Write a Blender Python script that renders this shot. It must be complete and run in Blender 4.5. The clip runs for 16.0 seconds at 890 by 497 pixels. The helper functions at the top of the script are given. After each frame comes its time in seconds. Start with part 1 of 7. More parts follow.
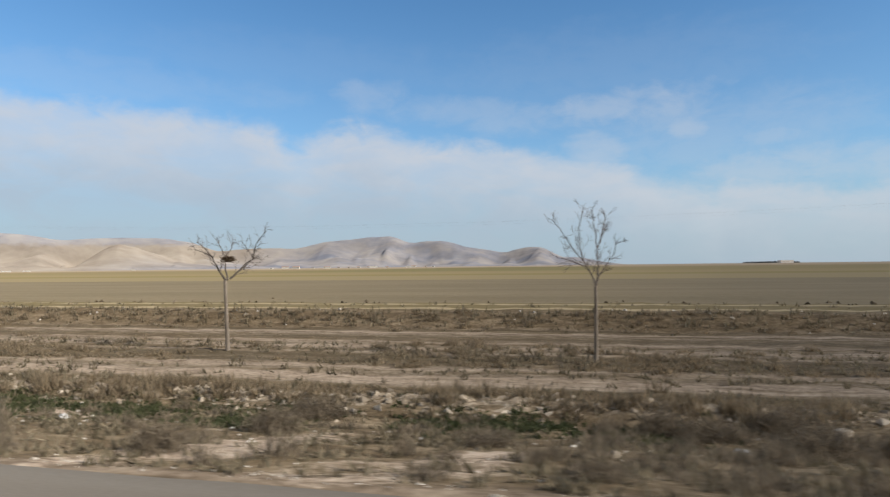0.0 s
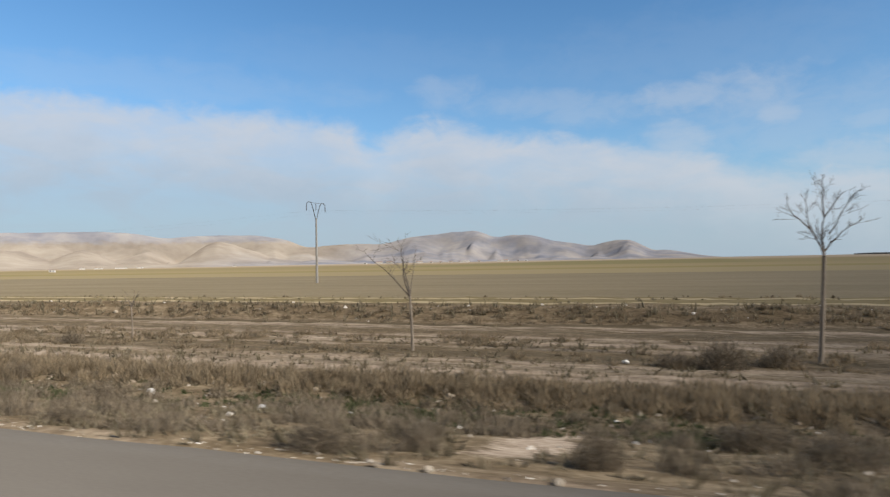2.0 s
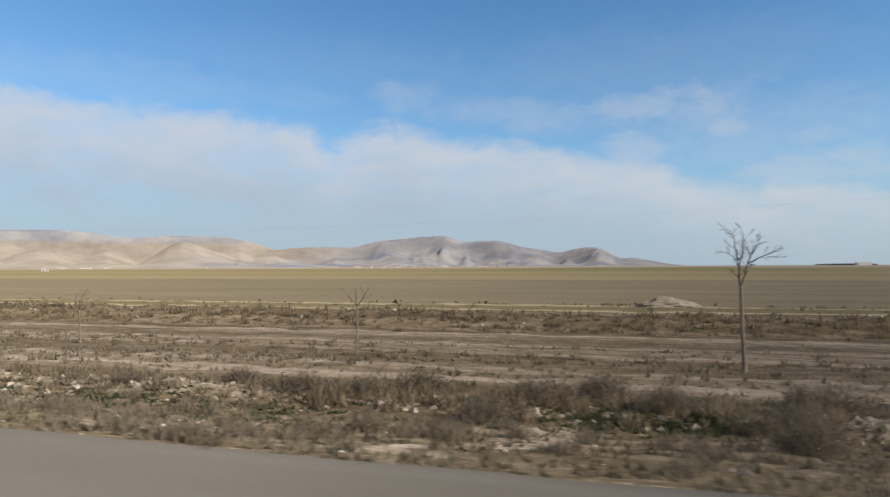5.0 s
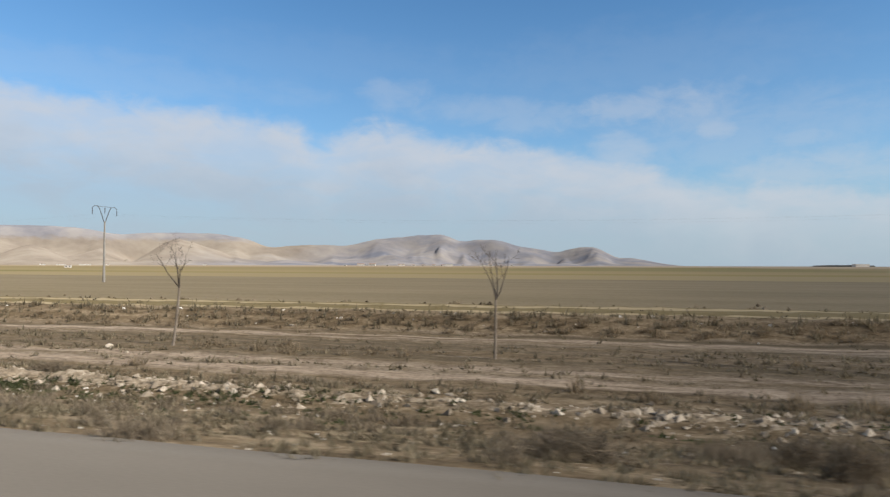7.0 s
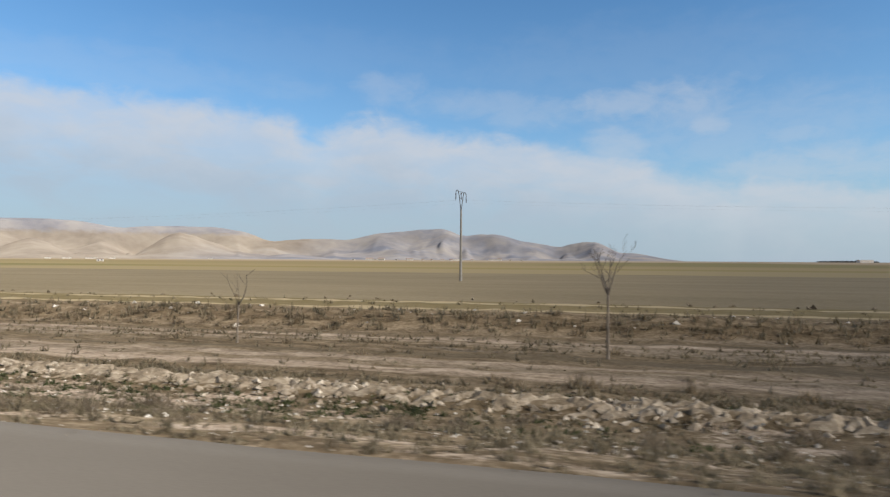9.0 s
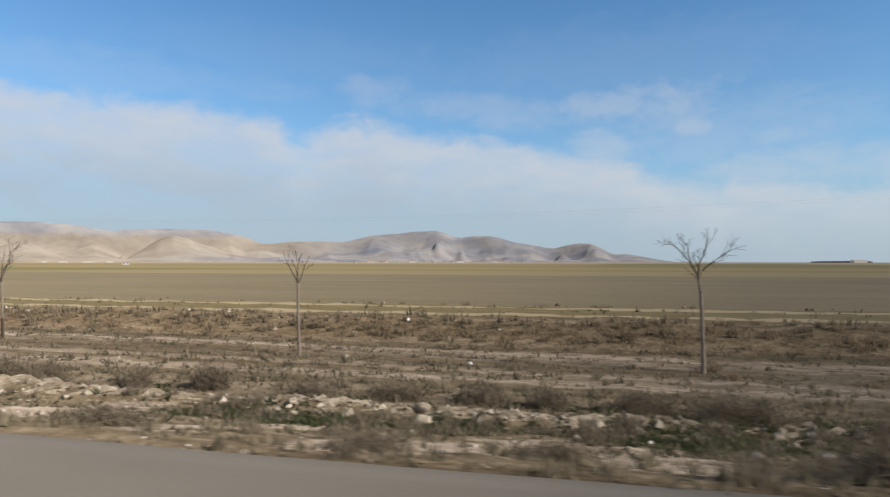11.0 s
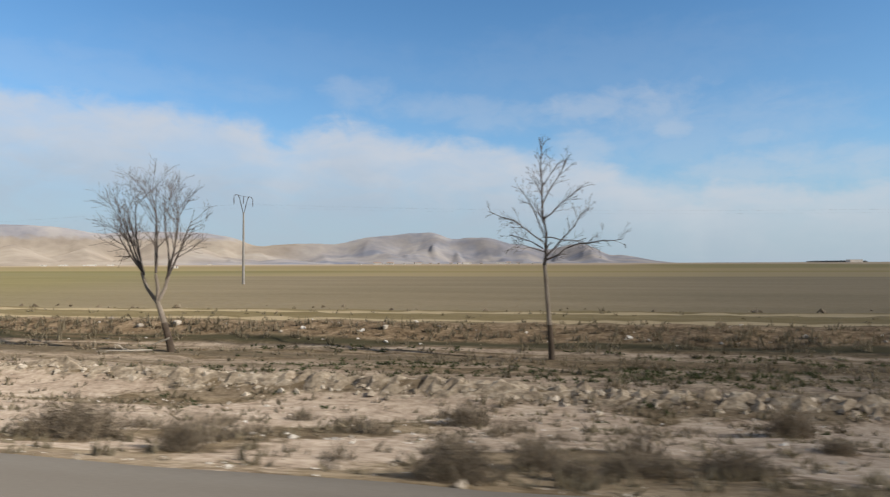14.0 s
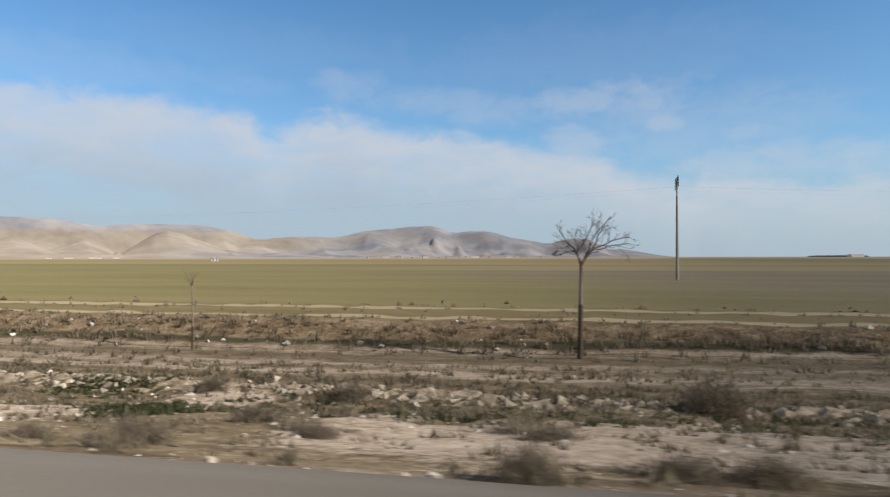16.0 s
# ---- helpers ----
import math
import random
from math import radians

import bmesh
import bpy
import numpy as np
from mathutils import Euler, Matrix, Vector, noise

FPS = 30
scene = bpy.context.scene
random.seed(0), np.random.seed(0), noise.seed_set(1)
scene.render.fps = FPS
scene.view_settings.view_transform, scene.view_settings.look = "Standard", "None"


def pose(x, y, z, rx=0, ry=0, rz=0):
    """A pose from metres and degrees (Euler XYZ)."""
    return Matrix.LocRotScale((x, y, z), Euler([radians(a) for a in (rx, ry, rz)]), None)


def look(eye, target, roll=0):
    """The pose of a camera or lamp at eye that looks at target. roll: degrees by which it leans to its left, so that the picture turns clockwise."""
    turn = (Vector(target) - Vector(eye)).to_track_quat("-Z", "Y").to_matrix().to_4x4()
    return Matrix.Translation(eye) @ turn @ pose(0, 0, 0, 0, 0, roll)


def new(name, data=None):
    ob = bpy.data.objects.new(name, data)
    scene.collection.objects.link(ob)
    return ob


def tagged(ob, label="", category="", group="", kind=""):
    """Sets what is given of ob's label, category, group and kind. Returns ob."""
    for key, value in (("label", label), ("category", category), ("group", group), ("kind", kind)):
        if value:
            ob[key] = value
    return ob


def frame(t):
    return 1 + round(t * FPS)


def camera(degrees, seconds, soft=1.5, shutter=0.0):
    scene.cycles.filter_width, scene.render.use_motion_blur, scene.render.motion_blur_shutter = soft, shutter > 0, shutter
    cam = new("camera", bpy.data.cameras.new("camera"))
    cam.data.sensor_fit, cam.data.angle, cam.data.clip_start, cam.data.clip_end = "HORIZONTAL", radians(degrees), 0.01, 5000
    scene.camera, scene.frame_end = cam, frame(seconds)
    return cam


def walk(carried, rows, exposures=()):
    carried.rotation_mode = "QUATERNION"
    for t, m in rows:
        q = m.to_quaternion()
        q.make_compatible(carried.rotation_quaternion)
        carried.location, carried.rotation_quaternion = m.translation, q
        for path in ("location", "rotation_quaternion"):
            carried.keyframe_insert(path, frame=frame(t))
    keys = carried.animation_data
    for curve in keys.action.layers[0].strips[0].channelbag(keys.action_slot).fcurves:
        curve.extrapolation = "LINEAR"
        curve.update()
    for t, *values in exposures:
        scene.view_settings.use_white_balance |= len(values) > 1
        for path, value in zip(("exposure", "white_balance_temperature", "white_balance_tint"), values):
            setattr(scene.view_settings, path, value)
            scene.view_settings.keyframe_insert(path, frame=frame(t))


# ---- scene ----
# A drive along a steppe road: the road runs along x, the camera looks across the verge to the hills.
cam = camera(68.0, 16.0, soft=1.25, shutter=0.06)
walk(cam, [
    (0.0, pose(0.00, 0, 1.4, 91.50, 0.65, 14.00)),
    (0.5, pose(-14.20, 0, 1.4, 91.49, 0.23, 14.43)),
    (1.0, pose(-28.41, 0, 1.4, 90.87, 0.61, 19.98)),
    (1.5, pose(-42.63, 0, 1.4, 91.26, 1.43, 21.15)),
    (2.0, pose(-56.86, 0, 1.4, 91.12, 1.09, 20.70)),
    (2.5, pose(-71.10, 0, 1.4, 91.33, 0.90, 20.69)),
    (3.0, pose(-85.35, 0, 1.4, 91.43, 0.98, 20.60)),
    (3.5, pose(-99.61, 0, 1.4, 91.51, 0.96, 19.80)),
    (4.0, pose(-113.88, 0, 1.4, 91.71, 0.90, 18.32)),
    (4.5, pose(-128.16, 0, 1.4, 91.89, 0.88, 17.85)),
    (5.0, pose(-142.45, 0, 1.4, 91.52, 0.24, 16.98)),
    (5.2, pose(-148.16, 0, 1.4, 90.98, -0.04, 16.74)),
    (7.5, pose(-214.04, 0, 1.4, 91.49, -0.09, 15.91)),
    (8.0, pose(-228.39, 0, 1.4, 91.17, -0.05, 15.84)),
    (10.5, pose(-300.28, 0, 1.4, 90.87, -0.51, 14.71)),
    (11.0, pose(-314.69, 0, 1.4, 91.12, -0.06, 14.26)),
    (11.5, pose(-329.11, 0, 1.4, 91.28, 0.42, 13.96)),
    (12.0, pose(-343.54, 0, 1.4, 91.24, 0.40, 13.88)),
    (12.5, pose(-357.97, 0, 1.4, 91.41, 0.25, 13.66)),
    (13.0, pose(-372.42, 0, 1.4, 91.38, 0.21, 13.74)),
    (13.5, pose(-386.88, 0, 1.4, 91.28, 0.22, 13.19)),
    (14.0, pose(-401.35, 0, 1.4, 91.26, 0.25, 12.78)),
    (14.5, pose(-415.83, 0, 1.4, 91.30, 0.10, 12.82)),
    (15.0, pose(-430.31, 0, 1.4, 91.24, 0.28, 12.63)),
    (15.5, pose(-444.81, 0, 1.4, 90.87, -0.22, 12.28)),
    (16.0, pose(-459.32, 0, 1.4, 90.71, 0.09, 12.08)),
])

# ---- world, sun, exposure ----
SUN_ELEVATION, SUN_AZIMUTH = radians(27), radians(100)      # azimuth clockwise from +y
SKY_STRENGTH = 0.105


def sun_direction():
    e, a = SUN_ELEVATION, SUN_AZIMUTH
    return Vector((math.cos(e) * math.sin(a), math.cos(e) * math.cos(a), math.sin(e)))


sun_lamp = bpy.data.lights.new("sun", "SUN")
sun_lamp.energy, sun_lamp.angle, sun_lamp.color = 4.75, radians(0.6), (1.0, 0.905, 0.785)
sun_ob = new("sun", sun_lamp)
sun_ob.matrix_world = look(sun_direction() * 200, (0, 0, 0))
scene.view_settings.exposure = -0.12


class Nodes:
    """Short hand for building a node tree."""

    def __init__(self, tree, afresh=True):
        self.tree = tree
        if afresh:
            tree.nodes.clear()

    def add(self, kind, inputs=None):
        n = self.tree.nodes.new(kind)
        for k, val in (inputs or {}).items():
            self.put(n.inputs[k], val)
        return n

    def put(self, socket, val):
        if isinstance(val, bpy.types.NodeSocket):
            self.tree.links.new(val, socket)
        else:
            socket.default_value = val

    def math(self, op, a, b=0.0, c=0.0, clamp=False):
        n = self.add("ShaderNodeMath", {0: a, 1: b, 2: c})
        n.operation, n.use_clamp = op, clamp
        return n.outputs[0]

    def span(self, val, a, b, lo=0.0, hi=1.0):
        n = self.add("ShaderNodeMapRange", {"Value": val, "From Min": a, "From Max": b, "To Min": lo, "To Max": hi})
        n.interpolation_type = "SMOOTHSTEP"
        return n.outputs[0]

    def mix(self, fac, a, b, blend="MIX"):
        n = self.add("ShaderNodeMix")
        n.data_type, n.blend_type = "RGBA", blend
        self.put(n.inputs[0], fac)
        self.put(n.inputs[6], a if isinstance(a, bpy.types.NodeSocket) else (*a, 1))
        self.put(n.inputs[7], b if isinstance(b, bpy.types.NodeSocket) else (*b, 1))
        return n.outputs[2]

    def noise(self, vec, scale, detail=4.0, rough=0.55, distort=0.0):
        n = self.add("ShaderNodeTexNoise", {"Vector": vec, "Scale": scale, "Detail": detail, "Roughness": rough,
                                            "Distortion": distort})
        return n.outputs[0]

    def ramp(self, fac, stops):
        n = self.add("ShaderNodeValToRGB", {0: fac})
        e = n.color_ramp.elements
        while len(e) < len(stops):
            e.new(0.5)
        for el, (p, col) in zip(e, stops):
            el.position, el.color = p, (*col, 1)
        return n.outputs[0]


def make_world():
    w = bpy.data.worlds.new("steppe_sky")
    scene.world = w
    w.use_nodes = True
    n = Nodes(w.node_tree)
    sky = n.add("ShaderNodeTexSky")
    sky.sky_type, sky.sun_disc = "NISHITA", False
    sky.sun_elevation, sky.sun_rotation = SUN_ELEVATION, SUN_AZIMUTH
    sky.altitude, sky.air_density, sky.dust_density, sky.ozone_density = 1000.0, 1.0, 0.6, 1.6
    way = n.add("ShaderNodeTexCoord").outputs["Generated"]
    x, y, z = n.add("ShaderNodeSeparateXYZ", {0: way}).outputs
    elev = n.math("MULTIPLY", n.math("ARCSINE", z), 57.2958)
    azim = n.math("MULTIPLY", n.math("ARCTAN2", x, y), 57.2958)
    flat = n.add("ShaderNodeMapping", {"Vector": way, "Scale": (1.0, 1.0, 2.4)}).outputs[0]
    big = n.noise(flat, 4.2, 6, 0.55, 0.3)
    small = n.noise(flat, 16.0, 6, 0.6, 0.4)
    # the top of the cloud bank: its height over the bearing, with one notch and a hump, sinking towards +x
    tops = n.ramp(n.math("DIVIDE", n.math("ADD", azim, 60.0), 120.0),
                  [(0.5 + a / 120.0, (h / 18.0,) * 3) for a, h in ((-60, 12.8), (-51, 12.7), (-49, 13.0), (-47.6, 12.5), (-43.7, 12.5), (-38.4, 12.4), (-34.4, 12.2),
                                                                   (-30.7, 12.1), (-28.6, 11.5), (-27.2, 10.4), (-26, 10.3), (-24, 11.3), (-22.1, 11.9), (-20.1, 12.0),
                                                                   (-18.6, 11.2), (-16.1, 10.6), (-11.2, 10.3), (-6.4, 9.6), (-4, 9.2), (0.4, 8.6), (1.5, 7.9),
                                                                   (4.5, 7.0), (7, 6.3), (8.3, 5.6), (9.3, 6.6), (12.6, 6.2), (17, 5.8), (30, 5.4), (60, 5.0))])
    top = n.math("MULTIPLY", tops, 18.0)
    lumps = n.add("ShaderNodeMapping", {"Vector": way, "Scale": (1.0, 1.0, 1.5)}).outputs[0]
    puff = n.noise(lumps, 22.0, 5, 0.6, 0.5)
    edge = n.math("ADD", n.math("SUBTRACT", top, elev),
                  n.math("ADD", n.math("MULTIPLY_ADD", small, 2.2, -1.1), n.math("MULTIPLY_ADD", puff, 2.6, -1.3)))
    bank = n.span(edge, -1.1, 1.5)
    fleece = n.noise(n.add("ShaderNodeMapping", {"Vector": way, "Scale": (1.0, 1.0, 2.6)}).outputs[0], 9.0, 5, 0.55, 0.5)
    bank = n.math("MULTIPLY", bank, n.span(fleece, 0.30, 0.66, 0.74, 1.05))
    bank = n.math("MULTIPLY", bank, n.span(elev, 0.0, 7.5, 0.62, 0.96))

    def drift(at, up, wide, tall, much, loose=3.0):
        """A loose wisp above the bank."""
        a = n.math("POWER", n.math("ABSOLUTE", n.math("DIVIDE", n.math("SUBTRACT", azim, at), wide)), 2.0)
        b = n.math("POWER", n.math("ABSOLUTE", n.math("DIVIDE", n.math("SUBTRACT", elev, up), tall)), 2.0)
        rag = n.math("ADD", n.math("MULTIPLY_ADD", small, -loose, loose / 2), n.math("MULTIPLY_ADD", puff, -loose * 0.7, loose * 0.35))
        return n.math("MULTIPLY", n.span(n.math("ADD", n.math("ADD", a, b), rag), 1.7, -0.3), much)

    cover = bank
    for wisp in ((2.2, 13.0, 6.4, 1.5, 0.42), (6.4, 10.9, 1.8, 1.2, 0.48, 2.0), (5.0, 12.4, 4.2, 2.3, 0.30), (12.4, 9.7, 3.4, 0.9, 0.32), (-20.2, 14.6, 3.4, 1.4, 0.26),
                 (-13.5, 13.3, 6.5, 1.2, 0.26), (-8.0, 12.2, 4.5, 1.3, 0.27), (-1.0, 9.4, 2.9, 1.7, 0.50, 2.0), (14.5, 7.4, 8.5, 1.8, 0.45), (-44.0, 14.4, 17.0, 1.8, 0.13),
                 (-27.0, 17.0, 15.0, 2.2, 0.05), (0.0, 16.5, 15.0, 3.0, 0.07), (9.0, 10.2, 11.0, 3.4, 0.22)):
        cover = n.math("MAXIMUM", cover, drift(*wisp))
    haze = n.math("ADD", n.span(elev, 11.0, 0.0, 0.0, 0.62), n.span(elev, 24.0, 6.0, 0.0, 0.24))
    col = n.mix(1.0, sky.outputs[0], (0.855, 1.33, 1.60), "MULTIPLY")
    col = n.mix(haze, col, (3.75, 4.85, 5.85))
    lit = n.mix(n.span(edge, 0.5, 7.5), (6.3, 6.55, 7.05), (4.5, 5.2, 6.1))
    col = n.mix(n.math("MULTIPLY", cover, 0.84), col, lit)
    # unseen sky overhead and behind, greyed to cut the blue fill light
    fill_grey = n.math("MULTIPLY", n.span(n.math("ADD", elev, n.math("MULTIPLY_ADD", big, 16.0, -8.0)), 30, 52), 0.8)
    fill_grey = n.math("MAXIMUM", fill_grey, n.math("MULTIPLY", n.span(y, 0.15, -0.35), 0.75))
    col = n.mix(fill_grey, col, (1.9, 1.85, 1.75))
    bg = n.add("ShaderNodeBackground", {"Color": col, "Strength": SKY_STRENGTH})
    n.add("ShaderNodeOutputWorld", {0: bg.outputs[0]})


make_world()


# ---- materials ----
def material(name, stops, scale=3.0, fine=30.0, rough=0.9, bump=0.3, step=0.02, detail=6.0, metal=0.0, gloss=0.3, per_piece=0.0, stretch=(1, 1, 1), thin=0.0):
    """Noise between colours at two scales, with relief."""
    m = bpy.data.materials.new(name)
    m.use_nodes = True
    n = Nodes(m.node_tree)
    where = n.add("ShaderNodeMapping", {"Vector": n.add("ShaderNodeTexCoord").outputs["Object"], "Scale": stretch}).outputs[0]
    a, b = n.noise(where, scale, detail), n.noise(where, fine, detail)
    fac = n.math("ADD", n.math("MULTIPLY", a, 0.6), n.math("MULTIPLY", b, 0.4))
    if per_piece:
        r1 = n.add("ShaderNodeObjectInfo").outputs["Random"]
        r2 = n.add("ShaderNodeNewGeometry").outputs["Random Per Island"]
        r = n.math("MULTIPLY_ADD", n.math("FRACT", n.math("ADD", r1, r2)), per_piece, -per_piece / 2)
        fac = n.math("ADD", fac, r)
    k = len(stops)
    col = n.ramp(fac, [(0.28 + 0.44 * i / max(1, k - 1), c) for i, c in enumerate(stops)])
    bs = n.add("ShaderNodeBsdfPrincipled", {"Base Color": col, "Roughness": rough, "Metallic": metal, "Specular IOR Level": gloss, "Diffuse Roughness": 1.0 if rough > 0.85 else 0.0})
    if bump:
        bs_n = n.add("ShaderNodeBump", {"Strength": bump, "Distance": step, "Height": fac})
        n.put(bs.inputs["Normal"], bs_n.outputs[0])
    out = bs.outputs[0]
    if thin:                                     # dry blades and twigs let some light through
        glow = n.add("ShaderNodeBsdfTranslucent", {"Color": col})
        out = n.add("ShaderNodeMixShader", {0: thin, 1: bs.outputs[0], 2: glow.outputs[0]}).outputs[0]
    n.add("ShaderNodeOutputMaterial", {0: out})
    return m


def ground_material():
    m = bpy.data.materials.new("steppe_ground")
    m.use_nodes = True
    n = Nodes(m.node_tree)
    pos = n.add("ShaderNodeTexCoord").outputs["Object"]
    x, y, z = n.add("ShaderNodeSeparateXYZ", {0: pos}).outputs
    # the bank and its track draw nearer to the road along the drive
    off = n.math("ADD", n.span(x, -330, -110, 0.0, 5.4), n.span(x, -450, -345, -3.6, 0.0))
    off = n.math("MULTIPLY", off, n.math("MULTIPLY", n.span(y, 17.5, 20.5), n.span(y, 70, 36)))
    y_true, y = y, n.math("SUBTRACT", y, off)
    along = n.add("ShaderNodeMapping", {"Vector": pos, "Scale": (0.25, 1, 1)}).outputs[0]
    streak = n.add("ShaderNodeMapping", {"Vector": pos, "Scale": (0.06, 1, 1)}).outputs[0]
    big, mid, fine = n.noise(along, 0.12, 5), n.noise(along, 0.9, 6), n.noise(pos, 9.0, 6, 0.65)
    line, thin = n.noise(streak, 1.3, 5), n.noise(streak, 4.0, 4)
    ye = n.math("ADD", y, n.math("MULTIPLY_ADD", mid, 1.6, -0.8))
    blot = n.noise(n.add("ShaderNodeMapping", {"Vector": pos, "Scale": (0.6, 1, 1)}).outputs[0], 2.4, 9, 0.72)
    mott = n.math("ADD", n.math("MULTIPLY", fine, 0.45), n.math("MULTIPLY", blot, 0.55))
    dirt = n.ramp(mott, [(0.38, (0.088, 0.067, 0.045)), (0.49, (0.205, 0.163, 0.117)), (0.64, (0.34, 0.282, 0.21))])
    sand = n.ramp(mott, [(0.38, (0.235, 0.182, 0.135)), (0.48, (0.41, 0.328, 0.255)), (0.62, (0.585, 0.495, 0.40))])
    straw = n.ramp(n.math("ADD", n.math("MULTIPLY", line, 0.35), n.math("MULTIPLY", mott, 0.65)),
                   [(0.38, (0.066, 0.048, 0.028)), (0.49, (0.165, 0.125, 0.078)), (0.60, (0.33, 0.265, 0.18))])
    # verge: bare gravelly ground near the road, dry growth between
    soil_kind = n.add("ShaderNodeAttribute")
    soil_kind.attribute_name = "bare"
    rough_edge = n.math("ADD", n.math("MULTIPLY_ADD", mid, 1.3, -0.65), n.math("MULTIPLY_ADD", mott, 1.6, -0.8))
    bare = n.math("MULTIPLY", n.span(n.math("ADD", soil_kind.outputs["Fac"], rough_edge), 0.22, 0.62), n.span(ye, 13.6, 12.9))
    bare = n.math("MAXIMUM", n.math("MULTIPLY", bare, 0.92), n.math("MULTIPLY", n.span(ye, 4.9, 4.3), n.span(mid, 0.42, 0.60, 0.0, 0.45)))
    col = n.mix(bare, straw, sand)
    row = n.math("MULTIPLY", n.span(n.math("ABSOLUTE", n.math("SUBTRACT", ye, 12.1)), 0.7, 0.25), 0.55)
    col = n.mix(n.math("MULTIPLY", row, n.math("SUBTRACT", 1.0, bare)), col, dirt)
    # dirt track and worn flat between rubble and trees
    flat = n.math("MULTIPLY", n.span(ye, 12.6, 13.6), n.span(ye, 22.0, 20.6))
    worn = n.mix(n.span(n.math("ADD", n.math("MULTIPLY", line, 0.65), n.math("MULTIPLY", thin, 0.35)), 0.43, 0.57), straw, dirt)
    col = n.mix(flat, col, worn)
    yl = n.math("ADD", y, n.math("MULTIPLY_ADD", line, 0.9, -0.45))
    heath = n.math("MULTIPLY", n.math("MULTIPLY", n.span(x, -110, -70), n.span(mott, 0.44, 0.54, 1.0, 0.3)), n.math("MULTIPLY", n.span(ye, 16.4, 17.4), n.span(ye, 27.0, 25.5)))
    col = n.mix(n.math("MULTIPLY", heath, 0.7), col, (0.115, 0.088, 0.055))
    for at, wide, much in ((14.6, 0.8, 0.8), (16.2, 0.4, 0.5), (19.6, 0.38, 0.75), (18.9, 0.25, 0.35)):
        wheel = n.span(n.math("ABSOLUTE", n.math("SUBTRACT", yl, at)), wide, wide * 0.4)
        col = n.mix(n.math("MULTIPLY", wheel, n.math("MULTIPLY", n.span(thin, 0.30, 0.55, 0.3, 0.75), much)), col, sand)
    # bands of dark growth; the last just darkens the foot of the bank
    for at, wide, much in ((13.4, 0.35, 0.6), (17.5, 0.9, 0.7), (20.5, 0.5, 0.8)):
        growth = n.span(n.math("ABSOLUTE", n.math("SUBTRACT", yl, at)), wide, wide * 0.4)
        col = n.mix(n.math("MULTIPLY", growth, n.math("MULTIPLY", n.span(line, 0.40, 0.58), much)), col, (0.085, 0.066, 0.038))
    # shade along the foot of the bank, painted dark into the ground colour
    swathe = n.math("MULTIPLY", n.math("MULTIPLY", n.span(yl, 19.9, 20.8), n.span(yl, 22.4, 21.7)), n.math("MULTIPLY", n.span(x, -345, -375), n.span(line, 0.28, 0.42)))
    col = n.mix(n.math("MULTIPLY", swathe, 0.92), col, (0.058, 0.054, 0.030))
    # wheel ruts on the bank
    rut_a = n.span(n.math("ABSOLUTE", n.math("SUBTRACT", n.math("MULTIPLY_ADD", line, 0.5, y), 25.5)), 0.6, 0.3)
    rut_b = n.span(n.math("ABSOLUTE", n.math("SUBTRACT", n.math("MULTIPLY_ADD", line, 0.5, y), 29.6)), 0.75, 0.4)
    bank = n.span(ye, 24.0, 25.0)
    col = n.mix(n.math("MULTIPLY", bank, 0.75), col, (0.195, 0.158, 0.075))
    col = n.mix(n.math("MULTIPLY", n.math("MAXIMUM", rut_a, rut_b), 0.7), col, (0.47, 0.385, 0.25))
    yf = n.math("SUBTRACT", ye, n.span(x, -345, -372, 0.0, 1.5))
    face = n.math("MULTIPLY", n.span(yf, 20.4, 21.2), n.span(ye, 24.6, 23.8))
    red = n.ramp(mott, [(0.38, (0.08, 0.054, 0.033)), (0.48, (0.20, 0.142, 0.088)), (0.62, (0.41, 0.31, 0.205))])
    col = n.mix(n.math("MULTIPLY", face, n.span(x, -300, -350, 0.15, 0.7)), col, red)
    # ploughed and sown fields
    clod = n.noise(pos, 2.5, 8, 0.7)
    soil = n.ramp(n.math("ADD", n.math("MULTIPLY", clod, 0.5), n.math("MULTIPLY", big, 0.5)),
                  [(0.3, (0.17, 0.138, 0.086)), (0.5, (0.222, 0.182, 0.116)), (0.7, (0.27, 0.226, 0.148))])
    sown = n.ramp(n.math("ADD", n.math("MULTIPLY", clod, 0.4), n.math("MULTIPLY", big, 0.6)),
                  [(0.3, (0.16, 0.145, 0.06)), (0.5, (0.215, 0.185, 0.085)), (0.7, (0.26, 0.22, 0.11))])
    yb = n.math("ADD", y, n.math("MULTIPLY_ADD", big, 6.0, -3.0))
    field = n.span(yb, 30.5, 33.0)
    young = n.span(n.math("ADD", n.math("MULTIPLY", x, -1.0), n.math("MULTIPLY", y, -0.55)), 400, 445)
    soil = n.mix(young, soil, sown)
    col = n.mix(field, col, soil)
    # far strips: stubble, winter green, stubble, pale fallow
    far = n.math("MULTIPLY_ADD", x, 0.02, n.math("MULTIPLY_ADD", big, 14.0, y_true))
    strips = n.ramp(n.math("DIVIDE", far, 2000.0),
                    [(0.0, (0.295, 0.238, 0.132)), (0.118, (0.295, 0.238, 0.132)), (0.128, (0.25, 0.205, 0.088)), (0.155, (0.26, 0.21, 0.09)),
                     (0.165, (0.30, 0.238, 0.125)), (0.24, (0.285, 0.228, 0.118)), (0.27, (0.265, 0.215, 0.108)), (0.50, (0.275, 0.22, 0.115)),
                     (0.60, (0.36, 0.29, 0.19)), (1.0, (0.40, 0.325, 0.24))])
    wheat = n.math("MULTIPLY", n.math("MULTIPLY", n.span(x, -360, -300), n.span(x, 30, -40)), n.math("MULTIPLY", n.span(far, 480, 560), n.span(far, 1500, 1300)))
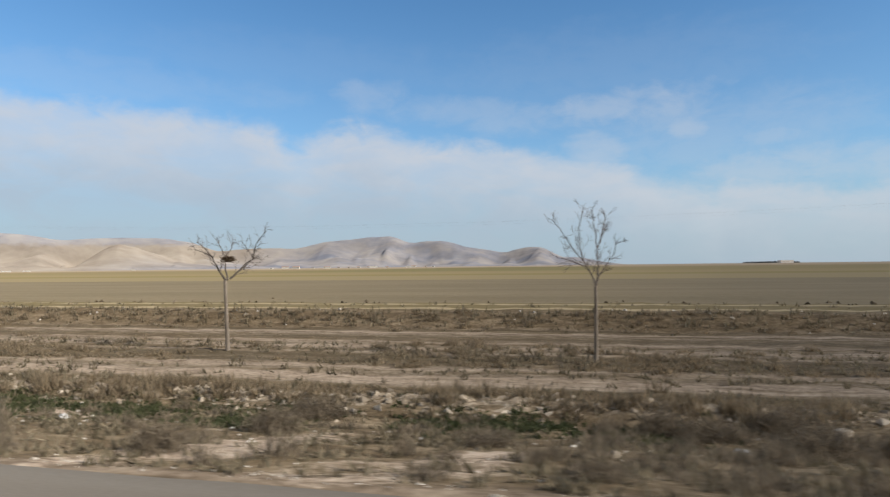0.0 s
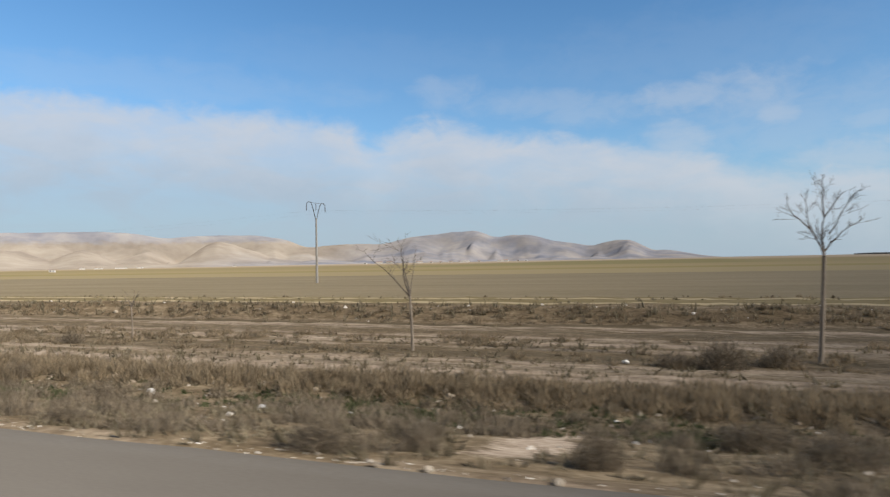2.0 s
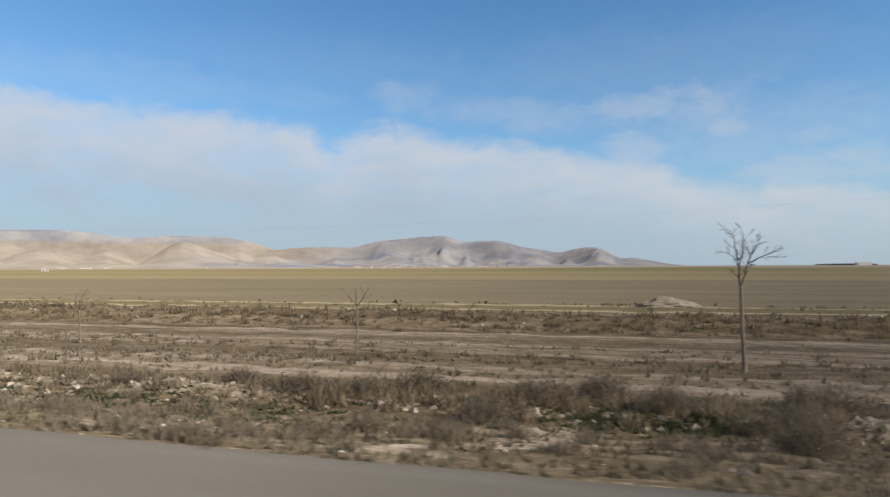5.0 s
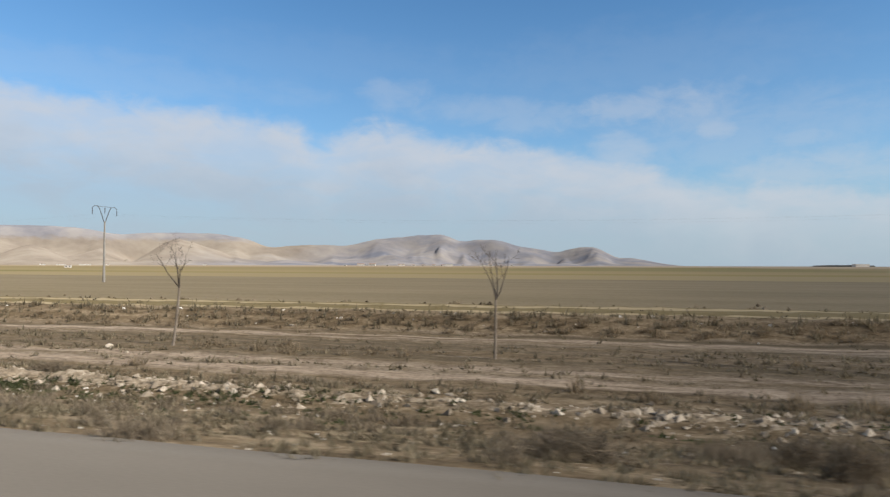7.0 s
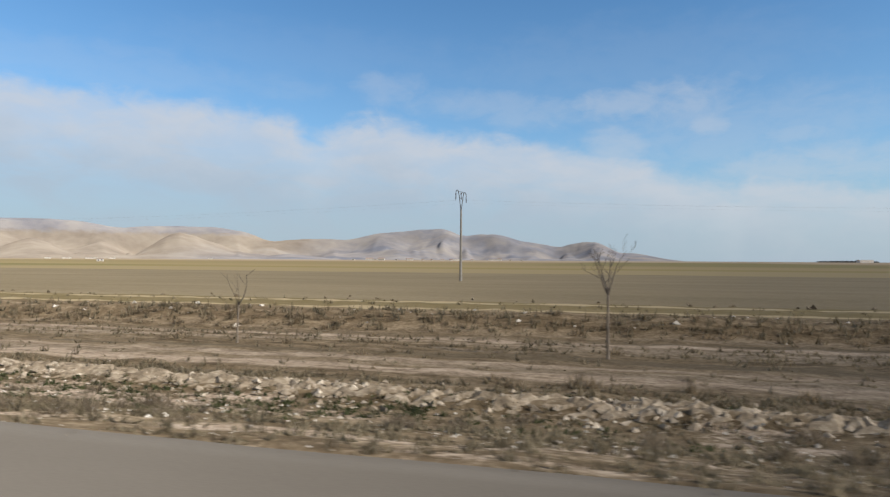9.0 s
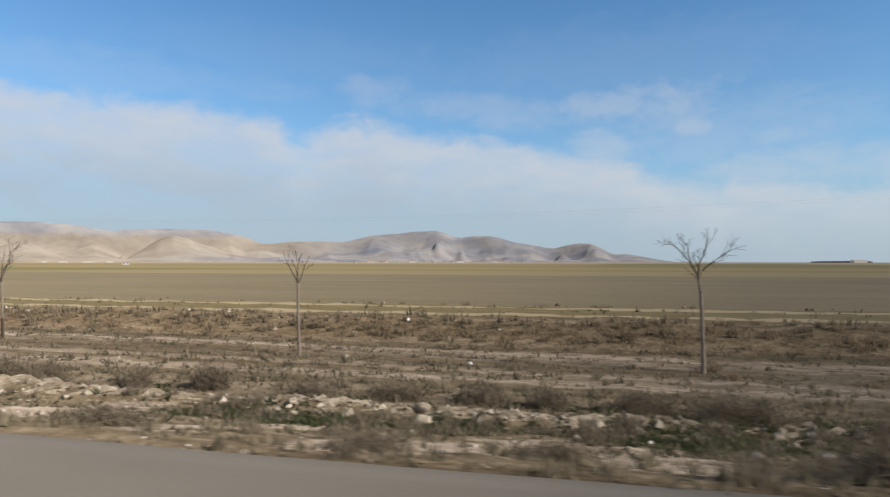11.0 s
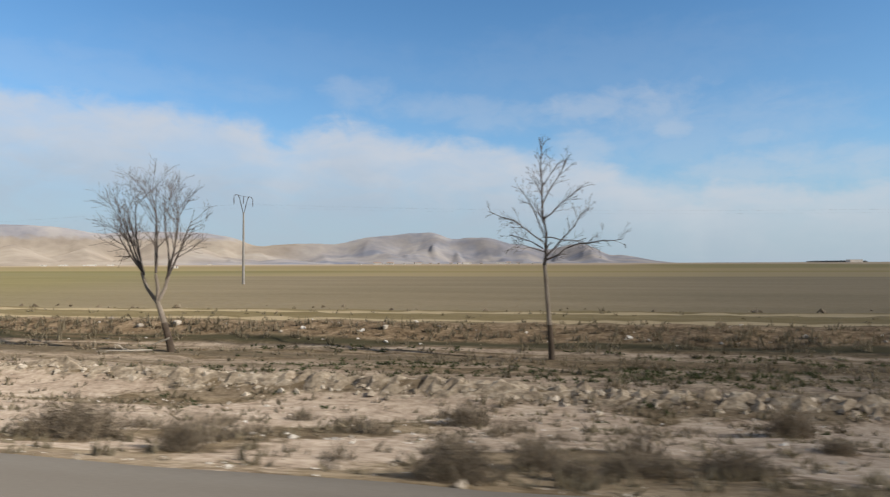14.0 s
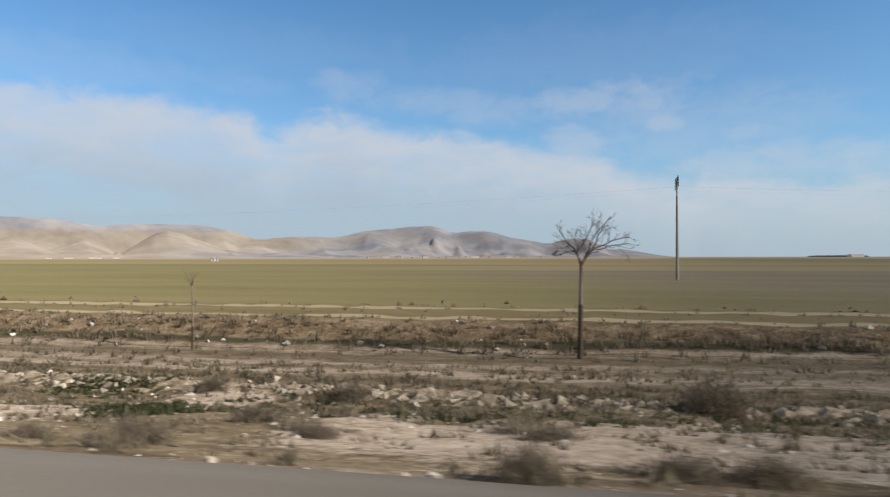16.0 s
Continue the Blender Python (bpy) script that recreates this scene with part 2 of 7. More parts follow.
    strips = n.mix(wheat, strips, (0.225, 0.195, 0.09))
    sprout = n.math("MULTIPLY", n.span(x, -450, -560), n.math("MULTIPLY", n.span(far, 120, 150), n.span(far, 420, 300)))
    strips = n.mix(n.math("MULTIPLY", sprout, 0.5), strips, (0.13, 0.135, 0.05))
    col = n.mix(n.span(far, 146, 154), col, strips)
    bs = n.add("ShaderNodeBsdfPrincipled", {"Base Color": col, "Roughness": 1.0, "Specular IOR Level": 0.1, "Diffuse Roughness": 1.0})
    bmp = n.add("ShaderNodeBump", {"Strength": n.span(y_true, 32, 80, 0.5, 0.1), "Distance": 0.06,
                                   "Height": n.math("ADD", n.math("MULTIPLY", fine, 0.5), n.math("ADD", mid, n.math("MULTIPLY", clod, 0.5)))})
    n.put(bs.inputs["Normal"], bmp.outputs[0])
    n.add("ShaderNodeOutputMaterial", {0: bs.outputs[0]})
    return m


def hill_material():
    m = bpy.data.materials.new("eroded_clay_hills")
    m.use_nodes = True
    n = Nodes(m.node_tree)
    pos = n.add("ShaderNodeTexCoord").outputs["Object"]
    x, y, z = n.add("ShaderNodeSeparateXYZ", {0: pos}).outputs
    a, b = n.noise(pos, 0.004, 6), n.noise(pos, 0.02, 6)
    clay = n.ramp(n.math("ADD", n.math("MULTIPLY", a, 0.78), n.math("MULTIPLY", b, 0.22)),
                  [(0.35, (0.295, 0.252, 0.212)), (0.5, (0.385, 0.334, 0.278)), (0.65, (0.46, 0.405, 0.34))])
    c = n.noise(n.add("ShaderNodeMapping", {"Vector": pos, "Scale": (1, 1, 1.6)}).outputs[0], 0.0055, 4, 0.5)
    # scrub tone paled and blued: distance haze is put into the colour
    hazy_scrub = n.ramp(n.math("ADD", n.math("MULTIPLY", b, 0.2), n.math("MULTIPLY", c, 0.8)), [(0.36, (0.225, 0.24, 0.295)), (0.50, (0.315, 0.32, 0.36)), (0.64, (0.415, 0.40, 0.405))])
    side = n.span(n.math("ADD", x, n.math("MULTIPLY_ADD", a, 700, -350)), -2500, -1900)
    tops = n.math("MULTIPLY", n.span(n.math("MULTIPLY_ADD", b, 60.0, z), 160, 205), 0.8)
    col = n.mix(n.math("MAXIMUM", n.math("MULTIPLY", side, n.span(a, 0.35, 0.62, 1.0, 0.6)), tops), clay, hazy_scrub)
    bs = n.add("ShaderNodeBsdfPrincipled", {"Base Color": col, "Roughness": 1.0, "Specular IOR Level": 0.0, "Diffuse Roughness": 1.0})
    n.add("ShaderNodeOutputMaterial", {0: bs.outputs[0]})
    return m


M_GROUND, M_HILLS = ground_material(), hill_material()
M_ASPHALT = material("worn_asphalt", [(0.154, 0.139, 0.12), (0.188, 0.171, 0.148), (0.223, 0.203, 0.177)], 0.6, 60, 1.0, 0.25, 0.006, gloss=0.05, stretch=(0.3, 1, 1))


def darker_stretch(mat):
    """One stretch of the road is darker."""
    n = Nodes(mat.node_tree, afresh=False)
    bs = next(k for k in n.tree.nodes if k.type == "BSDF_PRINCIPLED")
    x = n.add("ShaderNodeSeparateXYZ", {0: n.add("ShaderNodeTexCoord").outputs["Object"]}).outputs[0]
    darken = n.math("MULTIPLY", n.span(x, -70, -48), n.span(x, -8, -20))
    n.put(bs.inputs["Base Color"], n.mix(darken, bs.inputs["Base Color"].links[0].from_socket, n.mix(1.0, bs.inputs["Base Color"].links[0].from_socket, (0.76, 0.77, 0.8), "MULTIPLY")))


darker_stretch(M_ASPHALT)
M_BARK = material("grey_brown_bark", [(0.18, 0.148, 0.117), (0.31, 0.262, 0.212), (0.45, 0.39, 0.325)], 6, 40, 0.9, 0.5, 0.01, stretch=(1, 1, 0.3))
M_DARK_BARK = material("dark_rough_bark", [(0.06, 0.043, 0.032), (0.11, 0.082, 0.06), (0.165, 0.128, 0.097)], 8, 40, 0.95, 0.6, 0.012, stretch=(1, 1, 0.4))
M_TWIG = material("brown_grey_twigs", [(0.085, 0.068, 0.058), (0.135, 0.112, 0.097), (0.19, 0.162, 0.143)], 4, 30, 0.85, 0)
M_NEST = material("dry_nest_twigs", [(0.075, 0.05, 0.03), (0.16, 0.112, 0.068)], 8, 40, 0.95, 0, per_piece=0.3)
M_PEELED = material("pale_peeled_wood", [(0.52, 0.46, 0.37), (0.68, 0.61, 0.51)], 6, 40, 0.8, 0.2)
M_SHRUB = material("dry_brown_shrub", [(0.145, 0.115, 0.08), (0.275, 0.224, 0.16), (0.42, 0.345, 0.25)], 1.5, 20, 0.95, 0, per_piece=0.35, thin=0.25)
M_BRUSH = material("dry_tan_brush", [(0.18, 0.138, 0.088), (0.325, 0.256, 0.168), (0.49, 0.395, 0.265)], 1.5, 20, 0.95, 0, per_piece=0.35, thin=0.3)
M_GRASS = material("dry_straw_grass", [(0.125, 0.102, 0.064), (0.245, 0.206, 0.135), (0.40, 0.338, 0.232)], 0.4, 8, 0.95, 0, per_piece=0.4, thin=0.3)
M_GREEN = material("low_green_weeds", [(0.052, 0.062, 0.028), (0.09, 0.104, 0.046), (0.15, 0.158, 0.075)], 1, 12, 0.9, 0, per_piece=0.35, thin=0.35)
M_LIME = material("fresh_green_weeds", [(0.06, 0.12, 0.02), (0.11, 0.20, 0.035), (0.17, 0.27, 0.06)], 1, 12, 0.9, 0, per_piece=0.35, thin=0.4)
M_STONE = material("pale_limestone_rubble", [(0.30, 0.25, 0.19), (0.50, 0.43, 0.34), (0.72, 0.65, 0.55)], 3, 26, 0.92, 0.5, 0.03, per_piece=0.45)
M_RIDGE = material("pale_spoil_rubble", [(0.06, 0.045, 0.03), (0.37, 0.305, 0.225), (0.66, 0.58, 0.47)], 4.5, 14, 0.95, 0.9, 0.06)
M_PEBBLE = material("chalky_white_pebbles", [(0.38, 0.335, 0.275), (0.66, 0.61, 0.54), (0.84, 0.81, 0.76)], 3, 26, 0.92, 0, per_piece=0.5)
M_CHALK = material("chalky_white_boulder", [(0.40, 0.35, 0.28), (0.58, 0.52, 0.44), (0.74, 0.69, 0.61)], 3, 20, 0.92, 0.4, 0.03)
M_CLOD = material("brown_earth_clods", [(0.12, 0.092, 0.06), (0.21, 0.165, 0.11), (0.36, 0.30, 0.22)], 4, 30, 0.95, 0.4, 0.02, per_piece=0.4)
M_SPOIL = material("heaped_earth", [(0.26, 0.21, 0.15), (0.42, 0.35, 0.265), (0.58, 0.505, 0.405)], 2, 18, 0.95, 0.6, 0.05)
M_CONCRETE = material("weathered_concrete", [(0.30, 0.285, 0.26), (0.40, 0.38, 0.35), (0.48, 0.46, 0.43)], 2, 30, 0.9, 0.2, 0.006)
M_STEEL = material("dull_galvanised_steel", [(0.16, 0.17, 0.18), (0.26, 0.27, 0.28)], 8, 60, 0.55, 0.1, 0.003, metal=0.6)
M_GLASSY = material("brown_glazed_insulator", [(0.05, 0.035, 0.03), (0.10, 0.07, 0.06)], 10, 60, 0.25, 0)
M_WIRE = material("grey_aluminium_wire", [(0.30, 0.30, 0.31), (0.38, 0.38, 0.39)], 1, 8, 0.5, 0, metal=0.3)
M_WHITE = material("chalky_white_plastic", [(0.66, 0.64, 0.60), (0.78, 0.77, 0.74), (0.84, 0.83, 0.81)], 6, 40, 0.6, 0.08, 0.003)
M_RED = material("red_reflector", [(0.42, 0.02, 0.02), (0.55, 0.03, 0.03)], 10, 80, 0.3, 0.1, 0.002)
M_SIGN = material("green_painted_sheet", [(0.008, 0.12, 0.075), (0.012, 0.17, 0.105), (0.03, 0.21, 0.14)], 3, 30, 0.5, 0.1, 0.004)
M_PANEL = material("weathered_white_panel", [(0.55, 0.54, 0.50), (0.72, 0.71, 0.68), (0.80, 0.79, 0.77)], 5, 30, 0.6, 0.1, 0.004)
M_LETTER = material("faded_grey_lettering", [(0.22, 0.24, 0.23), (0.34, 0.36, 0.35)], 8, 40, 0.7, 0)
M_RUST = material("rusty_brown_post", [(0.075, 0.04, 0.028), (0.13, 0.075, 0.05), (0.19, 0.12, 0.08)], 5, 40, 0.9, 0.3, 0.006)
M_DARK = material("dark_weathered_rubber", [(0.018, 0.017, 0.016), (0.035, 0.033, 0.03)], 6, 40, 0.8, 0.2, 0.006)
M_BLUE = material("blue_plastic_bag", [(0.01, 0.10, 0.42), (0.02, 0.19, 0.62)], 6, 30, 0.4, 0.3, 0.01)
M_SACK = material("white_plastic_sack", [(0.58, 0.56, 0.54), (0.74, 0.73, 0.71), (0.84, 0.83, 0.82)], 6, 30, 0.5, 0.4, 0.015)
M_BLOCK = material("cast_concrete_block", [(0.48, 0.43, 0.36), (0.60, 0.55, 0.48), (0.70, 0.66, 0.60)], 5, 40, 0.9, 0.3, 0.008)
M_PLASTER = material("whitewashed_plaster", [(0.66, 0.63, 0.59), (0.78, 0.75, 0.71), (0.84, 0.82, 0.79)], 0.4, 4, 0.9, 0, per_piece=0.3)
M_TILE = material("faded_roof_tiles", [(0.30, 0.20, 0.16), (0.40, 0.28, 0.23), (0.48, 0.36, 0.30)], 0.6, 5, 0.9, 0, per_piece=0.3)
M_PANE = material("dark_window_pane", [(0.03, 0.035, 0.04), (0.06, 0.065, 0.07)], 1, 5, 0.25, 0)
M_FARTREE = material("distant_tree_belt", [(0.17, 0.185, 0.19), (0.23, 0.245, 0.24)], 0.05, 0.4, 0.95, 0)


# ---- mesh helpers ----
def smooth_noise(x, y, seed=0):
    """Value noise on a lattice, 0 to 1, for arrays."""
    table = np.random.RandomState(seed + 11).rand(256, 256)
    x, y = np.asarray(x, float), np.asarray(y, float)
    xi, yi = np.floor(x).astype(int), np.floor(y).astype(int)
    fx, fy = x - xi, y - yi
    fx, fy = fx * fx * (3 - 2 * fx), fy * fy * (3 - 2 * fy)
    g = lambda i, j: table[(xi + i) & 255, (yi + j) & 255]
    return (g(0, 0) * (1 - fx) + g(1, 0) * fx) * (1 - fy) + (g(0, 1) * (1 - fx) + g(1, 1) * fx) * fy


def fractal(x, y, seed=0, octaves=4):
    total, amp, size = 0.0, 0.5, 1.0
    for k in range(octaves):
        total = total + amp * (smooth_noise(np.asarray(x) * size, np.asarray(y) * size, seed + k) - 0.5)
        amp, size = amp * 0.5, size * 2.03
    return total


def step(v, a, b):
    t = np.clip((np.asarray(v, float) - a) / (b - a), 0.0, 1.0)
    return t * t * (3 - 2 * t)


def array_mesh(name, verts, faces, mat, flat=True):
    """A mesh from numpy arrays; all faces have the same number of corners."""
    verts, faces = np.asarray(verts, np.float32), np.asarray(faces, np.int32)
    me = bpy.data.meshes.new(name)
    k = faces.shape[1]
    me.vertices.add(len(verts))
    me.vertices.foreach_set("co", verts.ravel())
    me.loops.add(faces.size)
    me.loops.foreach_set("vertex_index", faces.ravel())
    me.polygons.add(len(faces))
    me.polygons.foreach_set("loop_start", np.arange(0, faces.size, k, dtype=np.int32))
    me.polygons.foreach_set("loop_total", np.full(len(faces), k, dtype=np.int32))
    me.polygons.foreach_set("use_smooth", np.full(len(faces), not flat))
    me.materials.append(mat)
    me.update(calc_edges=True)
    return me


def bm_mesh(name, bm, mat, smooth=False):
    me = bpy.data.meshes.new(name)
    for f in bm.faces:
        f.smooth = smooth
    bm.to_mesh(me)
    bm.free()
    me.materials.append(mat)
    return me


def part(name, bm, mat, parent, label="", smooth=False):
    """One bmesh as one mesh object under a thing or a part."""
    ob = new(name, bm_mesh(name, bm, mat, smooth))
    ob.parent = parent
    return tagged(ob, label) if label else ob


def box(bm, size, at=(0, 0, 0), turn=None, bevel=0.0):
    made = bmesh.ops.create_cube(bm, size=1.0)["verts"]
    m = Matrix.Translation(at) @ (turn or Matrix.Identity(4)) @ Matrix.Diagonal((*size, 1))
    bmesh.ops.transform(bm, matrix=m, verts=made)
    if bevel:
        edges = list({e for v in made for e in v.link_edges})
        bmesh.ops.bevel(bm, geom=edges, offset=bevel, segments=1, affect="EDGES", profile=0.5)


def tube(verts, faces, pts, radii, sides):
    """Adds a tapered tube along pts to the lists of verts and quads."""
    start = len(verts)
    for i, p in enumerate(pts):
        d = (pts[min(i + 1, len(pts) - 1)] - pts[max(i - 1, 0)]).normalized()
        u = d.cross(Vector((0.3, 0.9, 0.31))).normalized()
        w = d.cross(u)
        for k in range(sides):
            a = 2 * math.pi * k / sides
            verts.append(p + (u * math.cos(a) + w * math.sin(a)) * radii[i])
    for i in range(len(pts) - 1):
        for k in range(sides):
            a, b = start + i * sides + k, start + i * sides + (k + 1) % sides
            faces.append((a, b, b + sides, a + sides))


# ---- plan of the verge ----
STATIONS, OPENNESS, VERGE_SHRUBS, VERGE_SAND, VERGE_STONES, VERGE_WEEDS = [], [], [], [], [], []


def stretch(at, openness, shrubs, sand, stones, weeds):
    """One stretch of the verge, x counted from its middle: shrubs (x, y, wide, tall), bare sand (x, y, half length, half width, slant, strength),
    single stones (x, y, size), green weeds (x, y, half length); openness: how bare the ground is on either side of it."""
    STATIONS.append(at)
    OPENNESS.append(openness)
    for plan, rows in ((VERGE_SHRUBS, shrubs), (VERGE_SAND, sand), (VERGE_STONES, stones), (VERGE_WEEDS, weeds)):
        plan.extend((round(at + row[0], 2), *row[1:]) for row in rows)


stretch(-1.5, 0.50,
        shrubs=[(-3.0, 8.2, 0.9, 0.46), (-2.8, 5.6, 0.7, 0.39), (-3.5, 10.7, 1.5, 0.45), (2.2, 10.6, 0.9, 0.52), (2.9, 10.3, 1.5, 0.50), (3.9, 8.7, 1.6, 0.61), (4.1, 11.3, 1.4, 0.44), (1.4, 5.0, 0.7, 0.21), (0.0, 8.0, 0.8, 0.28)],
        sand=[(-2.6, 5.4, 0.5, 1.4, 1.6, 1.0), (-0.1, 5.5, 0.8, 1.5, 1.0, 0.7), (-2.3, 7.5, 0.7, 1.1, 0.7, 0.5)],
        stones=[(-2.1, 4.0, 0.07), (-0.8, 4.0, 0.07), (4.8, 10.9, 0.32), (1.5, 7.3, 0.16), (0.8, 4.1, 0.11)],
        weeds=[(-7.2, 10.5, 0.7), (-4.0, 9.5, 0.2), (-1.1, 10.7, 0.2), (0.1, 10.6, 0.2), (2.0, 10.5, 0.3)])
stretch(-15.7, 0.50,
        shrubs=[(-1.8, 5.6, 0.8, 0.32), (-1.4, 7.5, 0.9, 0.62), (-4.3, 5.6, 0.7, 0.35), (-5.0, 9.1, 0.9, 0.27), (0.6, 5.3, 0.8, 0.28), (1.1, 6.1, 1.0, 0.36), (1.8, 6.9, 1.0, 0.39), (-7.4, 10.0, 1.2, 0.41), (2.9, 9.2, 1.2, 0.37), (-2.8, 9.0, 0.8, 0.33)],
        sand=[(-3.1, 6.9, 0.6, 1.2, 1.2, 0.9), (-2.0, 4.3, 0.3, 0.3, 1.6, 0.9), (-0.7, 5.1, 0.5, 1.0, 0.5, 0.8), (0.5, 9.8, 1.1, 0.9, 0.8, 0.5), (0.1, 4.3, 0.3, 0.4, 0.2, 0.6)],
        stones=[(-0.3, 4.6, 0.07), (0.6, 5.1, 0.06), (-3.6, 6.8, 0.07), (5.2, 11.7, 0.16)],
        weeds=[(-1.6, 11.1, 0.2), (3.8, 10.9, 0.3), (4.5, 10.0, 0.3)])
stretch(-30.6, 0.30,
        shrubs=[(-2.2, 5.1, 0.6, 0.27), (2.1, 7.0, 0.8, 0.62), (2.7, 10.8, 1.1, 0.51), (-0.6, 6.8, 0.9, 0.32), (-1.7, 5.5, 0.8, 0.28), (3.2, 7.4, 1.1, 0.51), (1.3, 7.3, 0.8, 0.37), (3.6, 6.2, 0.5, 0.41), (-3.6, 5.8, 0.8, 0.32), (-0.6, 5.4, 0.6, 0.21)],
        sand=[(0.1, 6.5, 0.4, 0.7, 1.5, 0.8), (-2.2, 7.4, 0.4, 0.9, 0.9, 0.6), (0.1, 10.8, 1.0, 0.5, 0.4, 0.7), (2.3, 5.0, 0.3, 0.8, 0.8, 0.5)],
        stones=[(1.6, 4.0, 0.07), (-0.2, 4.1, 0.07), (0.2, 4.1, 0.08), (-8.6, 10.6, 0.28), (-6.5, 10.1, 0.22), (-5.6, 10.5, 0.2), (0.6, 4.1, 0.06)],
        weeds=[])
stretch(-45.0, 0.35,
        shrubs=[(-2.0, 4.8, 0.5, 0.31), (-2.7, 6.3, 0.8, 0.26), (-1.6, 6.0, 0.5, 0.33), (-4.3, 6.3, 0.6, 0.25), (-0.2, 5.1, 0.7, 0.24), (0.4, 5.2, 0.7, 0.24), (1.1, 6.7, 0.9, 0.34), (2.7, 5.5, 0.9, 0.34), (-4.4, 5.4, 0.8, 0.26), (1.8, 6.1, 0.7, 0.25), (4.2, 11.1, 1.0, 0.42)],
        sand=[(-3.5, 4.7, 0.3, 0.6, 1.6, 0.8), (-0.9, 6.5, 0.4, 1.2, 1.1, 0.9), (-1.5, 4.7, 0.3, 0.5, 0.7, 0.8), (1.6, 4.8, 0.5, 0.2, 0.9, 0.5)],
        stones=[],
        weeds=[(-4.1, 8.5, 0.5), (0.4, 10.2, 0.5), (-3.2, 10.7, 0.3)])
stretch(-59.1, 0.20,
        shrubs=[(-0.6, 4.6, 0.7, 0.36), (-0.1, 5.4, 0.5, 0.30), (1.5, 5.3, 0.5, 0.40), (2.9, 8.4, 1.2, 0.46), (3.4, 6.8, 0.9, 0.41), (-3.6, 4.8, 0.7, 0.23)],
        sand=[(0.7, 7.1, 0.3, 1.6, 1.4, 0.8)],
        stones=[(-1.9, 8.3, 0.09), (0.1, 4.2, 0.08), (0.5, 4.2, 0.08), (1.4, 4.2, 0.07), (-1.7, 11.6, 0.15)],
        weeds=[(-8.5, 8.6, 0.4), (2.3, 9.0, 0.2), (-2.2, 9.5, 0.2)])
stretch(-73.4, 0.20,
        shrubs=[(1.1, 11.4, 0.8, 0.57), (1.2, 4.8, 0.6, 0.25), (1.5, 6.6, 0.7, 0.33), (-3.1, 5.4, 0.7, 0.24), (-1.3, 4.5, 0.6, 0.19), (-0.1, 4.9, 0.6, 0.21), (2.2, 4.8, 0.6, 0.23), (-0.8, 5.5, 0.6, 0.21), (3.1, 5.8, 0.9, 0.26)],
        sand=[(-1.3, 8.9, 0.3, 1.4, 1.6, 0.6)],
        stones=[(-0.7, 4.3, 0.07), (0.9, 4.4, 0.07), (0.8, 8.9, 0.11), (2.1, 4.4, 0.06), (0.7, 5.0, 0.09), (-3.0, 5.3, 0.13)],
        weeds=[(3.7, 9.3, 0.5), (-5.9, 7.1, 0.2)])
stretch(-87.6, 0.25,
        shrubs=[(-0.1, 4.6, 0.7, 0.28), (-1.1, 4.6, 0.7, 0.27), (-2.2, 4.6, 0.6, 0.25), (-0.2, 10.4, 1.2, 0.45), (1.6, 7.9, 0.8, 0.42), (2.8, 7.1, 0.8, 0.61), (2.3, 4.8, 0.5, 0.23), (1.3, 4.5, 0.6, 0.23), (-3.0, 4.6, 0.6, 0.26), (3.1, 5.7, 0.8, 0.34)],
        sand=[(0.9, 5.0, 0.4, 0.4, 0.4, 0.7), (-3.0, 10.8, 1.2, 0.9, 0.3, 0.5), (-1.9, 4.6, 0.3, 0.2, 1.3, 0.5)],
        stones=[(-3.6, 9.9, 0.23), (0.1, 4.4, 0.07), (1.4, 4.4, 0.10), (1.7, 4.4, 0.07), (-2.0, 4.5, 0.13), (0.6, 4.4, 0.08), (2.1, 4.5, 0.09), (0.7, 11.1, 0.22), (-2.0, 11.0, 0.20)],
        weeds=[])
stretch(-101.8, 0.20,
        shrubs=[(-0.2, 4.8, 0.9, 0.48), (-1.5, 6.0, 0.5, 0.29), (-2.9, 6.6, 0.7, 0.44), (1.2, 4.9, 0.6, 0.25), (3.2, 11.3, 1.1, 0.53), (1.9, 5.6, 0.7, 0.27), (-2.8, 5.0, 0.6, 0.25), (0.1, 5.7, 0.7, 0.31), (3.7, 9.6, 1.2, 0.51), (-0.5, 9.7, 1.0, 0.43), (2.4, 5.9, 0.7, 0.28)],
        sand=[(0.3, 11.3, 0.7, 0.4, 0.2, 0.5), (1.9, 11.4, 0.7, 0.2, 0.3, 0.5)],
        stones=[(-0.0, 4.6, 0.10), (1.1, 4.7, 0.11), (1.5, 5.3, 0.16), (-0.6, 11.1, 0.17), (-3.4, 4.4, 0.08)],
        weeds=[])
stretch(-115.9, 0.40,
        shrubs=[(-4.3, 10.0, 0.7, 0.49), (-2.5, 4.9, 0.8, 0.16), (2.0, 10.7, 1.0, 0.35), (1.4, 5.0, 0.7, 0.21), (-1.3, 4.7, 0.6, 0.14), (3.1, 9.8, 1.1, 0.38), (0.4, 5.2, 0.7, 0.14), (3.0, 6.0, 1.0, 0.32), (-12.8, 12.7, 0.9, 0.43)],
        sand=[(-3.7, 6.2, 0.3, 1.6, 1.6, 0.7), (-0.6, 5.5, 0.3, 0.4, 1.3, 0.7), (-3.8, 6.3, 0.3, 1.3, 1.6, 0.6)],
        stones=[(-4.5, 5.8, 0.13), (-0.8, 5.7, 0.11), (0.7, 4.5, 0.07), (1.2, 4.4, 0.06), (3.1, 10.7, 0.15)],
        weeds=[(1.0, 9.0, 0.2), (0.4, 11.2, 0.3)])
